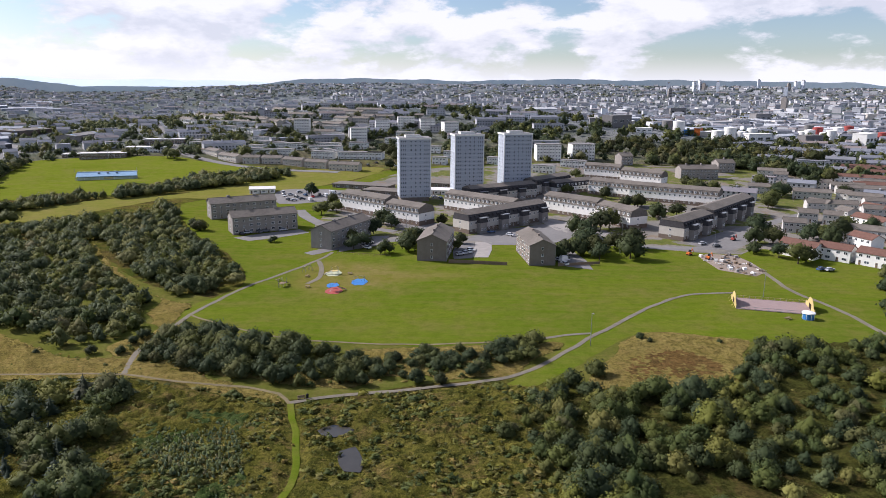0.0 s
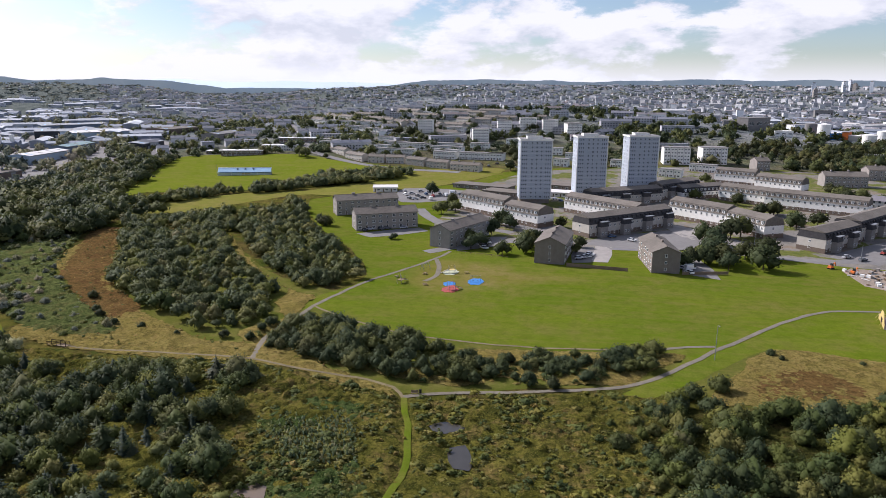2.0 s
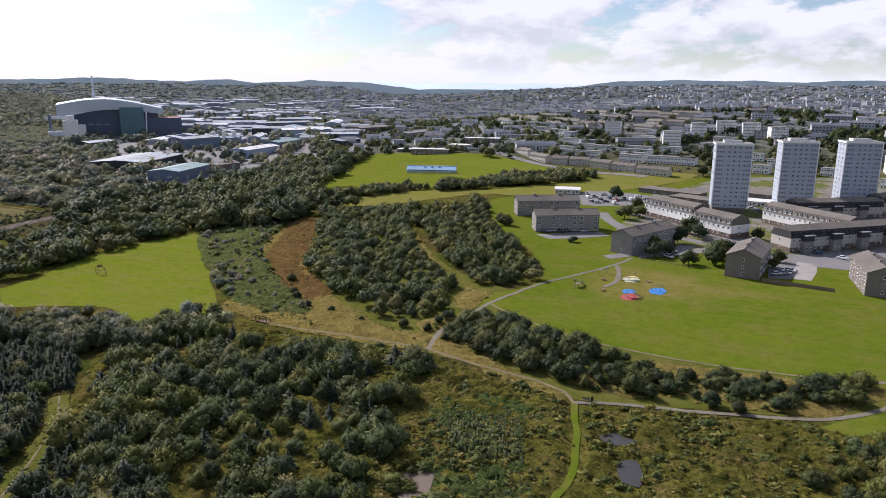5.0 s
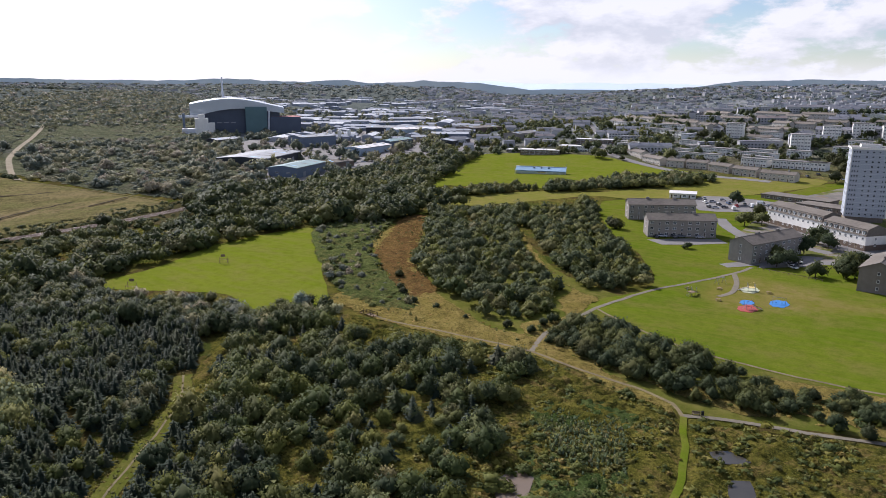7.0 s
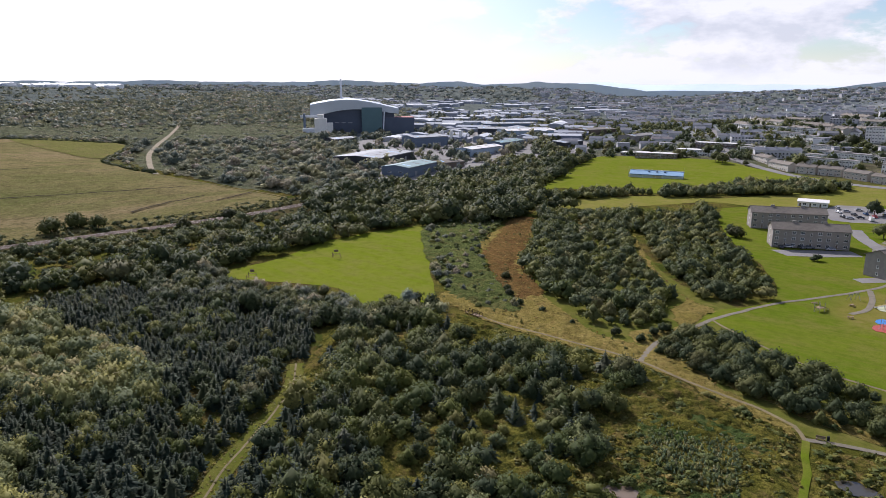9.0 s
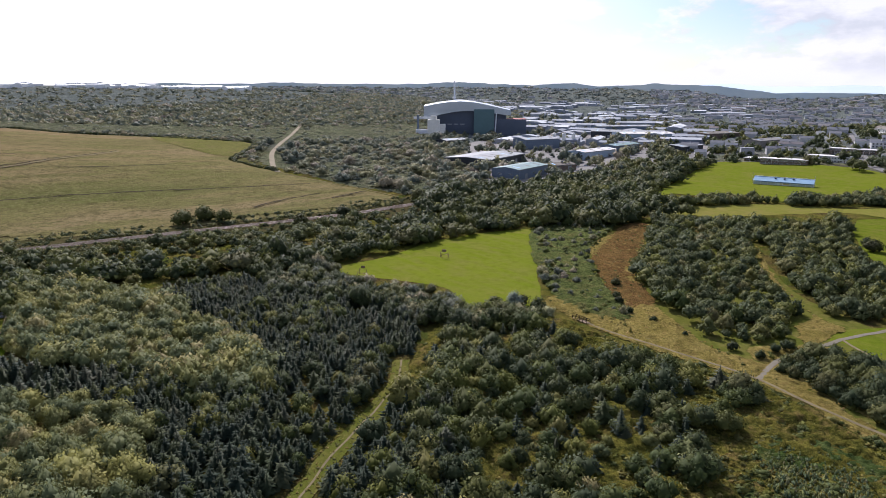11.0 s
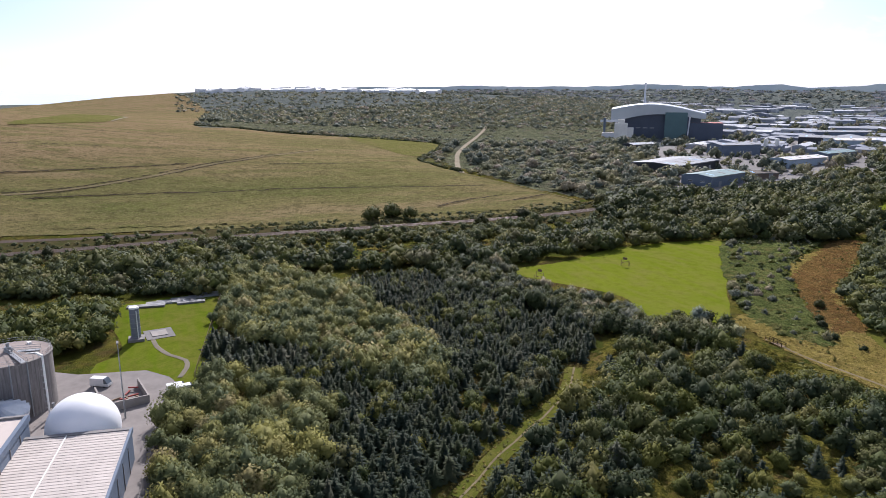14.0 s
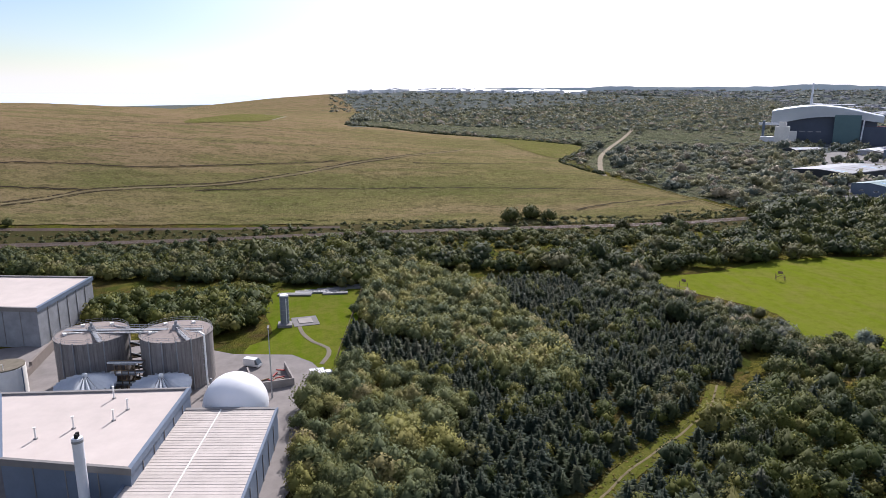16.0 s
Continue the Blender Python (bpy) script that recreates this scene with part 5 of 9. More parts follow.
wood("hedge", HEDGE_UP, 5.0, BUSH, (5.0, 8.0), LEAF_OLIVE, "tall dark hedge between two fields", 29)
wood("hedge", HEDGE_LOW, 5.0, BUSH, (4.0, 7.0), LEAF_OLIVE, "olive hedge along the field", 30)
wood("works_trees", W_PLANT_N, 4.2, BUSH, (4.5, 7.5), LEAF_MID, "green trees behind the storage tanks", 31)
wood("works_trees", W_PLANT_BELT, 4.6, BUSH, (4.0, 7.0), LEAF_OLIVE, "olive tree belt behind the works", 32)
wood("works_trees", W_PLANT_BELT, 8.0, BUSH, (4.0, 6.5), LEAF_MID, "green trees in the belt behind the works", 33, 0.7)
wood("town_trees", W_CITY, 9.0, BUSH, (9.0, 13.0), LEAF_DARK, "large dark trees in the town", 34)
HILL_NEAR = [p for p in scatter(W_HILL, 10.8, 35, 0.95, ((HILL_TRACK, 9.0),)) if p[0] > -900]
HILL_FAR = [p for p in scatter(W_HILL, 12.0, 36, 0.9) if p[0] <= -900]
HILL_TREES = [p for p in scatter(W_HILL, 9.5, 83, 0.7, ((HILL_TRACK, 9.0),)) if p[0] > -720 and p[1] > 245 - 0.12 * (p[0] + 480)]
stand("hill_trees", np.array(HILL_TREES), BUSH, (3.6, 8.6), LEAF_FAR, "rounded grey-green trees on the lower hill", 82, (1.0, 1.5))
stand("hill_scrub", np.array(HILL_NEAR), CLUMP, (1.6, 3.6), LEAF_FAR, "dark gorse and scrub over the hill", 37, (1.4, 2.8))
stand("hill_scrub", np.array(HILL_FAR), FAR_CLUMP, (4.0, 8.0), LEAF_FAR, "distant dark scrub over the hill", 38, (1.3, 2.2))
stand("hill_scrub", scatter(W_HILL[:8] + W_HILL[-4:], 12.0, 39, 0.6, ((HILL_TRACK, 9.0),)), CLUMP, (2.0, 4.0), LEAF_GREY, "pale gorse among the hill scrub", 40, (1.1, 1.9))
wood("spruce_plantation", W_FILL, 2.3, FIR, (3.0, 5.0), NEEDLE, "young spruces between the willows", 50, 0.9)
wood("birch_wood", W_FILL, 5.0, SHRUB, (3.4, 5.4), LEAF_MID, "birches between willows and spruces", 51, 0.6)
stand("verge_scrub", scatter(VERGE_LINE, 3.3, 52, 0.75, ((RAIL_A, 4.5), (RAIL_B, 3.0))), CLUMP, (0.8, 2.4), LEAF_OLIVE, "low dark scrub on the railway verge", 52, (1.0, 1.8), "shrubs")
# reeds, tussocks and low growth on the rough ground
stand("reed_bed", scatter(REEDS, 0.8, 41), HERB, (0.9, 1.8), REED, "pale green reed bed in the marsh", 41, (0.35, 0.6), "reeds")
stand("reed_bed", scatter(WET_GREEN, 1.5, 42, 0.6, PATHS + WATERS), HERB, (0.6, 1.4), REED, "thinner pale reeds round the reed bed", 42, (0.5, 0.9), "reeds")
stand("herbs", scatter(ROUGH_NEAR, 1.7, 101, 0.5, PATHS + WATERS + ((CUT_TRACK, 3.0),)), HERB, (0.5, 1.5), SCRUB, "green herbs and brambles in rough grass", 101, (1.1, 2.3), "herbs")
stand("herbs", scatter(ROUGH_NEAR, 1.9, 102, 0.5, PATHS + WATERS + ((CUT_TRACK, 3.0),)), HERB, (0.5, 1.3), TUSSOCK, "straw-coloured seed heads in rough grass", 102, (1.1, 2.3), "herbs")
stand("herbs", scatter(ROUGH_NEAR, 3.0, 103, 0.35, PATHS + WATERS + ((CUT_TRACK, 3.0),)), CLUMP, (0.7, 1.9), LEAF_MID, "green low brambles in rough grass", 103, (1.0, 1.8), "herbs")
stand("herbs", scatter(W_MARSH, 2.0, 104, 0.5, PATHS), HERB, (0.4, 1.2), REED, "pale green herbs in the upper marsh", 104, (0.9, 1.8), "herbs")
stand("herbs", scatter(HEATH_MID, 2.2, 105, 0.4, PATHS), HERB, (0.3, 0.8), STRAW, "straw-coloured tufts in the dry grass", 105, (0.9, 1.8), "herbs")
stand("herbs", scatter(HEATH_MID, 4.5, 106, 0.4, PATHS), HERB, (0.4, 1.2), LEAF_MID, "green tufts in the dry grass", 106, (0.9, 1.8), "herbs")
ROUGH = [(-110, 160), (-60, 156), (-34, 146), (10, 160), (30, 150), (22, 110), (20, 80), (-50, 80), (-65, 100), (-75, 140)]
for seed, pond in ((90, POND_A), (91, POND_B), (92, POND_C)):
    rim = np.array([q for q in soften(pond, True, 0.5) for _ in range(3)])
    rim = rim + np.random.default_rng(seed).normal(0, 0.75, rim.shape)
    rim = rim[~inside(soften(pond, True, 0.5), rim)]
    stand("pond_rushes", rim[::7], HERB, (0.3, 0.8), SCRUB, "dark green rushes round a small pond", seed, (0.8, 1.4), "rushes")
stand("low_scrub", scatter(ROUGH, 4.6, 44, 0.45, PATHS + WATERS), BUSH, (0.5, 1.7), SCRUB, "low green scrub in rough grass", 44, (1.2, 3.2), "shrubs")
stand("low_scrub", scatter(SCRUB_W, 4.8, 47, 0.45, PATHS), BUSH, (0.5, 1.8), SCRUB, "low green scrub below the footpath", 47, (1.2, 3.2), "shrubs")
for poly, seed, words in ((HEATH_MID, 45, "straw-coloured grass beside the footpath"), (HEATH_RIGHT, 46, "straw-coloured grass on the bank"), (W_BELT_R, 49, "straw grass among the shrubs"), (W_BELT_L, 54, "straw grass below the dark shrubs"), (BROWN_MID, 55, "brown bracken tussocks"), (GAP_COPSE, 56, "straw grass along the ride")):
    stand("tussocks", scatter(poly, 3.6, seed, 0.4, PATHS), MOUND, (0.3, 0.8), STRAW, words, seed, (1.2, 3.0), "grass")
stand("ride_grass", scatter([(-150, 104), (-130, 92), (-98, 48), (-104, 42), (-138, 84), (-154, 98)], 1.1, 57, 0.85, ((CUT_TRACK, 0.8),)), MOUND, (0.3, 0.8), TUSSOCK, "straw grass along the forest ride", 57, (0.9, 1.7), "grass")
LOW_FIELD = [(-375, -150), (-375, -30), (-362, 90), (-356, 200), (-362, 238), (-420, 232), (-480, 200), (-520, 100), (-520, -60), (-470, -160)]
stand("field_tufts", scatter(LOW_FIELD, 6.0, 58, 0.6), MOUND, (0.25, 0.6), TUSSOCK, "straw grass tufts over the hill field", 58, (2.0, 4.0), "grass")
for poly, seed in ((W_SW, 70), (W_SE, 72)):
    stand("understorey", scatter(poly, 4.2, seed, 0.5, PATHS), MOUND, (0.5, 1.5), SCRUB, "low green growth under the mixed wood", seed, (1.1, 2.0), "shrubs")
edge = np.array([q for q in soften(FIELD_HEDGE, False, 3.0, 1.0) for _ in (0, 1)])
stand("field_hedge", edge + np.random.default_rng(74).uniform(-1.5, 1.5, edge.shape), CLUMP, (1.6, 3.2), LEAF_DARK, "dark boundary hedge round the hill field", 74, (1.0, 1.6))
stand("railway_scrub", scatter(RAIL_SCRUB, 5.8, 75, 0.8, ((RAIL_A, 6.0),)), BUSH, (2.0, 6.0), LEAF_OLIVE, "olive scrub on the railway bank", 75, (0.9, 1.5))
stand("railway_scrub", scatter(RAIL_SCRUB, 4.0, 76, 0.7, ((RAIL_A, 6.0),)), MOUND, (0.6, 1.8), SCRUB, "low green growth on the railway bank", 76, (1.0, 1.8), "shrubs")
stand("valley_wood", scatter(VALLEY_EDGE, 8.3, 77, 0.9, ((RAIL_A, 6.0),)), BUSH, (4.0, 9.0), LEAF_OLIVE, "olive trees between railway and industrial sheds", 77)


# ---- the far backdrop ----
def far_ridge(name, az, dist, lo, hi, mat, label, seed, rough):
    """A far line of hills, standing on the horizon."""
    verts, faces = [], []
    n = 260
    for i in range(n + 1):
        a = radians(az[0] + (az[1] - az[0]) * i / n)
        u = i / n
        fade = 0.5 - 0.5 * math.cos(math.pi * min(1.0, 4 * u, 4 * (1 - u)))
        k = sum(noise.noise(Vector((u * rough * 2 ** o, seed, o))) / 1.8 ** o for o in range(5))
        top = (lo + (hi - lo) * (0.5 + 0.75 * k)) * fade
        x, y = -math.sin(a) * dist, math.cos(a) * dist
        verts += [(x, y, -30), (x, y, top), (x * 1.015, y * 1.015, top - 6), (x * 1.015, y * 1.015, -30)]
        if i:
            o = 4 * (i - 1)
            faces += [(o, o + 4, o + 5, o + 1), (o + 1, o + 5, o + 6, o + 2), (o + 2, o + 6, o + 7, o + 3)]
    tagged(link_mesh(name, verts, faces, mat), label, "hills", kind="structure")


# The backdrop emits its own colour, as distance haze would brighten it.
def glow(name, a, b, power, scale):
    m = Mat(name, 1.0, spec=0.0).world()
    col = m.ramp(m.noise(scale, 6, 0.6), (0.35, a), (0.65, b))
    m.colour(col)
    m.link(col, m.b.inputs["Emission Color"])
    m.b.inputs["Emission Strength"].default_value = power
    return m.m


# Blue-grey and pale glowing colours put haze into hills, mountains and sea strip.
HILL_GLOW = glow("hill_haze_glow", (0.17, 0.22, 0.265), (0.22, 0.26, 0.285), 0.5, 0.006)
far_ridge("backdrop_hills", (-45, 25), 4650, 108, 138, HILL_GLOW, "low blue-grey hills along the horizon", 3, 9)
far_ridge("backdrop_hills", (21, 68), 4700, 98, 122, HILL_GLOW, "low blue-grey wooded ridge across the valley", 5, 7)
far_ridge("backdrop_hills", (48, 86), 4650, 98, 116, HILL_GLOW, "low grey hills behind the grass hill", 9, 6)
far_ridge("backdrop_mountains", (4, 54), 4820, 92, 114, glow("mountain_haze_glow", (0.5, 0.57, 0.64), (0.55, 0.62, 0.68), 0.95, 0.002), "pale distant mountains beyond the valley", 8, 5)

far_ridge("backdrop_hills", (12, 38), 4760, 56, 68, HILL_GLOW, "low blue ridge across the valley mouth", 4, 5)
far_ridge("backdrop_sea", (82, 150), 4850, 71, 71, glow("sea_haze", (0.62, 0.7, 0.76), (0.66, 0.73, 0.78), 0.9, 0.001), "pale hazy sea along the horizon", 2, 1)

# ---- kit for built things ----
HARL = plain("grey_harling", (0.27, 0.245, 0.225), 0.9, vary=0.2, scale=0.6)
HARL_DARK = plain("brown_harling", (0.2, 0.17, 0.15), 0.9, vary=0.2, scale=0.6)
WHITE = plain("white_render", (0.78, 0.76, 0.72), 0.85, vary=0.14, scale=0.4)
CREAM = plain("cream_render", (0.5, 0.46, 0.41), 0.85, vary=0.16, scale=0.4, per_object=0.3)
CLAD = plain("pale_cladding", (0.66, 0.68, 0.72), 0.6, vary=0.10, scale=0.5)
CLAD_BLUE = plain("blue_grey_cladding", (0.13, 0.165, 0.22), 0.5, vary=0.15, scale=0.4)
SLATE = plain("brown_grey_slate", (0.165, 0.145, 0.125), 0.8, vary=0.35, scale=0.7, per_object=0.25)
SLATE_DARK = plain("dark_slate", (0.055, 0.052, 0.055), 0.7, vary=0.3, scale=0.7)
TILE_RED = plain("red_brown_tile", (0.145, 0.078, 0.06), 0.85, vary=0.25, scale=0.8)
FELT = plain("grey_roof_felt", (0.24, 0.23, 0.225), 0.9, vary=0.2, scale=0.3, per_object=0.4)
METAL_ROOF = plain("white_metal_roof", (0.58, 0.56, 0.55), 0.55, vary=0.08, scale=0.3)
ROOF_WARM = plain("pale_roof_membrane", (0.5, 0.44, 0.405), 0.85, vary=0.12, scale=0.2)
BRICK = plain("dark_brick", (0.17, 0.13, 0.105), 0.9, vary=0.2, scale=1.5)
FRAME = plain("white_frame", (0.75, 0.75, 0.73), 0.5, vary=0.05)
TIMBER = plain("weathered_timber", (0.22, 0.16, 0.11), 0.9, vary=0.3, scale=3)
GALV = plain("galvanised_steel", (0.3, 0.31, 0.325), 0.5, 0.5, vary=0.15)
TEAL = plain("teal_cladding", (0.1, 0.17, 0.18), 0.5, vary=0.1, scale=0.15)
BLUE = plain("blue_paint", (0.045, 0.18, 0.44), 0.55, vary=0.15)
PALE_BLUE = plain("pale_blue_paint", (0.3, 0.5, 0.7), 0.55, vary=0.15)
RED = plain("red_paint", (0.34, 0.075, 0.065), 0.6, vary=0.2)
YELLOW = plain("yellow_paint", (0.52, 0.4, 0.17), 0.6, vary=0.15)
ORANGE = plain("orange_paint", (0.6, 0.16, 0.04), 0.55, vary=0.15)
BLACK = plain("dark_rubber", (0.02, 0.02, 0.02), 0.8, vary=0.2)
SILVER = plain("silver_sheet", (0.4, 0.44, 0.5), 0.38, 0.6, vary=0.06, scale=0.05)
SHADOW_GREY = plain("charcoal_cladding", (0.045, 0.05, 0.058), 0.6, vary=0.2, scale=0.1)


def glass(name, c):
    m = Mat(name, 0.08, 0.0, 0.6)
    m.colour(m.ramp(m.rand(), (0.0, tuple(v * 0.4 for v in c)), (0.7, c), (1.0, tuple(min(1, v * 2.6) for v in c))))
    return m.m


PANE = glass("window_glass", (0.035, 0.042, 0.05))


def stained_concrete(name, c):
    """Board-marked concrete with dark runs of rain down its sides."""
    m = Mat(name, 0.92)
    runs = m.noise(1.0, 6, 0.75, m.stretch(2.6, 2.6, 0.09))
    col = m.mix(m.range(runs, 0.42, 0.66, 0, 0.85), c, tuple(v * 0.33 for v in c))
    col = m.mix(m.range(m.noise(0.5, 5), 0.4, 0.7, 0, 0.5), col, tuple(v * 0.6 for v in c))
    m.colour(col)
    m.bump(runs, 0.3, 0.05)
    return m.m


CONCRETE_TANK = stained_concrete("stained_concrete", (0.25, 0.23, 0.22))
TOWER_WALL = stained_concrete("tower_panel", (0.37, 0.405, 0.46))
TOWER_BAND = plain("tower_band", (0.46, 0.49, 0.54), 0.6, vary=0.12, scale=0.5)
for n in TOWER_WALL.node_tree.nodes:
    if n.bl_idname == "ShaderNodeMapRange" and n.inputs[4].default_value > 0.4:
        n.inputs[4].default_value = 0.16


class Geo:
    """Collects faces in metres, with a material number each."""

    def __init__(self):
        self.v, self.f, self.m = [], [], []

    def poly(self, pts, m=0):
        o = len(self.v)
        self.v += [tuple(p) for p in pts]
        self.f.append(tuple(range(o, o + len(pts))))
        self.m.append(m)
        return self

    def prism(self, base, top, m=0, cap=None):
        """Walls between two rings of equal length, closed above and below."""
        o, n = len(self.v), len(base)
        self.v += [tuple(p) for p in base] + [tuple(p) for p in top]
        for i in range(n):
            j = (i + 1) % n
            self.f.append((o + i, o + j, o + n + j, o + n + i))
            self.m.append(m)
        self.f += [tuple(o + n + i for i in range(n)), tuple(o + n - 1 - i for i in range(n))]
        self.m += [m if cap is None else cap, m]
        return self

    def box(self, x0, y0, z0, x1, y1, z1, m=0, cap=None, taper=0.0):
        b = [(x0, y0, z0), (x1, y0, z0), (x1, y1, z0), (x0, y1, z0)]
        t = [(x0 + taper, y0 + taper, z1), (x1 - taper, y0 + taper, z1), (x1 - taper, y1 - taper, z1), (x0 + taper, y1 - taper, z1)]
        return self.prism(b, t, m, cap)

    def tube(self, x, y, z0, z1, r0, r1=None, n=16, m=0, cap=None):
        r1 = r0 if r1 is None else r1
        a = [2 * math.pi * i / n for i in range(n)]
        return self.prism([(x + r0 * math.cos(t), y + r0 * math.sin(t), z0) for t in a], [(x + r1 * math.cos(t), y + r1 * math.sin(t), z1) for t in a], m, cap)

    def bar(self, p, q, w, m=0):
        """A square bar from p to q."""
        p, q = Vector(p), Vector(q)
        d = (q - p).normalized()
        u = d.cross(Vector((0, 0, 1)) if abs(d.z) < 0.9 else Vector((1, 0, 0))).normalized() * w * 0.5
        w2 = d.cross(u.normalized()) * w * 0.5
        ring = (u + w2, -u + w2, -u - w2, u - w2)
        return self.prism([p + r for r in ring], [q + r for r in ring], m)

    def mesh(self, name, mats):
        me = bpy.data.meshes.new(name)
        me.from_pydata(self.v, [], self.f)
        for m in mats if isinstance(mats, (list, tuple)) else [mats]:
            me.materials.append(m)
        me.polygons.foreach_set("material_index", self.m)
        me.update()
        return me


def part(name, geo, mats, parent, label="", at=None):
    """One mesh object under a thing or a part."""
    ob = new(name, geo.mesh(name, mats) if isinstance(geo, Geo) else geo)
    ob.parent = parent
    if at is not None:
        ob.matrix_basis = at
    if label:
        ob["label"] = label
    return ob


def thing(name, x, y, rz, label, category, group="", z=None, drop=0.0):
    ob = new(name)
    ob.matrix_world = pose(x, y, float(height(x, y)) - drop if z is None else z, 0, 0, rz)
    return tagged(ob, label, category, group)


WINDOWS = {}


def window_mesh(w, h, bars=1, frame=FRAME):
    """A window in one piece: panes set back in a proud frame; it faces -y, its foot at the origin."""
    key = (round(w, 2), round(h, 2), bars, frame.name)
    if key not in WINDOWS:
        t = min(0.1, w * 0.1)
        xs = [-w / 2, -w / 2 + t]
        for k in range(bars):
            c = -w / 2 + w * (k + 1) / (bars + 1)
            xs += [c - t * 0.4, c + t * 0.4]
        xs += [w / 2 - t, w / 2]
        zs = [-0.04, t, h - t, h]
        v, f, mi, at = [], [], [], {}

        def vert(x, y, z):
            k = (round(x, 4), y, round(z, 4))
            if k not in at:
                at[k] = len(v)
                v.append(k)
            return at[k]

        def face(pts, m):
            f.append([vert(*p) for p in pts])
            mi.append(m)

        for i in range(len(xs) - 1):
            for j in range(3):
                x0, x1, z0, z1 = xs[i], xs[i + 1], zs[j], zs[j + 1]
                if i % 2 and j == 1:
                    face([(x0, -0.015, z0), (x1, -0.015, z0), (x1, -0.015, z1), (x0, -0.015, z1)], 1)
                    ring = [(x0, z0), (x1, z0), (x1, z1), (x0, z1)]
                    for a, b in zip(ring, ring[1:] + ring[:1]):
                        face([(a[0], -0.08, a[1]), (b[0], -0.08, b[1]), (b[0], -0.015, b[1]), (a[0], -0.015, a[1])], 0)
                else:
                    face([(x0, -0.08, z0), (x1, -0.08, z0), (x1, -0.08, z1), (x0, -0.08, z1)], 0)
        ring = [(-w / 2, -0.04), (w / 2, -0.04), (w / 2, h), (-w / 2, h)]
        for a, b in zip(ring, ring[1:] + ring[:1]):
            face([(a[0], 0.01, a[1]), (b[0], 0.01, b[1]), (b[0], -0.08, b[1]), (a[0], -0.08, a[1])], 0)
        g = Geo()
        g.v, g.f, g.m = v, f, mi
        WINDOWS[key] = g.mesh("window", [frame, PANE])
    return WINDOWS[key]


def put_window(parent, x, y, z, face, w, h, bars=1, name="window", frame=FRAME):
    """face: degrees by which the wall is turned from facing -y."""
    return part(name, window_mesh(w, h, bars, frame), None, parent, at=pose(x, y, z, 0, 0, face))


DOORS = {}


def put_door(parent, x, y, z, face, mat, w=0.95, h=2.05):
    if mat.name not in DOORS:
        g = Geo().box(-w / 2, -0.05, 0, w / 2, 0.02, h, 0).box(-w / 2 - 0.08, -0.03, 0, -w / 2, 0.02, h + 0.08, 1).box(w / 2, -0.03, 0, w / 2 + 0.08, 0.02, h + 0.08, 1)
        g.box(-w / 2 + 0.2, -0.06, 1.2, w / 2 - 0.2, -0.05, 1.8, 2)
        DOORS[mat.name] = g.mesh("door", [mat, FRAME, PANE])
    return part("door", DOORS[mat.name], None, parent, at=pose(x, y, z, 0, 0, face))


def heading(p, q):
    return math.degrees(math.atan2(q[1] - p[1], q[0] - p[0]))


def gable_roof(length, width, eave, rise, over=0.45, thick=0.22):
    """Two sloping slabs that meet at a ridge along x."""
    g = Geo()
    half = width / 2
    k = rise / half
    for sgn in (-1, 1):
        y_out, y_in = half + sgn * (half + over), half
        z_out, z_in = eave - over * k, eave + rise
        b = [(-over, y_out, z_out), (length + over, y_out, z_out), (length + over, y_in, z_in), (-over, y_in, z_in)]
        g.prism(b, [(x, y, z + thick) for x, y, z in b])
    g.box(-over, half - 0.15, eave + rise + thick - 0.08, length + over, half + 0.15, eave + rise + thick + 0.06)
    return g


def gable_walls(length, width, eave, rise, m_end=0):
    g = Geo()
    h = width / 2
    a = [(0, 0, -0.6), (0, 0, eave), (0, h, eave + rise), (0, width, eave), (0, width, -0.6)]
    b = [(length, y, z) for _, y, z in a]
    g.poly(a[::-1], m_end).poly(b, m_end)
    for i in (0, 3):
        g.poly([a[i], b[i], b[i + 1], a[i + 1]][::-1])
    return g


def gabled_flats(p, q, width, label, wall, roof, bays=9, floors=3, gable_windows=True):
    """Three-storey walk-up flats with a shallow gabled roof."""
    length = math.dist(p, q)
    t = thing("apartment_block", p[0], p[1], heading(p, q), label, "apartment block", "walk-up flats by the lawn")
    eave, rise = floors * 2.75 + 0.3, width * 0.22
    part("wall", gable_walls(length, width, eave, rise), wall, t)
    part("roof", gable_roof(length, width, eave, rise), roof, t)
    part("base_course", Geo().box(-0.04, -0.04, -0.6, length + 0.04, width + 0.04, 0.35), HARL_DARK, t)
    step = length / bays
    for f in range(floors):
        for k in range(bays):
            x, z = (k + 0.5) * step, f * 2.75 + 1.1
            stair = k % 3 == 1
            for y, face in ((0, 0), (width, 180)):
                if stair and f == 0:
                    put_door(t, x, y, 0.36, face, TIMBER)
                elif stair:
                    put_window(t, x, y, z - 0.6, face, 0.8, 1.2, 0)
                else:
                    put_window(t, x, y, z, face, 1.7, 1.25, 1)
        if gable_windows:
            put_window(t, 0, width * 0.5, f * 2.75 + 1.1, -90, 0.9, 1.15, 0)
            put_window(t, length, width * 0.5, f * 2.75 + 1.1, 90, 0.9, 1.15, 0)
    for k in range(2):
        x = length * (0.3 + 0.4 * k)
        part("chimney", Geo().box(x - 0.9, width / 2 - 0.4, eave + rise - 0.3, x + 0.9, width / 2 + 0.4, eave + rise + 1.0), wall, t)
    for x in (0.12, length - 0.12):
        part("downpipe", Geo().box(x - 0.06, -0.12, 0, x + 0.06, -0.01, eave), GALV, t)
    return t


DORMERS = {}


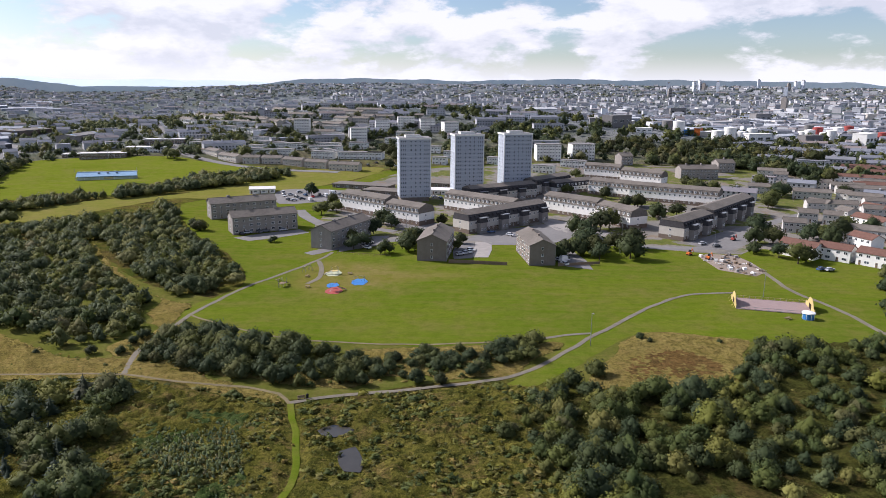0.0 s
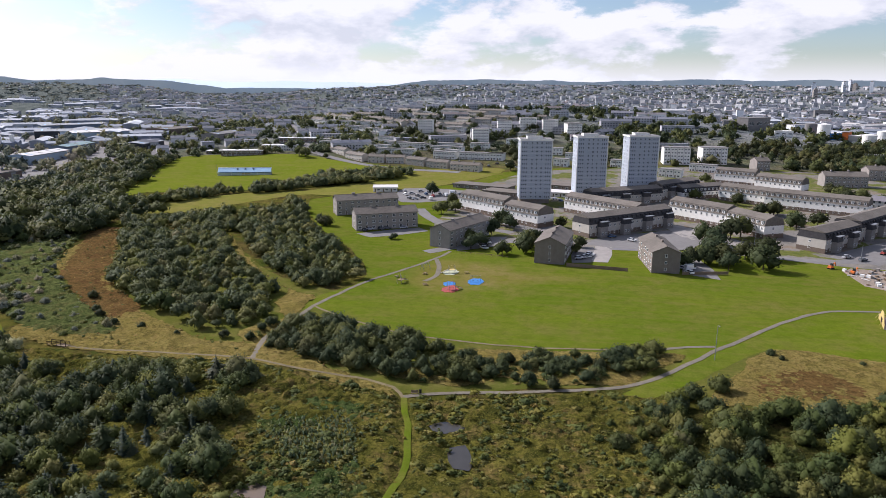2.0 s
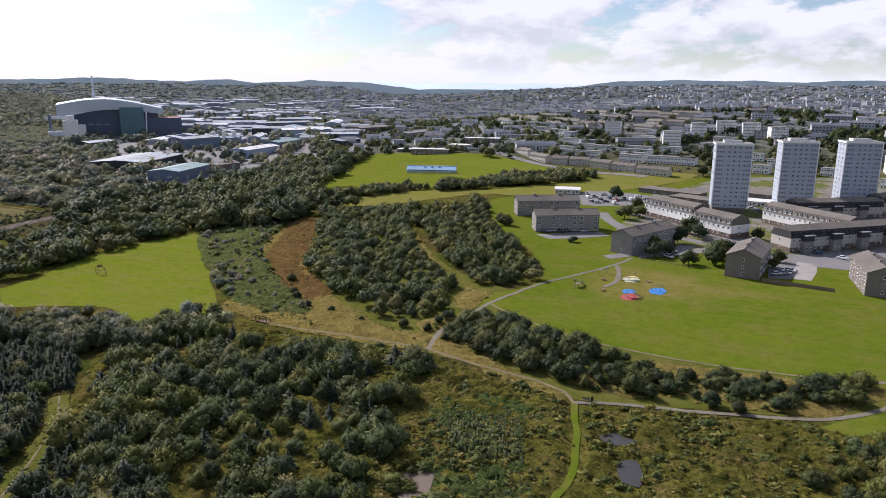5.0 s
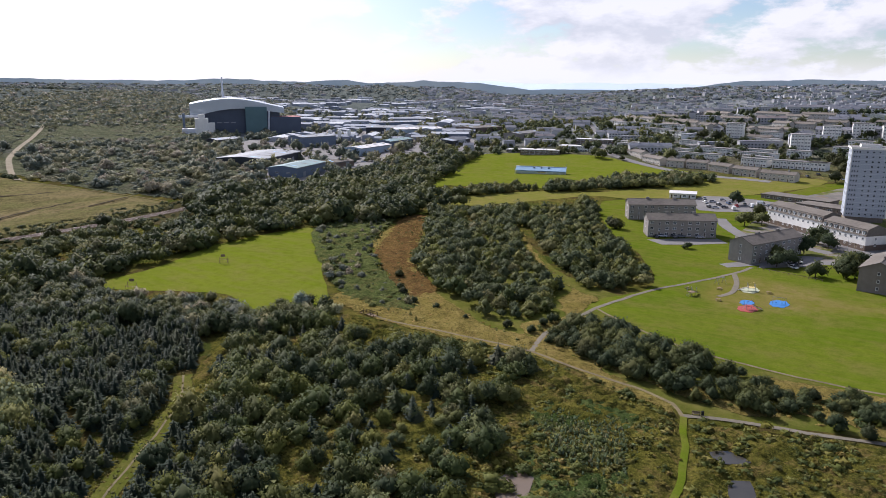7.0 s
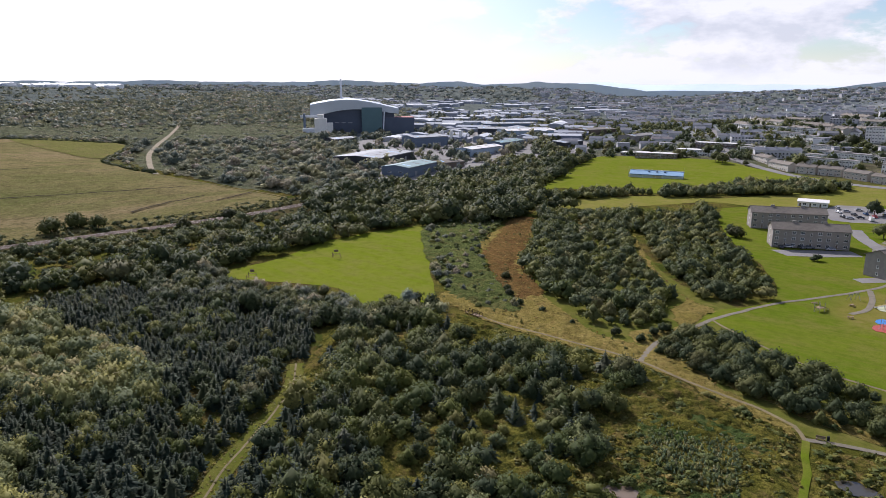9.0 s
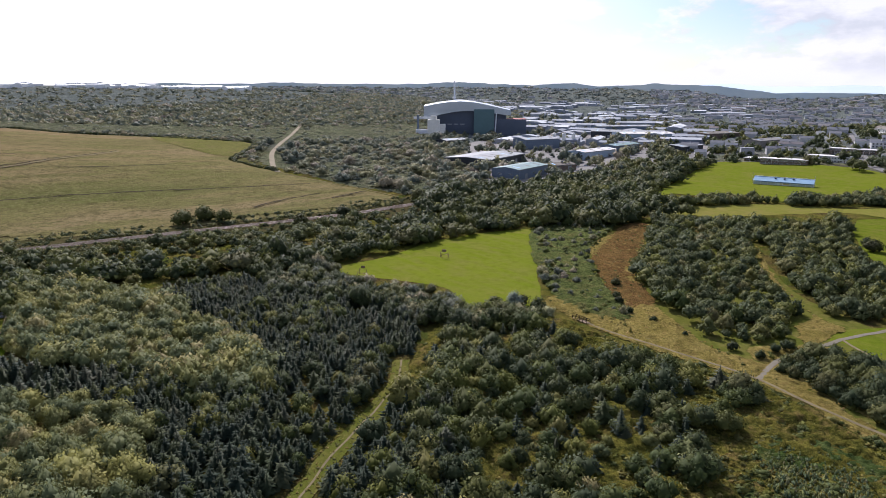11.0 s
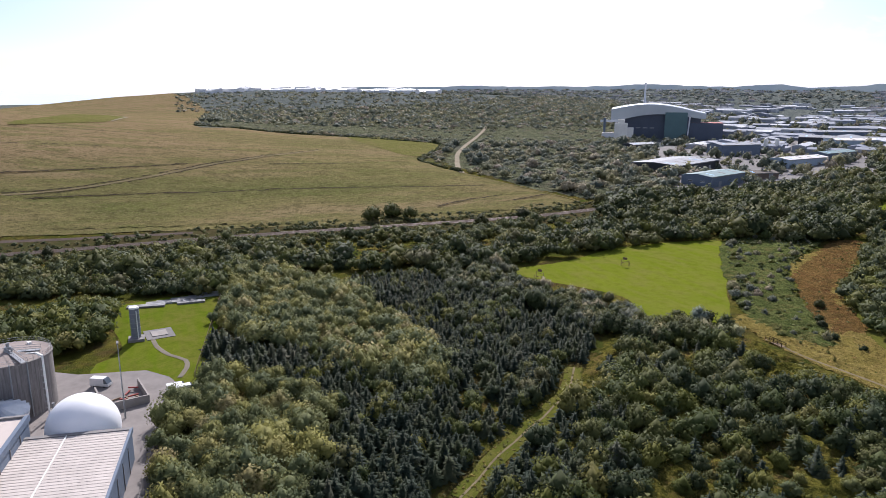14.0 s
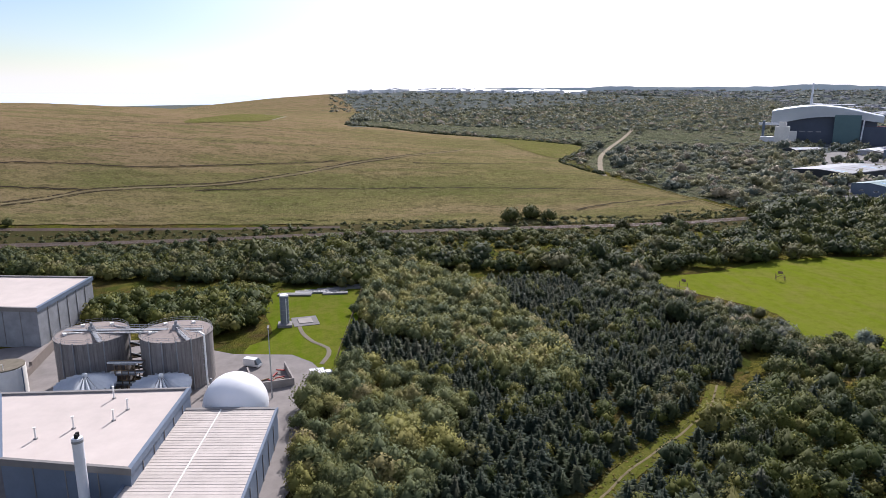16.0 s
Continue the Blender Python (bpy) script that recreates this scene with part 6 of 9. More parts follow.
def dormer_mesh(w, mat):
    if (w, mat.name) not in DORMERS:
        g = Geo().box(-w / 2, -0.25, 0, w / 2, 1.3, 1.55, 0, 1).box(-w / 2 - 0.12, -0.4, 1.55, w / 2 + 0.12, 1.3, 1.68, 1)
        g.box(-w / 2 + 0.32, -0.29, 0.3, w / 2 - 0.32, -0.25, 1.25, 2).box(-0.04, -0.31, 0.2, 0.04, -0.29, 1.35, 0)
        DORMERS[(w, mat.name)] = g.mesh("dormer", [mat, SLATE_DARK, PANE])
    return DORMERS[(w, mat.name)]


def mansard_flats(p, q, width, label, roof, cut=None, balconies=False, step_at=None, length=None, dormer=FRAME, rise=0.0):
    """White-walled flats under a steep slated mansard with a dormer for each bay."""
    rz = heading(p, q)
    length = length or math.dist(p, q)
    t = thing("apartment_block", p[0], p[1], rz, label, "apartment block", "mansard flats of the estate")
    eave, knee, top = 6.4 + rise, 9.5 + rise, 11.3 + rise
    # Cream on porch blocks: buff ends, and front shade put into the colour.
    part("wall", Geo().box(0, 0, 2.3, length, width, eave), CREAM if balconies else WHITE, t)
    part("base_course", Geo().box(-0.03, -0.03, -0.6, length + 0.03, width + 0.03, 2.3), BRICK, t)
    ins = 1.0
    end = 0.12
    g = Geo()
    ring0 = [(-0.1, -0.3, eave), (length + 0.1, -0.3, eave), (length + 0.1, width + 0.3, eave), (-0.1, width + 0.3, eave)]
    ring1 = [(end, ins, knee), (length - end, ins, knee), (length - end, width - ins, knee), (end, width - ins, knee)]
    ring2 = [(end, width / 2 - 0.1, top), (length - end, width / 2 - 0.1, top), (length - end, width / 2 + 0.1, top), (end, width / 2 + 0.1, top)]
    g.prism(ring0, ring1)
    part("mansard_roof", g, roof, t)
    # Always the paler slate: on dark roofs the lit top is put into colour.
    part("ridge_roof", Geo().prism([(x + (0.15 if x > 1 else -0.15), y + (0.2 if y > width / 2 else -0.2), z + 0.004) for x, y, z in ring1], ring2), SLATE, t)
    bays = max(4, int(length / 3.1))
    step = length / bays
    for k in range(bays):
        x = (k + 0.5) * step
        for y, face in ((0, 0),):
            if k % 4 == 2:
                put_door(t, x, y, 0.3, face, TIMBER)
            else:
                put_window(t, x, y, 1.05, face, 1.15, 1.2, 1)
            put_window(t, x, y, eave - 2.0, face, 1.15, 1.3, 1)
        part("dormer", dormer_mesh(1.3, dormer), None, t, at=pose(x, 0.15, eave + 0.7))
        if k % 3 == 0:
            put_window(t, x, width, eave - 2.0, 180, 1.15, 1.3, 1)
            part("dormer", dormer_mesh(1.3, dormer), None, t, at=pose(x, width - 0.15, eave + 0.7, 0, 0, 180))
    for f in (1.6, eave - 2.0):
        put_window(t, 0, width * 0.55, f, -90, 1.1, 1.2, 1)
        put_window(t, length, width * 0.45, f, 90, 1.1, 1.2, 1)
    if balconies:
        for k in range(2, bays - 1, 5):
            x = (k + 0.5) * step
            b = part("porch", Geo().box(x - 2.4, -2.6, 0, x + 2.4, -0.02, eave - 1.2), HARL, t)
            part("porch_roof", Geo().box(x - 2.7, -2.9, eave - 1.2, x + 2.7, 0.3, eave + 1.4, 0, None, 0.5), SLATE_DARK, t)
            put_window(b, x - 1.1, -2.6, 1.4, 0, 1.1, 1.2, 1)
            put_window(b, x + 1.1, -2.6, 1.4, 0, 1.1, 1.2, 1)
            part("porch_hood", Geo().box(x - 2.6, -3.3, eave + 1.2, x + 2.6, -1.6, eave + 1.5), GALV, b)
    return t


def tower(x, y, rz, label, floors=14, w=19.5, d=15.0):
    """A point block of flats with pale panels, rows of windows and a lift house on the roof."""
    t = thing("tower_block", x, y, rz, label, "tower block", "three tower blocks")
    fh, z0 = 2.58, 2.9
    top = z0 + floors * fh
    part("podium", Geo().box(-w / 2 + 0.8, 0.8, -1.0, w / 2 - 0.8, d - 0.8, z0), HARL_DARK, t, "dark recessed ground floor")
    part("wall", Geo().box(-w / 2, 0, z0, w / 2, d, top), TOWER_WALL, t)
    for k in range(floors + 1):
        part("floor_band", Geo().box(-w / 2 - 0.03, -0.03, z0 + k * fh - 0.14, w / 2 + 0.03, d + 0.03, z0 + k * fh + 0.1), TOWER_BAND, t)
    part("parapet", Geo().box(-w / 2 - 0.5, -0.5, top + 0.1, w / 2 + 0.5, d + 0.5, top + 1.1, 0, 1), [WHITE, FELT], t)
    part("lift_house", Geo().box(-w * 0.28, d * 0.25, top + 1.1, w * 0.22, d * 0.75, top + 2.6, 0, 1), [WHITE, FELT], t)
    for k in range(floors):
        z = z0 + k * fh + 0.85
        for f, y0 in ((0, 0), (180, d)):
            for u, ww in ((-8.6, 0.7), (-7.4, 0.9), (-6.1, 0.9), (-2.6, 1.2), (0.3, 1.2), (3.2, 1.2), (6.1, 0.8), (7.4, 0.8), (8.7, 0.7)):
                if (k + int(u * 3)) % 7 == 3 and abs(u) > 2 and abs(u) < 4:
                    continue
                if f == 0 or abs(u) < 3.3:
                    put_window(t, u if f == 0 else -u, y0, z, f, ww * 0.9, 1.0, 0, "window", TOWER_BAND)
        for sx, face in ((-w / 2, -90), (w / 2, 90)):
            put_window(t, sx, d * 0.3, z, face, 1.2, 1.15, 1, "window", TOWER_BAND)
            put_window(t, sx, d * 0.7, z, face, 1.2, 1.15, 1, "window", TOWER_BAND)
    for s in (-1, 1):
        part("corner_pier", Geo().box(s * w / 2 - 0.25, -0.22, z0, s * w / 2 + 0.25, -0.0, top), WHITE, t)
    part("aerial", Geo().tube(2.0, d * 0.5, top + 2.6, top + 5.5, 0.06, n=6), GALV, t)
    return t


def terrace(row, storeys, width, wall, roof, label, flat=False, name="terraced_houses", unit=6.2, group="", back=False, tall=2.65, stacks=True):
    """A row of houses from one end to the other, gabled or flat-roofed."""
    p, q = row[:2], row[2:]
    length = math.dist(p, q)
    t = thing(name, p[0], p[1], heading(p, q), label, "houses", group, z=float(min(height(*p), height(*q))))
    h = storeys * tall + 0.2
    if flat:
        part("wall", Geo().box(0, 0, -3, length, width, h), wall, t)
        part("roof", Geo().box(-0.5, -0.6, h, length + 0.5, width + 0.5, h + 0.35), roof, t)
    else:
        rise = width * 0.24
        g = gable_walls(length, width, h, rise)
        g.v = [(x, y, -3.0 if z < 0 else z) for x, y, z in g.v]
        part("wall", g, wall, t)
        part("roof", gable_roof(length, width, h, rise, 0.35), roof, t)
    units = max(1, round(length / unit))
    step = length / units
    sides = ((0, 0), (width, 180)) if back else ((0, 0),)
    for k in range(units):
        for y, face in sides:
            for f in range(storeys):
                if f == 0 and storeys < 4:
                    put_door(t, (k + 0.25) * step, y, 0.15, face, TIMBER)
                    put_window(t, (k + 0.67) * step, y, 1.0, face, min(2.0, step * 0.36), 1.2, 1)
                else:
                    put_window(t, (k + 0.27) * step, y, f * tall + 1.0, face, min(1.5, step * 0.3), 1.2, 1)
                    put_window(t, (k + 0.72) * step, y, f * tall + 1.0, face, min(1.5, step * 0.3), 1.2, 1)
        if stacks and not flat and k % 2 == 1:
            x = k * step
            part("chimney", Geo().box(x - 0.45, width / 2 - 0.7, h + width * 0.12, x + 0.45, width / 2 + 0.7, h + width * 0.24 + 1.3), wall, t)
        if flat and k:
            part("party_wall", Geo().box(k * step - 0.12, -0.25, -1, k * step + 0.12, 0, h), roof, t)
    return t


def shed(x, y, rz, lx, ly, h, wall, roof, label, rise=1.5, doors=2, group="", name="warehouse", ribs=0):
    """An industrial shed with a low ridged roof, eaves trim, roller doors and rooflights."""
    t = thing(name, x, y, rz, label, "industrial building", group)
    g = gable_walls(lx, ly, h, rise)
    g.v = [(a, b, -3.0 if c < 0 else c) for a, b, c in g.v]
    part("wall", g, wall, t)
    part("roof", gable_roof(lx, ly, h, rise, 0.3, 0.18), roof, t)
    part("eaves_trim", Geo().box(-0.32, -0.36, h - 0.55, lx + 0.32, -0.02, h - 0.12), FELT, t)
    for k in range(doors):
        u = lx * (k + 0.5) / doors
        part("roller_door", Geo().box(u - 2.0, -0.08, 0, u + 2.0, -0.01, min(4.2, h - 0.8)), GALV, t)
    n = max(1, int(lx / 14))
    for k in range(n):
        u = lx * (k + 0.5) / n
        kk = rise / (ly / 2)
        b = [(u - 1, ly * 0.12, h + kk * ly * 0.12 + 0.2), (u + 1, ly * 0.12, h + kk * ly * 0.12 + 0.2), (u + 1, ly * 0.4, h + kk * ly * 0.4 + 0.2), (u - 1, ly * 0.4, h + kk * ly * 0.4 + 0.2)]
        part("rooflight", Geo().prism(b, [(c[0], c[1], c[2] + 0.06) for c in b]), PALE_BLUE if k % 3 == 0 else FELT, t)
    if lx > 30:
        put_window(t, 0, ly * 0.3, h * 0.45, -90, 3.2, 1.1, 3)
        put_window(t, 0, ly * 0.7, h * 0.45, -90, 3.2, 1.1, 3)
    return t

# ---- the housing estate ----
for (tx, ty), turn, words in zip((TOWERS[0], tuple(v * 0.957 for v in TOWERS[1]), tuple(v * 0.93 for v in TOWERS[2])), (10, 11, 12), ("tall pale-panelled tower block with small dark windows", "tall pale tower block standing behind low flats", "tall pale tower block with a sunlit end wall")):
    tower(tx, ty, turn, words)
gabled_flats(BLK_A[0], BLK_A[1], 11, "grey harled three-storey flats with brown roof", HARL, SLATE, 9)
gabled_flats(BLK_B[0], BLK_B[1], 11, "grey harled three-storey flats beside the car park", HARL, SLATE, 10)
gabled_flats(BLK_C[0], BLK_C[1], 11, "grey three-storey flats beside the footpath", HARL, SLATE, 9)
gabled_flats(BLK_D[0], BLK_D[1], 12.5, "brown-grey three-storey flats gable-on to the lawn", HARL_DARK, SLATE, 7)
gabled_flats(BLK_E[2], (44.3, 303.4), 10.8, "three-storey flats with pale front and dark gable", HARL_DARK, SLATE, 7)
for (p, q), wide, roof, porch, rise, words in (
        (S1A, 12, SLATE, False, 0.6, "long white flats under a brown mansard roof"),
        (S1B, 12.5, SLATE, False, 0.0, "white flats stepping down beside the street trees"),
        (S2, 12, SLATE, False, 0.3, "long white flats with paired dormers below the towers"),
        (S3, 12, SLATE_DARK, True, 0.2, "white flats with dark mansard and projecting porches"),
        (S4A, 12, SLATE, False, 0.7, "long white flats with many dormers facing the street"),
        (S4B, 12, SLATE, False, 0.0, "white mansard flats stepping down to the street"),
        (S5A, 12, SLATE_DARK, True, 0.0, "dark-roofed flats with porches beside the towers"),
        (S5B, 12, SLATE_DARK, True, 0.6, "dark mansard flats stepping up behind the towers"),
        (S6A, 11, SLATE, False, 0.6, "white mansard flats behind street trees"),
        (S6B, 11, SLATE, False, 0.0, "white mansard flats with a dark end wall"),
        (S7A, 12, SLATE, False, 0.0, "white mansard flats beside tall trees"),
        (S7B, 12, SLATE, False, 0.4, "very long white mansard flats with small dormers"),
        (S8A, 13, SLATE_DARK, True, 0.0, "white corner flats with dark mansard and porches"),
        (S8B, 13, SLATE_DARK, True, 0.7, "white flats with porches above the shaded forecourt"),
        (S9A, 11, SLATE_DARK, False, -1.6, "low dark-roofed flats in the middle court")):
    mansard_flats(p, q, wide, words, roof, balconies=porch, dormer=SLATE_DARK if porch else FRAME, rise=rise)

BROWN_ROWS = [(-227, 650, -204, 626), (-200, 617, -178, 597), (-172, 595, -157, 593), (-155, 593, -138, 591), (-136, 588, -118, 578), (-115, 576, -96, 568), (-93, 565, -68, 558)]
WHITE_ROWS = [(-178, 639, -138, 631), (-174, 672, -131, 661), (-118, 622, -97, 615), (-93, 617, -54, 614), (-127, 652, -95, 644), (-127, 722, -104, 718), (-90, 667, -72, 665), (-246, 676, -215, 666), (-268, 775, -248, 757), (-246, 780, -203, 746), (-324, 856, -291, 821), (-58, 698, -32, 692), (-45, 668, -32, 666), (-25, 656, -2, 653)]
UPPER_ROWS = [(-261, 841, -222, 795), (-217, 838, -188, 792), (-138, 790, -114, 772), (-119, 817, -86, 804), (-83, 824, -58, 817), (-187, 858, -156, 840), (-53, 835, -23, 829), (-280, 905, -241, 880), (-227, 935, -189, 889), (-159, 896, -121, 872), (-109, 881, -74, 865)]
CUBES = [(-159, 749, -143, 750), (-92, 700, -76, 703), (-72, 750, -57, 752), (-49, 766, -31, 768), (-24, 757, -8, 759), (2, 738, 17, 742), (85, 624, 107, 625), (118, 630, 139, 633)]
RED_ROWS = [(152, 303, 161.6, 290.5), (165, 295, 174, 285.3), (176, 284.5, 184, 274), (309, 546, 341, 527), (345, 607, 384, 596), (300, 500, 335, 485), (350, 570, 390, 552)]
PALE_ROWS = [(177, 351, 187, 347), (200, 381, 209, 377), (211, 376, 219, 371), (222, 414, 250, 408), (262, 422, 288, 415), (245, 395, 270, 386), (200, 337, 218, 323), (236, 460, 257, 451), (214, 480, 234, 471), (261, 508, 285, 502), (277, 480, 306, 472), (260, 569, 279, 559)]
GREY_ROWS = [(188, 542, 218, 544), (234, 585, 249, 587), (158, 610, 169, 613)]


def apart(rows, others, gap=9.0):
    """Those rows that keep clear of the others."""
    def mid(r):
        return (r[0] + r[2]) / 2, (r[1] + r[3]) / 2
    return [r for r in rows if all(math.dist(mid(r), mid(o)) > gap for o in others)]


WHITE_ROWS += apart(MORE_WHITE, WHITE_ROWS + UPPER_ROWS + BROWN_ROWS)
UPPER_ROWS += apart(MORE_UPPER, WHITE_ROWS + UPPER_ROWS + BROWN_ROWS, 12)
PALE_ROWS += apart(MORE_PALE, PALE_ROWS + RED_ROWS + GREY_ROWS)
RED_ROWS += apart(MORE_RED, PALE_ROWS + RED_ROWS)
for row in BROWN_ROWS:
    terrace(row, 2, 8, CREAM, SLATE, "two-storey terraced houses with brown roofs", group="hillside terraces")
for row in WHITE_ROWS:
    terrace(row, 2, 7.5, WHITE, FELT, "white two-storey flat-roofed terraced houses", True, group="hillside terraces", unit=5.4, tall=3.1)
for row in UPPER_ROWS:
    terrace(row, 2, 8, CREAM, SLATE, "pale two-storey houses high on the hillside", group="hillside terraces")
for row in CUBES:
    terrace(row, 5, 14, WHITE, FELT, "white five-storey block of flats on the hill", True, "apartment_block", 5.2, "five-storey flats", tall=2.9)
for row in RED_ROWS:
    terrace(row, 2, 8, WHITE, TILE_RED, "white two-storey houses with red-brown tiled roofs", group="red-roofed houses", stacks=False)
# Greyer than WHITE: the shade on these fronts is put into the render colour.
DULL_WHITE = plain("shaded_white_render", (0.52, 0.5, 0.47), 0.85, vary=0.2, scale=0.4, per_object=0.3)
for row in PALE_ROWS:
    terrace(row, 2, 8, DULL_WHITE, SLATE, "dull white two-storey houses with brown-grey roofs", group="grey-roofed houses", stacks=False)
for row in GREY_ROWS:
    terrace(row, 3, 12, HARL, SLATE, "grey three-storey stone building in the town", group="town buildings")
# low sheds of the community centre
for row, words in (((-54, 462, -26, 450), "low brown flat-roofed community building"), ((-78, 488, -38, 474), "long low brown building beside the car park"), ((-30, 500, 5, 486), "low dark building below the towers")):
    terrace(row, 1, 14, HARL_DARK, SLATE, words, True, "community_building", 7)
for row, words, hh in (((-128, 455, -112, 459), "small white flat-roofed building at the car park", 1), ((-12, 462, 12, 458), "white flat-roofed pavilion between the towers", 1), ((-321, 612, -284, 622), "brown brick school building with white roof", 2), ((-296, 648, -262, 652), "pale school hall with flat roof", 2), ((-345, 628, -326, 632), "small brick school annexe", 1), ((-300, 700, -262, 706), "long school building with grey roof", 2)):
    terrace(row, hh, 13, WHITE if "white flat" in words or "pale" in words else BRICK, METAL_ROOF, words, True, "public_building", 5)


# ---- street furniture, court, playground ----
def lamp_post(x, y, h=8.0):
    t = thing("street_lamp", x, y, random.uniform(0, 360), "slim grey steel street lamp", "street lamp", "street lamps")
    part("pole", Geo().tube(0, 0, -0.3, h, 0.11, 0.06, 8), GALV, t)
    part("arm", Geo().bar((0, 0, h), (1.2, 0, h + 0.25), 0.07), GALV, t)
    part("lantern", Geo().box(1.1, -0.15, h + 0.16, 1.8, 0.15, h + 0.34), FELT, t)


for px, py in POLES:
    lamp_post(px, py, 10.0 if py < 250 else 8.0)


def ball_court():
    """A fenced kickabout court with tall yellow goal walls at its ends."""
    a, b, c, d = [Vector(p) for p in PEN]
    rz = heading(a, b)
    t = thing("ball_court", a.x, a.y, rz, "tarmac ball court with yellow goal walls", "sports court")
    lx, ly = 24.0, 13.5
    part("surface", Geo().box(0, 0, -0.2, lx, ly, 0.22), plain("court_tarmac", (0.27, 0.2, 0.19), 0.9, vary=0.15), t, "reddish grey tarmac")
    for x, s in ((0, -1), (lx, 1)):
        g = Geo()
        g.prism([(x - 0.1, 0.5, 0), (x + 0.1, 0.5, 0), (x + 0.1, ly - 0.5, 0), (x - 0.1, ly - 0.5, 0)], [(x - 0.1, 0.5, 1.4), (x + 0.1, 0.5, 1.4), (x + 0.1, ly - 0.5, 1.4), (x - 0.1, ly - 0.5, 1.4)])
        g.prism([(x - 0.1, 2, 1.4), (x + 0.1, 2, 1.4), (x + 0.1, ly - 2, 1.4), (x - 0.1, ly - 2, 1.4)], [(x - 0.1, 5, 4.0), (x + 0.1, 5, 4.0), (x + 0.1, ly - 5, 4.0), (x - 0.1, ly - 5, 4.0)])
        part("goal_wall", g, YELLOW, t, "yellow steel goal wall")
        part("goal_mouth", Geo().box(x - 0.12, ly / 2 - 1.6, 0.2, x + 0.12, ly / 2 + 1.6, 2.0), RUT, t)
        for y in (1, 4, ly - 4, ly - 1):
            part("brace", Geo().bar((x + s * 1.0, y, 0), (x, y, 1.8), 0.08), YELLOW, t)
    for y in (0.0, ly):
        for z in (0.35, 1.05):
            part("rail", Geo().box(0, y - 0.04, z, lx, y + 0.04, z + 0.08), YELLOW if y else GALV, t)
        for k in range(13):
            x = lx * k / 12
            part("post", Geo().box(x - 0.05, y - 0.05, 0, x + 0.05, y + 0.05, 1.2), GALV, t)


ball_court()


def kiosk():
    t = thing("round_shelter", 118.3, 211.4, 0, "round blue youth shelter with a pale domed roof", "shelter")
    part("wall", Geo().tube(0, 0, -0.2, 2.1, 1.7, n=20), BLUE, t)
    part("roof", Geo().tube(0, 0, 2.1, 2.35, 2.1, 2.0, 20).tube(0, 0, 2.35, 2.8, 2.0, 0.5, 20), FRAME, t)
    for k in range(8):
        a = k * math.pi / 4
        part("post", Geo().tube(1.85 * math.cos(a), 1.85 * math.sin(a), 0, 2.1, 0.06, n=6), FRAME, t)


kiosk()


STAND_BLUE = plain("faded_blue_sheet", (0.27, 0.42, 0.58), 0.6, vary=0.15, scale=0.4)
STAND_PALE = plain("faded_pale_boards", (0.46, 0.52, 0.44), 0.7, vary=0.2, scale=0.5)


def spectator_stand():
    """A long spectator stand at the playing field: a pale blue roof sloping to the front over pale boards."""
    p, q = STAND
    length = math.dist(p, q)
    t = thing("spectator_stand", p[0], p[1], heading(p, q), "long spectator stand with pale blue sloping roof", "grandstand", z=max(float(height(*c)) for c in STAND))
    part("back_wall", Geo().box(0, 4.6, -3, length, 4.8, 5.2), STAND_BLUE, t)
    part("front_board", Geo().box(0, -0.1, -3, length, 0.1, 1.7), STAND_PALE, t, "pale weathered front boards")
    b = [(-0.3, -0.5, 2.3), (length + 0.3, -0.5, 2.3), (length + 0.3, 4.9, 5.2), (-0.3, 4.9, 5.2)]
    part("roof", Geo().prism(b, [(x, y, z + 0.15) for x, y, z in b]), STAND_BLUE, t)
    part("ridge_cap", Geo().box(-0.4, 4.6, 5.36, length + 0.4, 5.1, 5.55), FRAME, t)
    for k in range(3):
        x = length * (0.36 + 0.15 * k)
        part("roof_vent", Geo().box(x - 0.6, 2.6, 3.9, x + 0.6, 3.6, 4.9), SHADOW_GREY, t)
    part("notice_board", Geo().box(length * 0.45, -0.16, 0.5, length * 0.6, -0.1, 1.5), YELLOW, t, "yellow notice board")
    for k in range(9):
        x = length * k / 8
        part("post", Geo().box(x - 0.08, -0.3, -1, x + 0.08, -0.14, 2.3), FRAME, t)
    for x in (-0.6, length + 0.6):
        part("net_post", Geo().tube(x, -0.8, -2, 8.5, 0.1, n=6), GALV, t)
        part("side_rail", Geo().bar((x, -0.8, 2.0), (x, 6.0, 2.0), 0.1), GALV, t)
    part("bench", Geo().box(1, 1.4, -1, length - 1, 2.4, 0.8), TIMBER, t)


spectator_stand()


def safety_surface(x, y, rx, ry, mat, label):
    n = 22
    g = Geo()
    rim = [(x + rx * math.cos(2 * math.pi * i / n) * (1 + 0.1 * math.sin(i * 2.1)), y + ry * math.sin(2 * math.pi * i / n) * (1 + 0.1 * math.cos(i * 1.7))) for i in range(n)]
    low = [(a, b, float(height(a, b)) - 0.1) for a, b in rim]
    g.prism(low, [(a, b, c + 0.27) for a, b, c in low])
    tagged(link_mesh("safety_surface", g.v, g.f, mat), label, "ground", kind="structure")


safety_surface(-30.9, 250.5, 3.0, 4.6, BLUE, "bright blue rubber playground surface")
safety_surface(-38.8, 238.5, 3.1, 4.0, RED, "red rubber playground surface")
safety_surface(-40.3, 246.0, 2.3, 3.2, BLUE, "blue rubber strip beside the red surface")
safety_surface(-42.5, 263.0, 3.0, 4.5, plain("pale_rubber", (0.4, 0.42, 0.3), 0.9), "pale rubber playground surface")


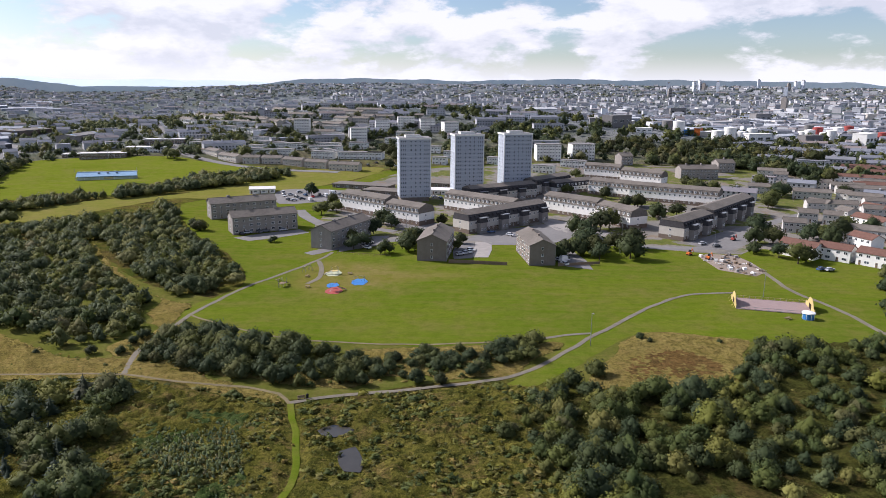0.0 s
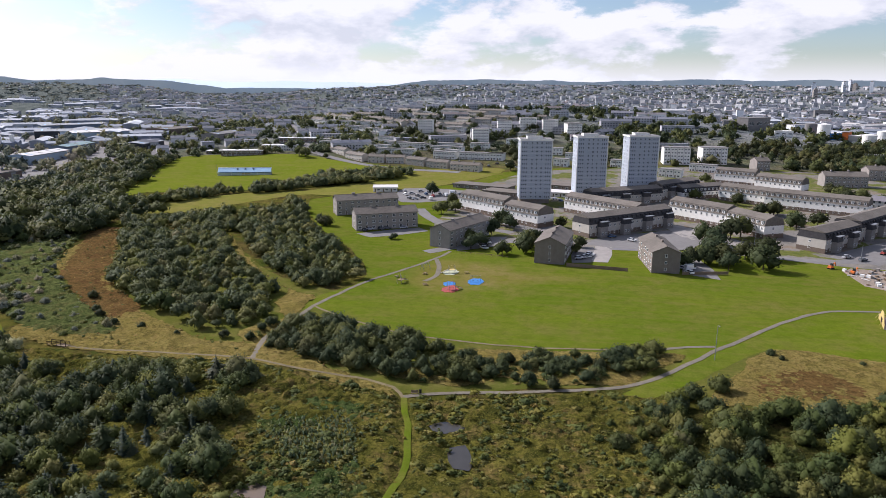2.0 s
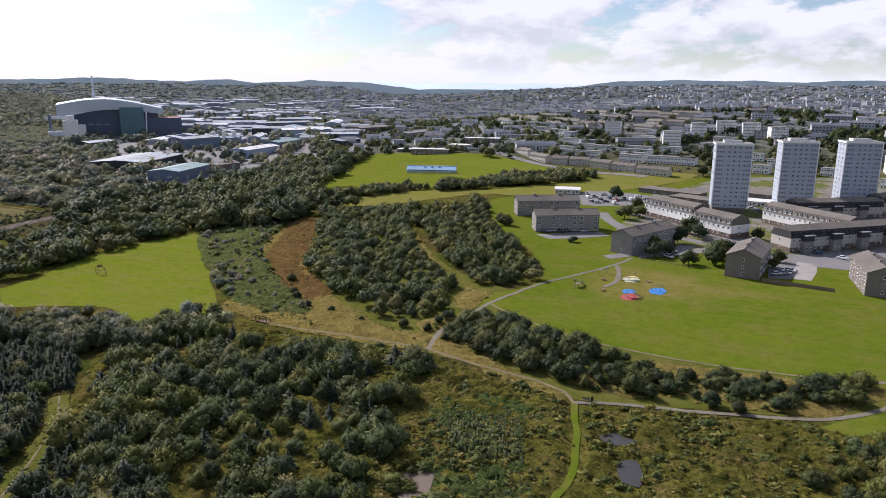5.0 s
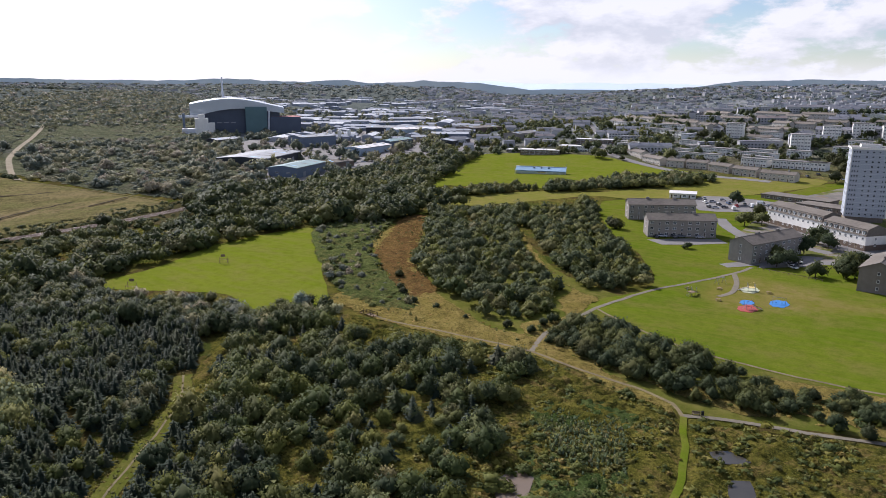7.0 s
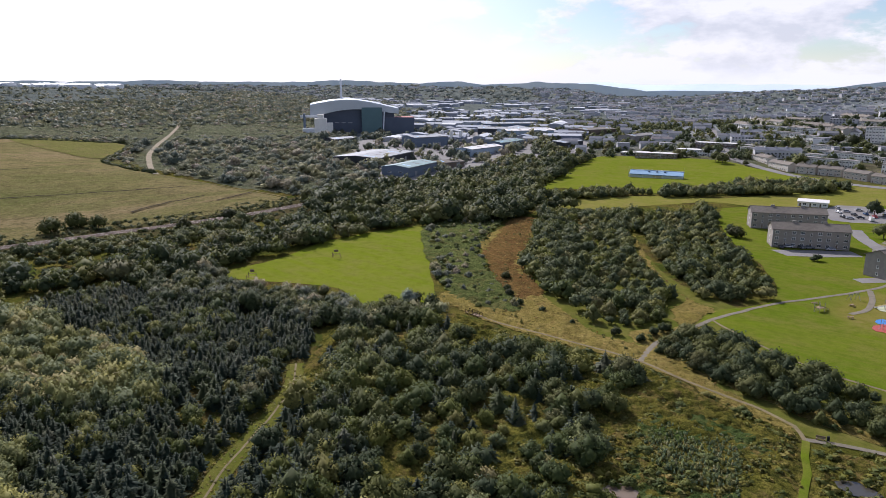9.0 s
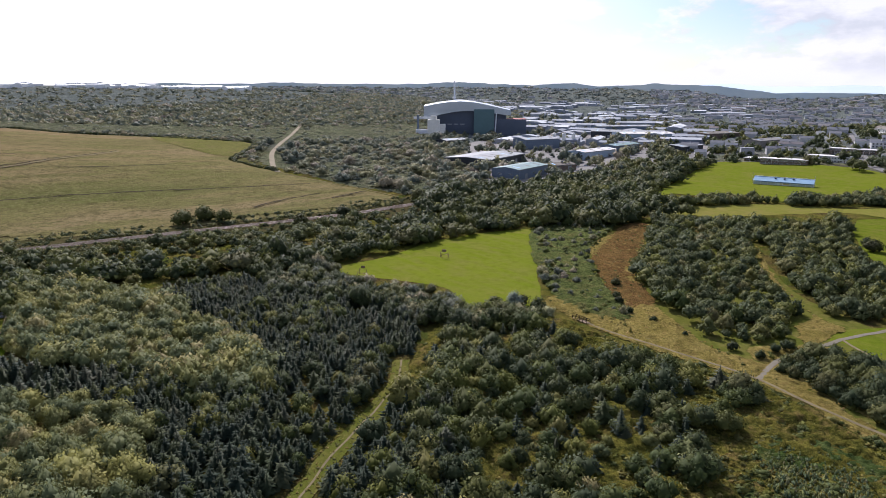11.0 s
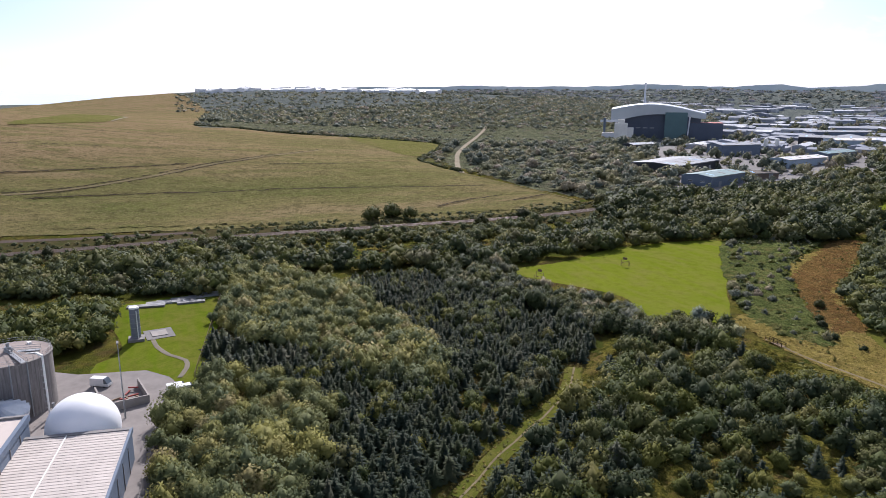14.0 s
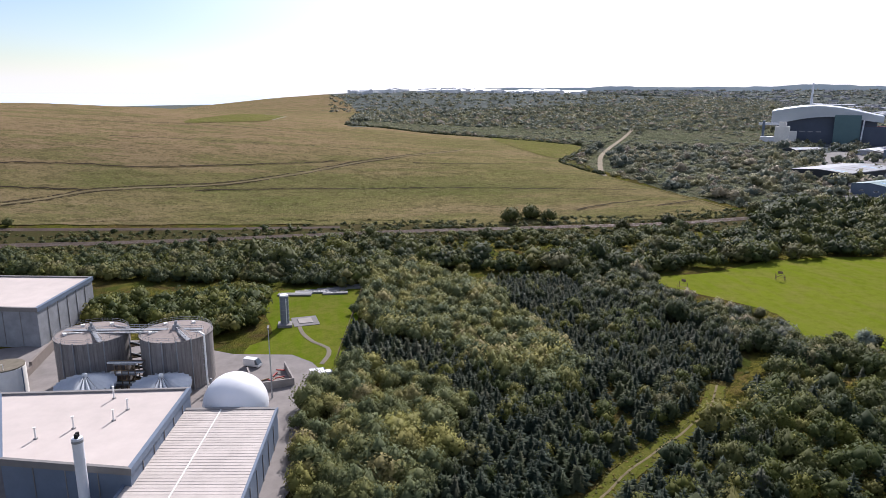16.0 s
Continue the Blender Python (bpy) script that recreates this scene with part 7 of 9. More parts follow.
def climbing_frame(x, y, rz, mat):
    t = thing("climbing_frame", x, y, rz, "steel climbing frame with platform and slide", "play equipment", "play equipment")
    for a, b in ((-1.2, -1), (1.2, -1), (1.2, 1), (-1.2, 1)):
        part("post", Geo().tube(a, b, 0, 3.2, 0.07, n=8), GALV, t)
    part("platform", Geo().box(-1.25, -1.05, 1.4, 1.25, 1.05, 1.52), mat, t)
    part("crossbar", Geo().bar((-1.2, -1, 3.1), (1.2, 1, 3.1), 0.08), mat, t)
    part("slide", Geo().prism([(1.2, -0.4, 1.45), (4.2, -0.4, 0.25), (4.2, 0.4, 0.25), (1.2, 0.4, 1.45)], [(1.2, -0.4, 1.6), (4.2, -0.4, 0.4), (4.2, 0.4, 0.4), (1.2, 0.4, 1.6)]), GALV, t)
    for s in (-0.42, 0.42):
        part("slide_edge", Geo().bar((1.2, s, 1.75), (4.2, s, 0.55), 0.08), mat, t)
    for k in range(5):
        part("rung", Geo().bar((-1.3 - 0.18 * k, -0.5, 1.4 - 0.28 * k), (-1.3 - 0.18 * k, 0.5, 1.4 - 0.28 * k), 0.05), GALV, t)


def swings(x, y, rz):
    t = thing("swing_set", x, y, rz, "steel swing set with two seats", "play equipment", "play equipment")
    for u in (-2, 2):
        for s in (-1, 1):
            part("leg", Geo().bar((u, s * 1.1, 0), (u, 0, 2.4), 0.09), GALV, t)
    part("crossbar", Geo().bar((-2.1, 0, 2.4), (2.1, 0, 2.4), 0.1), GALV, t)
    for u in (-0.9, 0.9):
        seat = part("seat", Geo().box(u - 0.25, -0.1, 0.5, u + 0.25, 0.1, 0.56), BLACK, t)
        part("chain", Geo().bar((u - 0.22, 0, 0.56), (u - 0.22, 0, 2.4), 0.03), GALV, seat)
        part("chain", Geo().bar((u + 0.22, 0, 0.56), (u + 0.22, 0, 2.4), 0.03), GALV, seat)


def picnic_table(x, y, rz, label="weathered timber picnic table on grass"):
    t = thing("picnic_table", x, y, rz, label, "picnic table", "picnic tables")
    part("tabletop", Geo().box(-0.9, -0.37, 0.72, 0.9, 0.37, 0.78), TIMBER, t)
    for s in (-0.72, 0.72):
        part("seat", Geo().box(-0.9, s - 0.14, 0.43, 0.9, s + 0.14, 0.48), TIMBER, t)
    for u in (-0.6, 0.6):
        part("leg", Geo().bar((u, -0.8, 0), (u, 0.25, 0.72), 0.09), TIMBER, t)
        part("leg", Geo().bar((u, 0.8, 0), (u, -0.25, 0.72), 0.09), TIMBER, t)


climbing_frame(-38.2, 238, 30, RED)
climbing_frame(-58.4, 244, 70, TIMBER)
climbing_frame(-42, 262, 200, YELLOW)
swings(-31, 250.5, 10)
swings(-53.5, 266, 60)
for px, py, a in ((-49, 243, 20), (-52, 258, 80), (-36, 262, 10), (111.6, 211, 30), (-62, 252, 50)):
    picnic_table(px, py, a)


def football_goal(x, y, rz):
    t = thing("football_goal", x, y, rz, "old timber-coloured metal football goal with basketball board", "goal", "goals of the small field")
    for s in (-1.6, 1.6):
        part("post", Geo().tube(s, 0, 0, 2.6, 0.09, n=8), TIMBER, t)
        part("back_post", Geo().tube(s, 1.5, 0, 1.6, 0.07, n=8), TIMBER, t)
        part("side_rail", Geo().bar((s, 0, 1.2), (s, 1.5, 1.0), 0.08), TIMBER, t)
    part("crossbar", Geo().bar((-1.6, 0, 2.0), (1.6, 0, 2.0), 0.12), TIMBER, t)
    part("back_rail", Geo().bar((-1.6, 1.5, 1.0), (1.6, 1.5, 1.0), 0.1), TIMBER, t)
    part("backboard", Geo().box(-0.9, -0.06, 2.6, 0.9, 0.04, 3.6), TIMBER, t)


football_goal(-229, 178, 40)
football_goal(-226, 135.5, 210)


def fence(p, q, h, mat, label, gap=2.4, solid=True):
    length = math.dist(p, q)
    t = thing("fence", p[0], p[1], heading(p, q), label, "fence")
    n = max(2, int(length / gap))
    for k in range(n + 1):
        part("post", Geo().box(length * k / n - 0.06, -0.06, -0.3, length * k / n + 0.06, 0.06, h + 0.1), mat, t)
    for k in range(n):
        part("panel" if solid else "rail", Geo().box(length * k / n + 0.06, -0.03, 0.05 if solid else h - 0.15, length * (k + 1) / n - 0.06, 0.03, h), mat, t)


fence((3, 279.5), (27, 275.5), 1.5, TIMBER, "weathered timber fence behind the flats")
fence((-46, 296), (-22, 290), 1.1, TIMBER, "low timber fence along the lawn", solid=False)
fence((48, 275), (66, 279), 1.3, TIMBER, "low timber fence beside the car park")


def builders_yard():
    """Heaps, pallets, cabins and boards on bare earth."""
    r = random.Random(21)
    rim = BUILDERS_YARD
    cx, cy = sum(p[0] for p in rim) / len(rim), sum(p[1] for p in rim) / len(rim)
    spots = [(x, y) for x, y in [(cx + r.uniform(-14, 14), cy + r.uniform(-20, 20)) for _ in range(260)] if inside(rim, [(x, y)])[0]][:46]
    for k, (x, y) in enumerate(spots):
        if k % 3 == 0:
            t = thing("pallet_stack", x, y, r.uniform(0, 180), "stack of timber pallets in the builders yard", "pallets", "builders yard")
            for j in range(r.randint(2, 6)):
                part("pallet", Geo().box(-0.6, -0.5, 0.12 + 0.16 * j, 0.6, 0.5, 0.24 + 0.16 * j), TIMBER, t)
        elif k % 3 == 1:
            t = thing("block_stack", x, y, r.uniform(0, 180), "wrapped stack of pale building blocks", "building blocks", "builders yard")
            part("blocks", Geo().box(-0.7, -0.6, 0.15, 0.7, 0.6, 1.2), r.choice((FRAME, CONCRETE, HARL)), t)
            part("pallet", Geo().box(-0.75, -0.65, 0.02, 0.75, 0.65, 0.15), TIMBER, t)
        else:
            t = thing("board_pile", x, y, r.uniform(0, 180), "pile of boards and pipes on bare earth", "building materials", "builders yard")
            for j in range(5):
                part("board", Geo().bar((-1.6, 0.25 * j - 0.5, 0.2 + 0.05 * j), (1.6, 0.25 * j - 0.4, 0.2 + 0.05 * j), 0.16), r.choice((TIMBER, GALV, FRAME)), t)
    for x, y, mat, words in ((cx - 6, cy + 8, ORANGE, "small orange excavator parked on earth"), (cx - 12, cy + 15, ORANGE, "orange dumper at the yard edge"), (cx + 20, cy + 45, RED, "red skip loader on the street")):
        t = thing("digger", x, y, 40, words, "construction vehicle", "diggers")
        part("tracks", Geo().box(-1.2, -0.9, 0, 1.2, -0.4, 0.6).box(-1.2, 0.4, 0, 1.2, 0.9, 0.6), BLACK, t)
        part("body", Geo().box(-1.2, -0.8, 0.6, 0.9, 0.8, 1.5, 0, None, 0.1), mat, t)
        part("cab", Geo().box(-0.3, -0.6, 1.5, 0.7, 0.3, 2.5, 0, None, 0.08), PANE, t)
        part("boom", Geo().bar((0.8, 0, 1.3), (2.6, 0, 2.6), 0.3).bar((2.6, 0, 2.6), (3.4, 0, 0.9), 0.24), mat, t)


builders_yard()


# ---- vehicles ----
def car(paint, van=False):
    """A parked car: body, glazed cabin and four wheels; it looks along x."""
    t = new("car")
    g = Geo()
    if van:
        g.box(-2.4, -0.95, 0.35, 2.4, 0.95, 1.0).box(-2.4, -0.95, 1.0, 1.3, 0.95, 2.3, 0, None, 0.08)
        g.prism([(1.3, -0.93, 1.0), (2.3, -0.93, 1.0), (2.3, 0.93, 1.0), (1.3, 0.93, 1.0)], [(1.2, -0.85, 2.2), (1.6, -0.85, 2.2), (1.6, 0.85, 2.2), (1.2, 0.85, 2.2)], 1)
    else:
        g.box(-2.1, -0.85, 0.3, 2.1, 0.85, 0.62).box(-2.12, -0.86, 0.62, 2.12, 0.86, 0.9, 0, None, 0.06)
    part("body", g, [paint, PANE], t)
    if not van:
        part("cabin", Geo().prism([(-1.8, -0.78, 0.89), (1.1, -0.78, 0.89), (1.1, 0.78, 0.89), (-1.8, 0.78, 0.89)], [(-1.3, -0.6, 1.42), (0.45, -0.6, 1.42), (0.45, 0.6, 1.42), (-1.3, 0.6, 1.42)], 0), PANE, t)
        part("car_roof", Geo().box(-1.32, -0.62, 1.42, 0.47, 0.62, 1.48, 0, None, 0.05), paint, t)
    wheel = Geo()
    a = [2 * math.pi * i / 10 for i in range(10)]
    wheel.prism([(0.31 * math.cos(u), -0.1, 0.31 * math.sin(u)) for u in a], [(0.31 * math.cos(u), 0.1, 0.31 * math.sin(u)) for u in a])
    wm = wheel.mesh("wheel", BLACK)
    for x in (-1.3, 1.3):
        for y in (-0.8, 0.8):
            part("wheel", wm, None, t, at=pose(x, y, 0.31))
    return t


PAINTS = [plain("car_" + n, c, 0.25, 0.2, 0.04, spec=0.6) for n, c in (("white", (0.75, 0.75, 0.75)), ("silver", (0.42, 0.43, 0.45)), ("black", (0.02, 0.02, 0.023)), ("blue", (0.04, 0.09, 0.2)), ("red", (0.4, 0.03, 0.03)), ("grey", (0.12, 0.125, 0.135)))]
CAR_WORDS = ("white hatchback parked on asphalt", "silver hatchback parked on asphalt", "black car parked on asphalt", "dark blue car parked on asphalt", "red car parked on asphalt", "dark grey car parked on asphalt")
FIRST_CARS = []
for paint, words in zip(PAINTS, CAR_WORDS):
    FIRST_CARS.append(tagged(car(paint), words, "car", "parked cars"))
FIRST_CARS.append(tagged(car(PAINTS[0], True), "white delivery van parked at the kerb", "van", "parked cars"))
spots = CAR_SPOTS_A + CAR_SPOTS_B + CAR_SPOTS_C + CAR_SPOTS_D
r_car = random.Random(5)
for k, (x, y) in enumerate(spots):
    i = k % 7 if k < 7 else r_car.choice((0, 0, 0, 1, 1, 1, 2, 2, 3, 5, 5, 5, 6))
    a = r_car.choice((25, 115, 28, 118, -40)) + r_car.uniform(-5, 5)
    m = pose(x, y, float(height(x, y)) + (0.3 if -130 < x < -60 and y > 425 or abs(y - 300) < 50 else 0.2), 0, 0, a)
    if k < 7:
        FIRST_CARS[i].matrix_world = m
    else:
        copy_thing(FIRST_CARS[i], m)


# ---- trees that stand alone ----
TREE_KINDS = []
for i in range(5):
    r = np.random.default_rng(200 + i)
    v, f, nv = crown(r, 10, 56, 0.055, 0.5, 0.84, 0.14)
    TREE_KINDS.append((v, f))
    me = mesh_np("crown", v, f, LEAF_TREE if i % 2 else LEAF_DARK, np.full(len(v), 0.15 * i), nv)
    g = Geo().tube(0, 0, -0.06, 0.3, 0.03, 0.022, 8)
    for a in range(4):
        u = a * 1.6 + i
        g.bar((0, 0, 0.2), (0.2 * math.cos(u), 0.2 * math.sin(u), 0.45), 0.016)
    TREE_KINDS[i] = (me, g.mesh("trunk", BARK))
TREE_WORDS = ("green broadleaf tree with a rounded crown", "dark green broadleaf tree with a dense crown", "spreading green tree with an uneven crown", "dark green leafy tree on grass", "young green tree with a full crown")
r_tree = random.Random(9)


def tree(x, y, h, low=False, group="estate trees"):
    i = r_tree.randrange(5)
    s = h * r_tree.uniform(0.92, 1.08)
    t = new("shrub" if low else "tree")
    t.matrix_world = pose(x, y, float(height(x, y)) + (-0.14 * s if low else 0), 0, 0, r_tree.uniform(0, 360)) @ Matrix.Diagonal((s * r_tree.uniform(0.95, 1.2), s * r_tree.uniform(0.95, 1.2), s, 1))
    tagged(t, "low dense green shrub on rough ground" if low else TREE_WORDS[i], "shrub" if low else "tree", group)
    part("trunk", TREE_KINDS[i][1], None, t)
    part("crown", TREE_KINDS[i][0], None, t)


for x, y, h in ESTATE_TREES + STREET_TREES + MORE_TREES:
    tree(x, y, h * 0.98, group="estate trees")
for x, y, h in SLOPE_TREES:
    tree(x, y, h, group="hillside trees")
for x, y, h in FIELD_BUSHES + PATH_BUSHES:
    tree(x, y, h * 1.15, True, "bushes on rough ground")
for x, y, h in RAIL_BUSHES:
    tree(x, y, h * 1.1, True, "bushes along the railway")


def footbridge(x, y, rz):
    t = thing("footbridge", x, y, rz, "small dark timber footbridge on the path", "footbridge")
    part("deck", Geo().box(-3.2, -0.8, 0.15, 3.2, 0.8, 0.32), TIMBER, t)
    for s in (-0.8, 0.8):
        part("handrail", Geo().bar((-3.2, s, 1.2), (3.2, s, 1.2), 0.12), RUT, t)
        part("mid_rail", Geo().bar((-3.2, s, 0.75), (3.2, s, 0.75), 0.08), RUT, t)
        for k in range(5):
            part("post", Geo().box(-3.2 + 1.6 * k - 0.06, s - 0.06, 0, -3.2 + 1.6 * k + 0.06, s + 0.06, 1.25), RUT, t)


footbridge(-138.5, 162.6, -6)


def bench(x, y, rz):
    t = thing("bench", x, y, rz, "dark timber bench beside the path junction", "bench")
    part("seat", Geo().box(-0.9, -0.25, 0.42, 0.9, 0.25, 0.5), TIMBER, t)
    part("backrest", Geo().box(-0.9, 0.22, 0.55, 0.9, 0.3, 0.95), TIMBER, t)
    for s in (-0.75, 0.75):
        part("leg", Geo().box(s - 0.06, -0.22, 0, s + 0.06, 0.28, 0.42), RUT, t)


bench(-32.6, 149.6, 20)
bin_ = thing("litter_bin", -31.4, 150.4, 0, "black litter bin beside the path", "litter bin")
part("drum", Geo().tube(0, 0, 0, 0.95, 0.3, n=14), BLACK, bin_)
part("lid", Geo().tube(0, 0, 0.95, 1.1, 0.33, 0.2, 14), BLACK, bin_)

# ---- the town beyond, the harbour and the industrial estate ----


def island_mat(name, *cols):
    m = Mat(name, 0.85)
    stops = [((i + 0.5) / len(cols), c) for i, c in enumerate(cols)]
    m.colour(m.mix(0.25, m.ramp(m.island(), *stops), m.ramp(m.noise(0.4, 4), (0.3, cols[0]), (0.7, cols[-1]))))
    return m.m


# Granite and slate greys, paled and blued further to hold haze in the colour.
TOWN_WALL = island_mat("town_walls", (0.3, 0.3, 0.32), (0.62, 0.62, 0.63), (0.36, 0.35, 0.355), (0.76, 0.76, 0.77), (0.35, 0.35, 0.37))
TOWN_ROOF = island_mat("town_roofs", (0.15, 0.158, 0.185), (0.2, 0.195, 0.2), (0.145, 0.155, 0.19), (0.23, 0.175, 0.15), (0.19, 0.2, 0.23))
SHED_MAT = island_mat("far_sheds", (0.2, 0.22, 0.26), (0.56, 0.58, 0.61), (0.12, 0.15, 0.21), (0.28, 0.3, 0.34), (0.14, 0.155, 0.19), (0.34, 0.36, 0.4))


OFFICE = island_mat("office_walls", (0.55, 0.56, 0.58), (0.28, 0.3, 0.34), (0.62, 0.62, 0.62), (0.2, 0.22, 0.26), (0.42, 0.4, 0.38))


def polar(az, d):
    return -math.sin(radians(az)) * d, math.cos(radians(az)) * d


def clear_of(x, y, gap=16.0):
    return all(math.dist((x, y), ((r[0] + r[2]) / 2, (r[1] + r[3]) / 2)) > gap for r in BUILT_ROWS)


BUILT_ROWS = BROWN_ROWS + WHITE_ROWS + UPPER_ROWS + CUBES + RED_ROWS + PALE_ROWS + GREY_ROWS


def town(name, az, dist, spacing, label, seed, run=(18, 44), tall=(5, 8), flat=0.25, keep=0.7, panes=False, skew=14, deep=(7, 9)):
    """Far terraces in streets that follow the slope, each with walls and a ridged or flat roof."""
    r = random.Random(seed)
    gw, gr, gp = Geo(), Geo(), Geo()
    d = dist[0]
    while d < dist[1]:
        a = az[0] + r.uniform(0, 1)
        tilt = r.uniform(-skew, skew)
        while a < az[1]:
            lx, ly, h = r.uniform(*run), r.uniform(*deep), r.uniform(*tall)
            dd = d + r.uniform(-0.25, 0.25) * spacing + 14 * math.sin(radians(a * 9 + seed * 40 + d))
            x, y = polar(a, dd)
            a += math.degrees((lx + r.choice((3, 6, 14, 30))) / d)
            if r.random() > keep or not clear_of(x, y):
                continue
            turn = radians(a + tilt + r.uniform(-4, 4) + (70 if r.random() < 0.12 else 0))
            c, s = math.cos(turn), math.sin(turn)
            z = float(height(x, y))

            def at(u, v, w):
                return (x + u * c - v * s, y + u * s + v * c, z + w)

            def ring(o, u, w):
                return [at(-lx / 2 - o, -ly / 2 - u, w), at(lx / 2 + o, -ly / 2 - u, w), at(lx / 2 + o, ly / 2 + u, w), at(-lx / 2 - o, ly / 2 + u, w)]

            gw.prism(ring(0, 0, -3), ring(0, 0, h))
            if r.random() < flat:
                gr.prism(ring(0.3, 0.3, h + 0.01), ring(0.3, 0.3, h + 0.4))
            else:
                k = ly * 0.3
                gr.prism(ring(0.3, 0.4, h), ring(0.3, 0.05 - ly / 2, h + k))
                for j in range(1, int(lx / 9)):
                    u = -lx / 2 + j * 9
                    gw.prism([at(u - 0.5, -0.7, h), at(u + 0.5, -0.7, h), at(u + 0.5, 0.7, h), at(u - 0.5, 0.7, h)], [at(u - 0.5, -0.7, h + k + 1.2), at(u + 0.5, -0.7, h + k + 1.2), at(u + 0.5, 0.7, h + k + 1.2), at(u - 0.5, 0.7, h + k + 1.2)])
            if panes:
                for w in ((1.0, 3.7) if h < 7.5 else (1.0, 3.8, 6.4)):
                    for j in range(int(lx / 3.2)):
                        u = -lx / 2 + 1.6 + j * 3.2
                        gp.prism([at(u - 0.7, -ly / 2 - 0.06, w), at(u + 0.7, -ly / 2 - 0.06, w), at(u + 0.7, -ly / 2 + 0.1, w), at(u - 0.7, -ly / 2 + 0.1, w)], [at(u - 0.7, -ly / 2 - 0.06, w + 1.3), at(u + 0.7, -ly / 2 - 0.06, w + 1.3), at(u + 0.7, -ly / 2 + 0.1, w + 1.3), at(u - 0.7, -ly / 2 + 0.1, w + 1.3)])
        d += spacing * r.uniform(0.8, 1.25)
    ob = tagged(new(name), label, "houses", kind="stuff")
    part("walls", gw, TOWN_WALL, ob)
    part("roofs", gr, TOWN_ROOF, ob)
    if panes:
        part("windows", gp, PANE, ob)


town("hill_houses", (-9, 20), (690, 1080), 30, "close-set pale terraced houses over the hilltop", 1, (16, 40), (5, 7.5), 0.35, 0.62, True)
town("town_houses", (-36, 4), (1080, 1750), 30, "crowded grey and buff town tenements beyond the hill", 2, (8, 24), (6, 12), 0.2, 0.66, skew=40)
town("town_houses", (-36, 9), (1750, 3000), 46, "distant grey and white city buildings", 3, (8, 24), (6, 14), 0.35, 0.5, skew=45)
town("town_houses", (-36, 36), (3000, 4500), 80, "far pale city buildings on the slopes", 4, (12, 36), (6, 12), 0.4, 0.45, skew=45)
town("suburb_houses", (19, 34), (740, 1500), 48, "grey suburban houses among trees", 5, (10, 22), (5, 7), 0.2, 0.4)
town("suburb_houses", (9, 36), (1500, 3000), 62, "distant suburban houses among trees", 6, (10, 30), (5, 8), 0.3, 0.5)
town("estate_houses", (-36, -22), (500, 1000), 34, "white houses with brown roofs near the harbour", 7, (14, 34), (5, 6.5), 0.15, 0.55, True)
town("hill_houses", (40, 66), (2400, 4300), 150, "scattered far houses on the wooded slopes", 8, (14, 40), (5, 8), 0.5, 0.25)


def far_sheds(name, az, dist, count, label, seed, mat=SHED_MAT, tall=(4, 8)):
    r = random.Random(seed)
    g = Geo()
    for _ in range(count):
        a, d = r.uniform(*az), r.uniform(*dist)
        x, y = polar(a, d)
        z = float(height(x, y))
        lx, ly, h = r.uniform(16, 64), r.uniform(12, 28), r.uniform(*tall)
        t = radians(r.choice((28, 118, 30, 120)) + r.uniform(-4, 4))
        c, s = math.cos(t), math.sin(t)

        def at(u, v, w):
            return (x + u * c - v * s, y + u * s + v * c, z + w)

        g.prism([at(0, 0, -3), at(lx, 0, -3), at(lx, ly, -3), at(0, ly, -3)], [at(0, 0, h), at(lx, 0, h), at(lx, ly, h), at(0, ly, h)])
        g.prism([at(-0.4, -0.4, h + 0.02), at(lx + 0.4, -0.4, h + 0.02), at(lx + 0.4, ly + 0.4, h + 0.02), at(-0.4, ly + 0.4, h + 0.02)], [at(-0.4, ly / 2 - 0.2, h + 2), at(lx + 0.4, ly / 2 - 0.2, h + 2), at(lx + 0.4, ly / 2 + 0.2, h + 2), at(-0.4, ly / 2 + 0.2, h + 2)])
    tagged(link_mesh(name, g.v, g.f, mat), label, "industrial buildings", kind="stuff")


RIDGE_WHITE = plain("glossy_white_roof", (0.75, 0.76, 0.78), 0.35, vary=0.1, scale=0.1, spec=0.6)
far_sheds("industrial_sheds", (33, 47), (820, 1900), 105, "crowded pale and blue-grey industrial sheds", 11)
far_sheds("industrial_sheds", (27, 52), (1700, 2800), 80, "distant pale warehouses in the valley", 12)
far_sheds("harbour_sheds", (-36, -12), (1000, 2000), 110, "pale harbour warehouses", 13)
far_sheds("city_offices", (-36, -6), (1100, 2600), 60, "white and grey office blocks in the city", 15, OFFICE, (6, 14))
far_sheds("ridge_sheds", (68, 87), (1780, 1960), 60, "white sheds along the hill skyline", 14, RIDGE_WHITE, (4, 8))

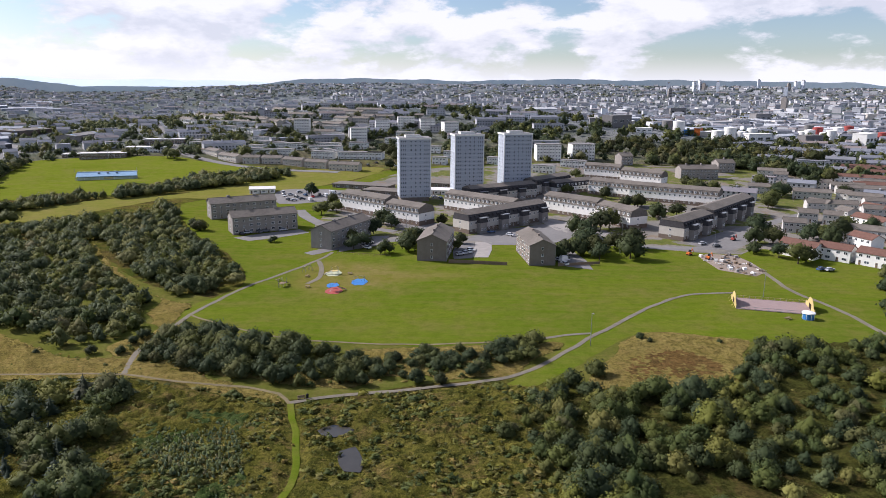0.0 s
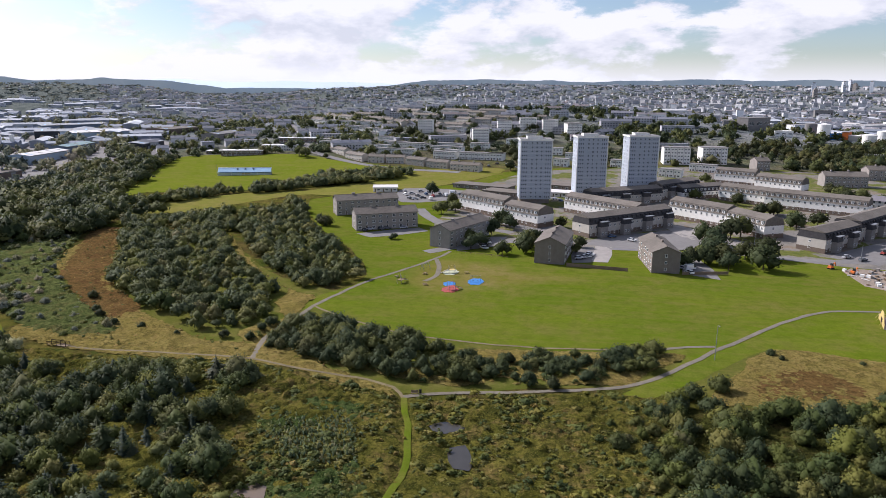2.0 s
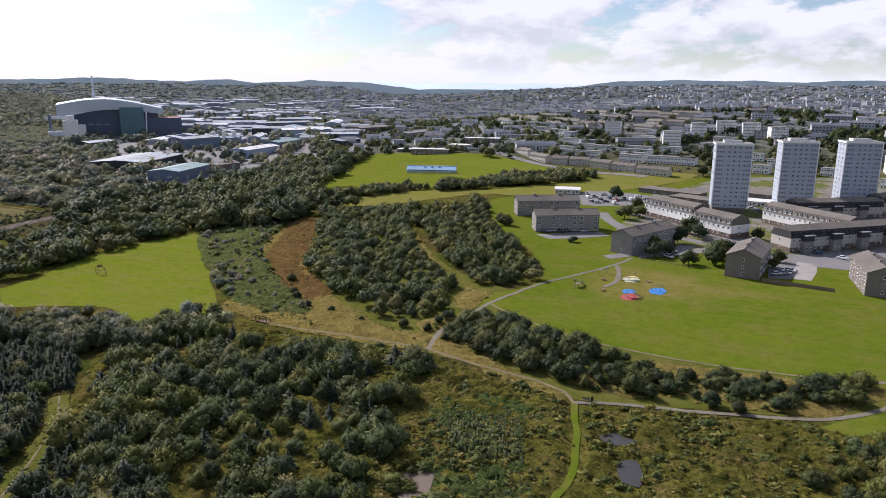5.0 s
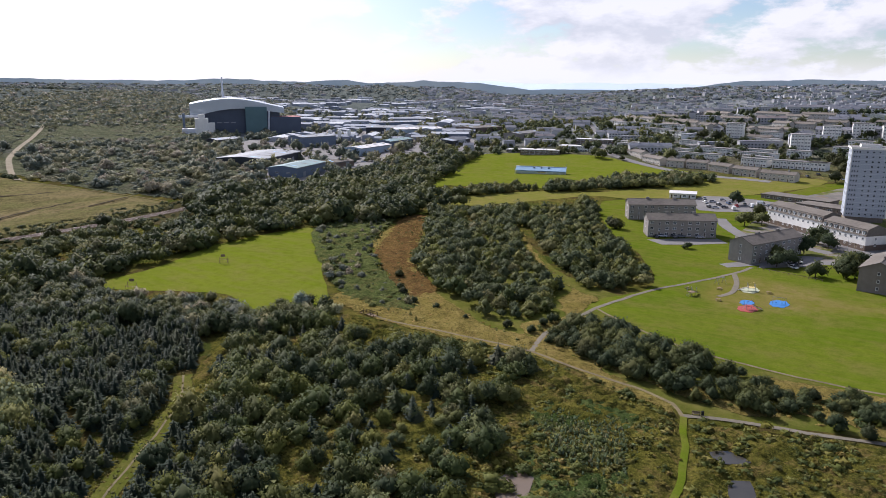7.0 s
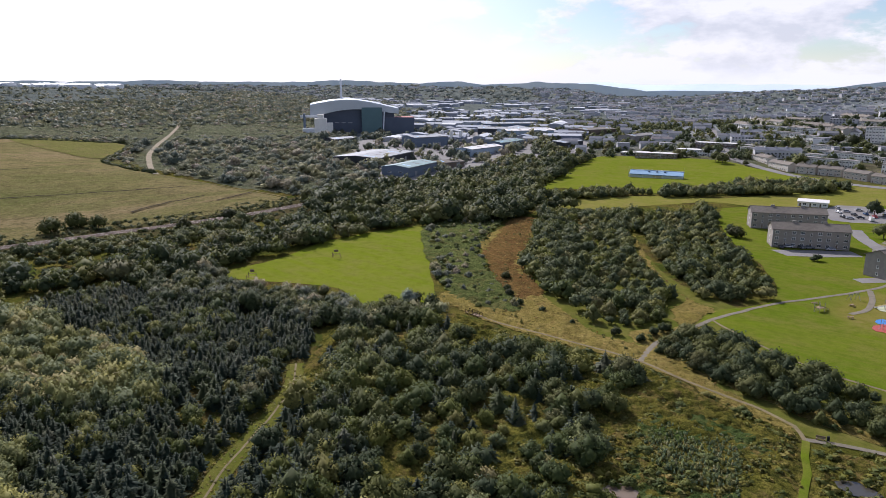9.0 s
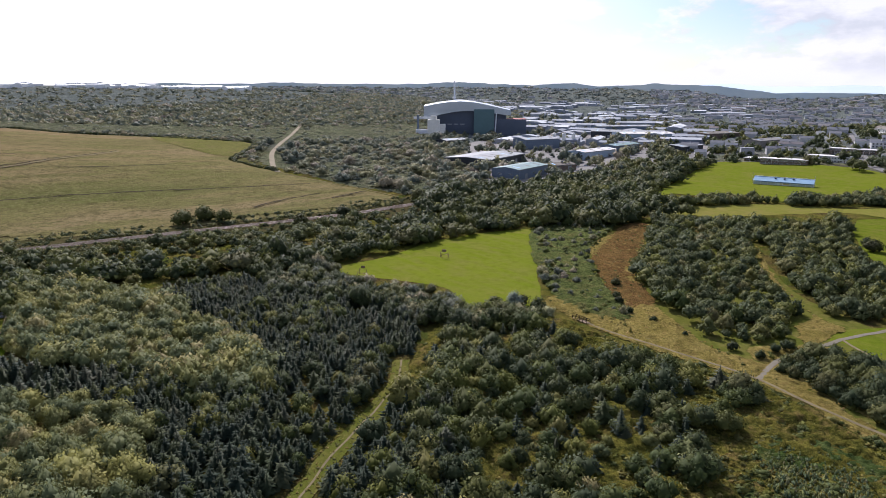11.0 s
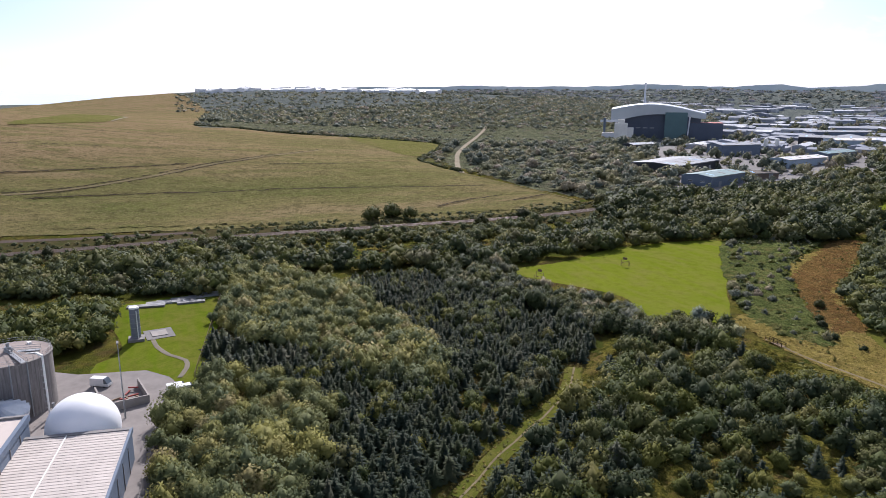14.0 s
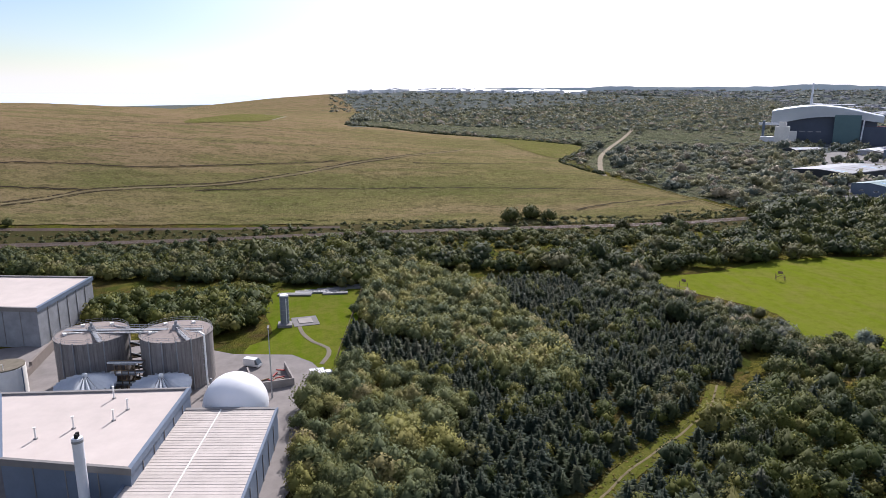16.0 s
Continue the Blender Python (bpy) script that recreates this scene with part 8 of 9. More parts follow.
# nearer sheds of the industrial estate, each its own
NEAR_SHEDS = [(-383, 370, 108, 50, 24, 8, "large blue-grey shed with pale green roof"), (-445, 394, 112, 76, 44, 7.5, "wide dark-walled shed with grey flat roof"), (-452, 525, 98, 60, 22, 8, "pale blue shed with white roof"), (-557, 548, 84, 49, 24, 11, "dark blue industrial unit with flat roof"), (-407, 429, 84, 30, 16, 5, "brown low industrial unit beside a car yard"), (-593, 563, 101, 40, 18, 6, "low grey-roofed industrial unit beside trees"), (-626, 738, 37, 96, 45, 9, "long grey factory with a dark front"), (-470, 594, 100, 54, 18, 8, "narrow pale shed behind the blue one"), (-420, 640, 98, 50, 24, 7, "grey-roofed warehouse beside the trees"), (-560, 720, 60, 70, 36, 9, "long dark factory building"), (-700, 840, 60, 90, 30, 8, "long pale factory shed in the valley"), (-480, 780, 80, 60, 30, 8, "grey-roofed warehouse in the valley"), (-380, 720, 90, 60, 20, 7, "reddish-sided warehouse with pale roof"), (-640, 500, 96, 36, 18, 6, "small grey unit below the hill")]
PALE_WALL = plain("pale_blue_cladding", (0.33, 0.41, 0.5), 0.5, vary=0.1, scale=0.3)
TEAL_ROOF = plain("pale_green_roof", (0.17, 0.25, 0.26), 0.6, vary=0.1, scale=0.2)
SHEET_ROOF = plain("grey_sheet_roof", (0.3, 0.32, 0.35), 0.6, vary=0.2, scale=0.15, per_object=0.5)
LOOKS = [(CLAD_BLUE, TEAL_ROOF), (SHADOW_GREY, SHEET_ROOF), (PALE_WALL, METAL_ROOF), (CLAD_BLUE, SHEET_ROOF), (BRICK, SLATE), (HARL, FELT), (SHADOW_GREY, SHEET_ROOF)]
for k, (x, y, a, lx, ly, h, words) in enumerate(NEAR_SHEDS):
    wall, roof = LOOKS[k % len(LOOKS)]
    shed(x, y, a, lx, ly, h, wall, roof, words, group="industrial estate")
for x, y, words in ((-575, 612, "slim white storage silo"), (-568, 621, "white storage silo beside the blue unit"), (-561, 630, "short white storage silo")):
    t = thing("silo", x, y, 0, words, "silo", "white silos")
    part("shell", Geo().tube(0, 0, -1, 15, 2.2, n=18), WHITE, t)
    part("cap", Geo().tube(0, 0, 15, 16.4, 2.2, 0.3, 18), WHITE, t)

def yard(name, poly, mat, label):
    return patch(name, poly, mat, 0.35, 9.0, 0.5, label, 9.0)

yard("yard", [(-372, 350), (-395, 450), (-400, 560), (-420, 700), (-700, 860), (-660, 560), (-480, 400), (-440, 360)], ASPHALT, "grey asphalt yards of the industrial estate")


STEEL_SKIN = plain("brushed_steel_skin", (0.36, 0.4, 0.45), 0.33, 0.6, vary=0.08, scale=0.08)


HALL_BLUE = plain("dark_blue_cladding", (0.085, 0.105, 0.145), 0.45, vary=0.15, scale=0.08)


def energy_plant():
    """The great hall with a swooping silver roof, a teal block and a tall mast."""
    rz = heading((-793, 585), (-721, 672))
    t = thing("energy_plant", -793, 585, rz, "huge hall with curved silver roof and dark walls", "industrial building", z=12.0)
    length, depth = 113.0, 60.0
    n = 18
    prof = []
    for i in range(n + 1):
        u = i / n
        prof.append((length * u - 4 + 8 * u, 32 + 10.5 * math.sin(math.pi * (0.12 + 0.86 * u)) ** 1.3 + 2.5 * (1 - u)))
    g = Geo()
    for (x0, z0), (x1, z1) in zip(prof, prof[1:]):
        for y0, y1, dz0, dz1 in ((-6, depth * 0.5, 0, 1.2), (depth * 0.5, depth + 4, 1.2, 0)):
            g.prism([(x0, y0, z0 - 1.6 + dz0), (x1, y0, z1 - 1.6 + dz0), (x1, y1, z1 - 1.6 + dz1), (x0, y1, z0 - 1.6 + dz1)], [(x0, y0, z0 + dz0), (x1, y0, z1 + dz0), (x1, y1, z1 + dz1), (x0, y1, z0 + dz1)])
    part("roof", g, SILVER, t, "curved silver metal roof")
    lip = Geo()
    for (x0, z0), (x1, z1) in zip(prof, prof[1:]):
        k0, k1 = 16 * (1 - (x0 / length) * 0.62), 16 * (1 - (x1 / length) * 0.62)
        lip.prism([(x0, -6.2, z0 - 1.6 - k0), (x1, -6.2, z1 - 1.6 - k1), (x1, -2, z1 - 1.6 - k1), (x0, -2, z0 - 1.6 - k0)], [(x0, -6.2, z0 - 1.6), (x1, -6.2, z1 - 1.6), (x1, -2, z1 - 1.6), (x0, -2, z0 - 1.6)])
    part("front_shell", lip, STEEL_SKIN, t, "silver curved front")
    part("wall", Geo().box(2, 0, -4, length - 2, depth, 33), HALL_BLUE, t, "dark recessed walls")
    part("teal_block", Geo().box(66, -9, -4, 94, 6, 33.5), TEAL, t, "teal metal-clad block")
    part("side_hall", Geo().box(94, -4, -4, length + 26, 30, 20, 0, 1), [HALL_BLUE, RED], t, "low dark hall with red side")
    part("mast", Geo().tube(38, 30, 40, 72, 1.5, 1.1, 14), CLAD, t, "tall pale chimney stack")
    part("duct", Geo().bar((95.5, -9.5, 2), (97, -9.5, 28), 1.6), CLAD, t)
    for k in range(4):
        part("louvre", Geo().box(20 + 9 * k, -0.3, 12, 26 + 9 * k, -0.02, 13.2), GALV, t)
    w = thing("filter_building", -768, 576, rz, "white stepped process building beside the hall", "industrial building", z=12.0)
    part("block", Geo().box(-6, -14, -3, 10, 0, 20).box(-2, -12, 20, 6, -4, 25).box(10, -10, -3, 18, -2, 14), WHITE, w)
    part("ramp", Geo().box(-22, -12, -3, -6, -2, 7), CLAD, w)
    part("stack", Geo().tube(-20, 2, 0, 26, 1.6, n=12), CLAD_BLUE, w)
    part("conveyor", Geo().bar((-26, 6, 22), (6, 6, 22), 3.0), CLAD, w)


energy_plant()

# harbour tanks, sheds and towers on the skyline
patch("harbour_water", HARBOUR_WATER, plain("harbour_water", (0.09, 0.1, 0.11), 0.2, vary=0.2, scale=0.05), 0.5, 12.0, 0.0, "strip of grey harbour water", 12.0)["category"] = "water"
TANK_LOOKS = [(WHITE, "white"), (WHITE, "white"), (RED, "red"), (FELT, "grey")]
for k, (x, y) in enumerate(TANK_FARM):
    mat, word = TANK_LOOKS[k % 4 if k % 3 else 0]
    t = thing("storage_tank", x, y, 0, word + " round storage tank at the harbour", "storage tank", "harbour tanks")
    h = 10 + 3 * (k % 3)
    part("shell", Geo().tube(0, 0, -3, h, 7.0, n=20), mat, t)
    part("roof", Geo().tube(0, 0, h, h + 1.2, 7.0, 0.5, 20), mat, t)
BOX_LOOKS = [(WHITE, "white"), (CLAD, "pale grey"), (BLUE, "bright blue"), (ORANGE, "orange"), (CREAM, "buff"), (FELT, "grey"), (WHITE, "white"), (FELT, "grey glazed")]
for k, (x, y) in enumerate(HARBOUR_BOXES):
    mat, word = BOX_LOOKS[k % 8 if k < 8 else (0, 1, 4, 5, 6, 7)[k % 6]]
    lx, ly, h = 20 + 7 * (k % 4), 12 + 4 * (k % 3), 6 + 3 * (k % 4) + (5 if k > 10 else 0)
    if k in (2, 3):
        lx, ly, h = lx * 0.5, ly * 0.6, h * 0.6
    t = thing("harbour_building", x, y, 20 * (k % 5), word + " harbour building with flat roof", "industrial building", "harbour buildings")
    part("wall", Geo().box(-lx / 2, 0, -4, lx / 2, ly, h), mat, t)
    part("roof", Geo().box(-lx / 2 - 0.3, -0.3, h, lx / 2 + 0.3, ly + 0.3, h + 0.5), FELT if k % 2 else WHITE, t)
    for j in range(3):
        put_window(t, -lx / 3 + j * lx / 3, 0, h * 0.45, 0, lx * 0.2, h * 0.22, 3, "window_band")
for k, (x, y) in enumerate(FAR_TOWERS):
    t = thing("tower_block", x, y, 15 * k, "pale tower block on the city skyline", "tower block", "skyline towers")
    h = 38 + 7 * (k % 3)
    part("wall", Geo().box(-7.5, 0, -5, 7.5, 14, h), CLAD if k % 3 else HARL, t)
    part("plant_room", Geo().box(-4, 4, h, 4, 12, h + 4), HARL, t)
    for j in range(5):
        put_window(t, 0, 0, 6 + j * h / 6, 0, 12, 2.2, 5, "window_band")

# trees among the houses, on the slopes and along the skyline
def sector(az, dist, count, seed, law=1.0):
    r = np.random.default_rng(seed)
    a, d = np.radians(r.uniform(*az, count)), dist[0] + (dist[1] - dist[0]) * r.uniform(0, 1, count) ** law
    return np.stack([-np.sin(a) * d, np.cos(a) * d], -1)


wood("park_trees", W_TOWN_PARK, 9.5, BUSH, (7.0, 11.0), LEAF_TREE, "large olive-green trees of the town park", 79, 0.62)
stand("hillside_trees", sector((-9, 20), (640, 1080), 620, 61), CLUMP, (5, 10), LEAF_DARK, "dark green trees among hillside houses", 61)
stand("town_trees", sector((-36, -2), (600, 1300), 700, 62), CLUMP, (6, 12), LEAF_DARK, "dark green trees among town houses", 62)
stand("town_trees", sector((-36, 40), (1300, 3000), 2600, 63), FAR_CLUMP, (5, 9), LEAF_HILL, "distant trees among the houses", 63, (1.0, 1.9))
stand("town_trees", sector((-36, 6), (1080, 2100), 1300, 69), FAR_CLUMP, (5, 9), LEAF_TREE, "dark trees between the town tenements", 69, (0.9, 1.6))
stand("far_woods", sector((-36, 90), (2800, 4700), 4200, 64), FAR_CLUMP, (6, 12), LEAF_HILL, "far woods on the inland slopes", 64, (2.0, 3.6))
stand("suburb_trees", sector((16, 36), (680, 1500), 1100, 65), CLUMP, (5, 9), LEAF_OLIVE, "dense dark trees among suburban houses", 65)
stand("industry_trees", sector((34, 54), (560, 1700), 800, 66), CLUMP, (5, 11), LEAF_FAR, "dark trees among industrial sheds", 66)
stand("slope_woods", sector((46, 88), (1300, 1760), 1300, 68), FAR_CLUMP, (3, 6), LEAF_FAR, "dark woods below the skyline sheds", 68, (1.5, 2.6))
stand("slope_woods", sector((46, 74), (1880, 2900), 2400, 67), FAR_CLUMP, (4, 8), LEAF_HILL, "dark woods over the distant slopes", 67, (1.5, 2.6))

# ---- the works with tanks and gas dome ----
COVER = plain("pleated_cover", (0.5, 0.53, 0.57), 0.45, 0.3, vary=0.1)
YARD = plain("worn_yard", (0.22, 0.2, 0.19), 0.92, vary=0.3, scale=0.25)
ROOF_RIB = Mat("ribbed_roof", 0.75, spec=0.12)
ROOF_RIB.colour(ROOF_RIB.ramp(ROOF_RIB.noise(0.25, 5, 0.7), (0.3, (0.4, 0.36, 0.33)), (0.7, (0.52, 0.47, 0.435))))
ROOF_RIB = ROOF_RIB.m
yard("yard", [(-100, -20), (-128, -3), (-150, 0), (-170, 3), (-186, -6), (-190, -22), (-206, -45), (-208, -85), (-190, -110), (-100, -100)], YARD, "worn grey concrete yard of the works")


def digester(x, y, label):
    """A stained concrete tank with a railed roof, mixer gear and pipes."""
    t = thing("digester_tank", x, y, 25, label, "storage tank", "concrete digester tanks")
    r, h = 8.6, 13.0
    part("shell", Geo().tube(0, 0, -0.5, h, r, n=56), CONCRETE_TANK, t)
    part("rim", Geo().tube(0, 0, h, h + 0.25, r + 0.18, r + 0.18, 56), CONCRETE_TANK, t)
    part("roof", Geo().tube(0, 0, h + 0.25, h + 0.9, r - 0.3, 1.2, 48), plain("tank_roof", (0.27, 0.23, 0.21), 0.9), t, "low conical roof")
    for k in range(40):
        a = 2 * math.pi * k / 40
        part("rail_post", Geo().tube(r * 0.98 * math.cos(a), r * 0.98 * math.sin(a), h + 0.25, h + 1.35, 0.035, n=4), GALV, t)
    for z in (h + 0.8, h + 1.3):
        g = Geo()
        for k in range(40):
            a, b = 2 * math.pi * k / 40, 2 * math.pi * (k + 1) / 40
            g.bar((r * 0.98 * math.cos(a), r * 0.98 * math.sin(a), z), (r * 0.98 * math.cos(b), r * 0.98 * math.sin(b), z), 0.05)
        part("guard_rail", g, GALV, t)
    part("mixer", Geo().tube(0, 0, h + 0.8, h + 2.0, 1.0, 0.7, 14).box(-1.8, -0.2, h + 1.2, 1.8, 0.2, h + 1.5).tube(0, 0, h + 2.0, h + 2.9, 0.35, n=10), GALV, t, "grey steel mixer motor")
    for s in (-0.5, 0.5):
        part("walkway_rail", Geo().bar((0.6, s, h + 1.9), (r + 1.5, s, h + 1.9), 0.06), GALV, t)
        for k in range(7):
            part("walkway_post", Geo().bar((1.5 + 1.4 * k, s, h + 0.7), (1.5 + 1.4 * k, s, h + 1.9), 0.05), GALV, t)
    part("walkway", Geo().box(0.6, -0.55, h + 0.85, r + 1.5, 0.55, h + 0.95), GALV, t)
    for k in range(4):
        a = radians(-60 + 22 * k)
        part("pipe", Geo().tube((r + 0.25) * math.cos(a), (r + 0.25) * math.sin(a), 0, h + 0.6, 0.16, n=8), GALV, t)
    for k in range(3):
        a = radians(120 + 70 * k)
        part("hatch", Geo().box(6 * math.cos(a) - 0.5, 6 * math.sin(a) - 0.4, h + 0.5, 6 * math.cos(a) + 0.5, 6 * math.sin(a) + 0.4, h + 1.0), FRAME, t)


digester(-178.8, -54.1, "stained grey concrete digester tank with railed roof")
digester(-175.5, -33.5, "stained concrete digester tank beside the gas dome")

bridge = thing("tank_walkway", -177.1, -43.8, 81, "railed steel walkway bridging the two tanks", "walkway", z=float(height(-178.8, -54.1)) + 13.9)
part("deck", Geo().box(-17, -0.6, 0, 17, 0.6, 0.12), GALV, bridge)
for s in (-0.6, 0.6):
    for z in (0.6, 1.15):
        part("guard_rail", Geo().bar((-17, s, z), (17, s, z), 0.06), GALV, bridge)
    for k in range(13):
        part("rail_post", Geo().bar((-17 + 34 * k / 12, s, 0.1), (-17 + 34 * k / 12, s, 1.15), 0.05), GALV, bridge)
for k in range(3):
    part("pipe", Geo().bar((-17, -1.0 - 0.35 * k, -0.2), (17, -1.0 - 0.35 * k, -0.2), 0.22), FRAME if k == 1 else GALV, bridge)
rack = thing("pipe_rack", -170.2, -44.6, 81, "rusty steel pipe rack between the tanks", "pipework")
for x in (-2.4, -0.8, 0.8, 2.4):
    for y in (-1.2, 1.2):
        part("upright", Geo().box(x - 0.1, y - 0.1, 0, x + 0.1, y + 0.1, 8.0), TIMBER, rack)
for z in (2.6, 5.2, 7.8):
    part("shelf", Geo().box(-2.7, -1.4, z, 2.7, 1.4, z + 0.14), GALV, rack)
    for k in range(3):
        part("pipe", Geo().bar((-4.2, -0.8 + 0.7 * k, z + 0.4), (4.2, -0.8 + 0.7 * k, z + 0.4), 0.26), (FRAME, GALV, TIMBER)[k], rack)

gas = thing("gas_holder", -147.5, -17.0, 0, "smooth white membrane gas dome", "gas holder")
dome = Geo()
n, rings, R, zc = 48, 20, 7.0, 4.9
rows_ = []
for j in range(rings + 1):
    th = math.pi * (0.73 - 0.73 * j / rings)
    rows_.append([(R * math.sin(th) * math.cos(2 * math.pi * i / n), R * math.sin(th) * math.sin(2 * math.pi * i / n), zc + R * math.cos(th)) for i in range(n)])
for a, b in zip(rows_, rows_[1:]):
    for i in range(n):
        dome.poly([a[i], a[(i + 1) % n], b[(i + 1) % n], b[i]])
DOME_SKIN = plain("white_membrane", (0.8, 0.81, 0.83), 0.38, vary=0.05, scale=0.3, spec=0.4)
dome_ob = part("membrane", dome, DOME_SKIN, gas)
weld = bmesh.new()
weld.from_mesh(dome_ob.data)
bmesh.ops.remove_doubles(weld, verts=weld.verts[:], dist=0.002)
weld.to_mesh(dome_ob.data)
weld.free()
dome_ob.data.polygons.foreach_set("use_smooth", [True] * len(dome_ob.data.polygons))
part("plinth", Geo().tube(0, 0, -0.4, 0.5, 6.6, n=40), CONCRETE, gas)


def fan_cover(x, y, label):
    """A round settling tank under a pleated metal cover."""
    t = thing("covered_tank", x, y, 0, label, "storage tank", "pleated tank covers")
    part("wall", Geo().tube(0, 0, -0.5, 4.6, 6.0, n=32), CONCRETE_TANK, t)
    for k in range(24):
        a, b = 2 * math.pi * k / 24, 2 * math.pi * (k + 1) / 24
        m = (a + b) / 2
        g = Geo()
        g.poly([(0.5 * math.cos(m), 0.5 * math.sin(m), 7.6), (6.5 * math.cos(a), 6.5 * math.sin(a), 4.4), (6.75 * math.cos(m), 6.75 * math.sin(m), 5.8)])
        g.poly([(0.5 * math.cos(m), 0.5 * math.sin(m), 7.6), (6.75 * math.cos(m), 6.75 * math.sin(m), 5.8), (6.5 * math.cos(b), 6.5 * math.sin(b), 4.4)])
        g.poly([(6.5 * math.cos(a), 6.5 * math.sin(a), 4.4), (6.5 * math.cos(b), 6.5 * math.sin(b), 4.4), (6.75 * math.cos(m), 6.75 * math.sin(m), 5.8)])
        part("pleat", g, COVER, t)
    part("hub", Geo().tube(0, 0, 7.2, 8.0, 0.7, 0.5, 14), FRAME, t)


fan_cover(-164.9, -52.5, "round tank under a pleated metal cover")
fan_cover(-160.8, -34.9, "round tank with radial pleated metal cover")


HALL_WALL = plain("weathered_panels", (0.27, 0.28, 0.3), 0.8, vary=0.35, scale=0.3)


def flat_shed(corners, z, wall, roof, label, trim=0.55, ribs=0, upstand=True):
    """A flat-roofed works hall: walls, deck, upstand trim, cladding joints, and ribs where the sheets show."""
    p = [Vector(c) for c in corners]
    t = thing("works_hall", p[0].x, p[0].y, heading(p[0], p[1]), label, "industrial building", "halls of the works")
    inv = t.matrix_world.inverted()
    base = float(height(p[0].x, p[0].y))
    q = [inv @ Vector((c.x, c.y, base)) for c in p]
    part("wall", Geo().prism([(c.x, c.y, -1) for c in q], [(c.x, c.y, z) for c in q]), wall, t)
    mid = sum((Vector((c.x, c.y, 0)) for c in q), Vector()) / 4
    out = [mid + (Vector((c.x, c.y, 0)) - mid) * 1.02 for c in q]
    inn = [mid + (Vector((c.x, c.y, 0)) - mid) * 0.97 for c in q]
    part("deck", Geo().prism([(c.x, c.y, z) for c in inn], [(c.x, c.y, z + 0.12) for c in inn]), roof, t)
    for i in range(4):
        a, b, c, d = out[i], out[(i + 1) % 4], inn[(i + 1) % 4], inn[i]
        part("roof_trim", Geo().prism([(v.x, v.y, z - 0.7) for v in (a, b, c, d)], [(v.x, v.y, z + trim) for v in (a, b, c, d)]), CLAD_BLUE if i % 2 else FELT, t)
        n = max(2, int((q[(i + 1) % 4] - q[i]).length / 5))
        for k in range(1, n):
            u = mid + (Vector((q[i].x, q[i].y, 0)).lerp(Vector((q[(i + 1) % 4].x, q[(i + 1) % 4].y, 0)), k / n) - mid) * 1.004
            part("cladding_joint", Geo().box(u.x - 0.08, u.y - 0.08, 0, u.x + 0.08, u.y + 0.08, z - 0.7), FELT, t)
    if ribs:
        for k in range(ribs + 1):
            u = (k + 0.5) / (ribs + 1)
            a, b = inn[0].lerp(inn[3], u), inn[1].lerp(inn[2], u)
            part("roof_rib", Geo().bar((a.x, a.y, z + 0.14), (b.x, b.y, z + 0.13), 0.055), roof, t)
        a, b = inn[0].lerp(inn[1], 0.42), inn[3].lerp(inn[2], 0.42)
        part("ridge_strip", Geo().bar((a.x, a.y, z + 0.2), (b.x, b.y, z + 0.17), 0.2), FRAME, t)
    else:
        for k in range(3):
            u = (k + 1) / 4
            a, b = inn[0].lerp(inn[1], u), inn[3].lerp(inn[2], u)
            part("roof_seam", Geo().bar((a.x, a.y, z + 0.1), (b.x, b.y, z + 0.1), 0.07), roof, t)
    return t


flat_shed([(-145.2, -26.0), (-150.0, -64.4), (-121.0, -53.2), (-113.3, -30.6)], 10.0, CLAD_BLUE, ROOF_WARM, "large works hall with pale flat roof and vents")
flat_shed([(-142.2, -27.4), (-138.7, -7.8), (-100.0, -12.8), (-104.0, -33.5)], 7.0, CLAD_BLUE, ROOF_RIB, "works hall with pale ribbed metal roof", 0.3, 36)
flat_shed([(-240.5, -71.3), (-250, -110.0), (-217, -112), (-206.9, -76.6)], 11.0, HALL_WALL, ROOF_WARM, "large works hall with pale roof behind the tanks")
part_wall = tagged(link_mesh("retaining_wall", *(lambda g: (g.v, g.f))(Geo().box(-206, -73, 0, -188, -72.3, 3.2).box(-188, -73, 0, -178, -72.3, 2.2)), HARL_DARK), "stepped dark retaining wall beside the tanks", "wall")

for x, y, h in ((-137.5, -36.5, 2.2), (-131.0, -44.5, 2.4), (-133.0, -38.0, 2.2), (-143.5, -40.5, 2.6), (-128, -50, 2.2)):
    t = thing("roof_vent", x, y, 0, "slim white vent pipe on the flat roof", "vent pipe", "roof vents", z=float(height(-145.2, -26.0)) + 10.1)
    part("pipe", Geo().tube(0, 0, 0, h, 0.16, n=10), FRAME, t)
    part("flange", Geo().tube(0, 0, 0, 0.15, 0.4, n=10), FELT, t)
    part("cowl", Geo().tube(0, 0, h, h + 0.12, 0.26, n=10), FRAME, t)

stack = thing("chimney_stack", -112.6, -37.8, 0, "round white metal chimney stack with twin flues", "chimney", z=0.2)
part("shaft", Geo().tube(0, 0, -0.4, 17.2, 0.85, n=24), CLAD, stack)
for s in (-0.35, 0.35):
    part("flue", Geo().tube(s, 0, 17.2, 17.9, 0.3, n=14), BLACK, stack)
part("collar", Geo().tube(0, 0, 16.4, 16.8, 0.92, n=24), GALV, stack)

annexe = thing("plant_room", -110.5, -44, 80, "low dark plant room below the chimney", "industrial building", z=0.2)
part("wall", Geo().box(-8, -9, -0.5, 10, 6, 3.2), CLAD_BLUE, annexe)
part("roof", Geo().box(-8.2, -9.2, 3.2, 10.2, 6.2, 3.5), FELT, annexe)
for k in range(4):
    part("rooftop_unit", Geo().box(-6 + 4 * k, -6, 3.5, -3.5 + 4 * k, -3, 4.7), GALV, annexe)

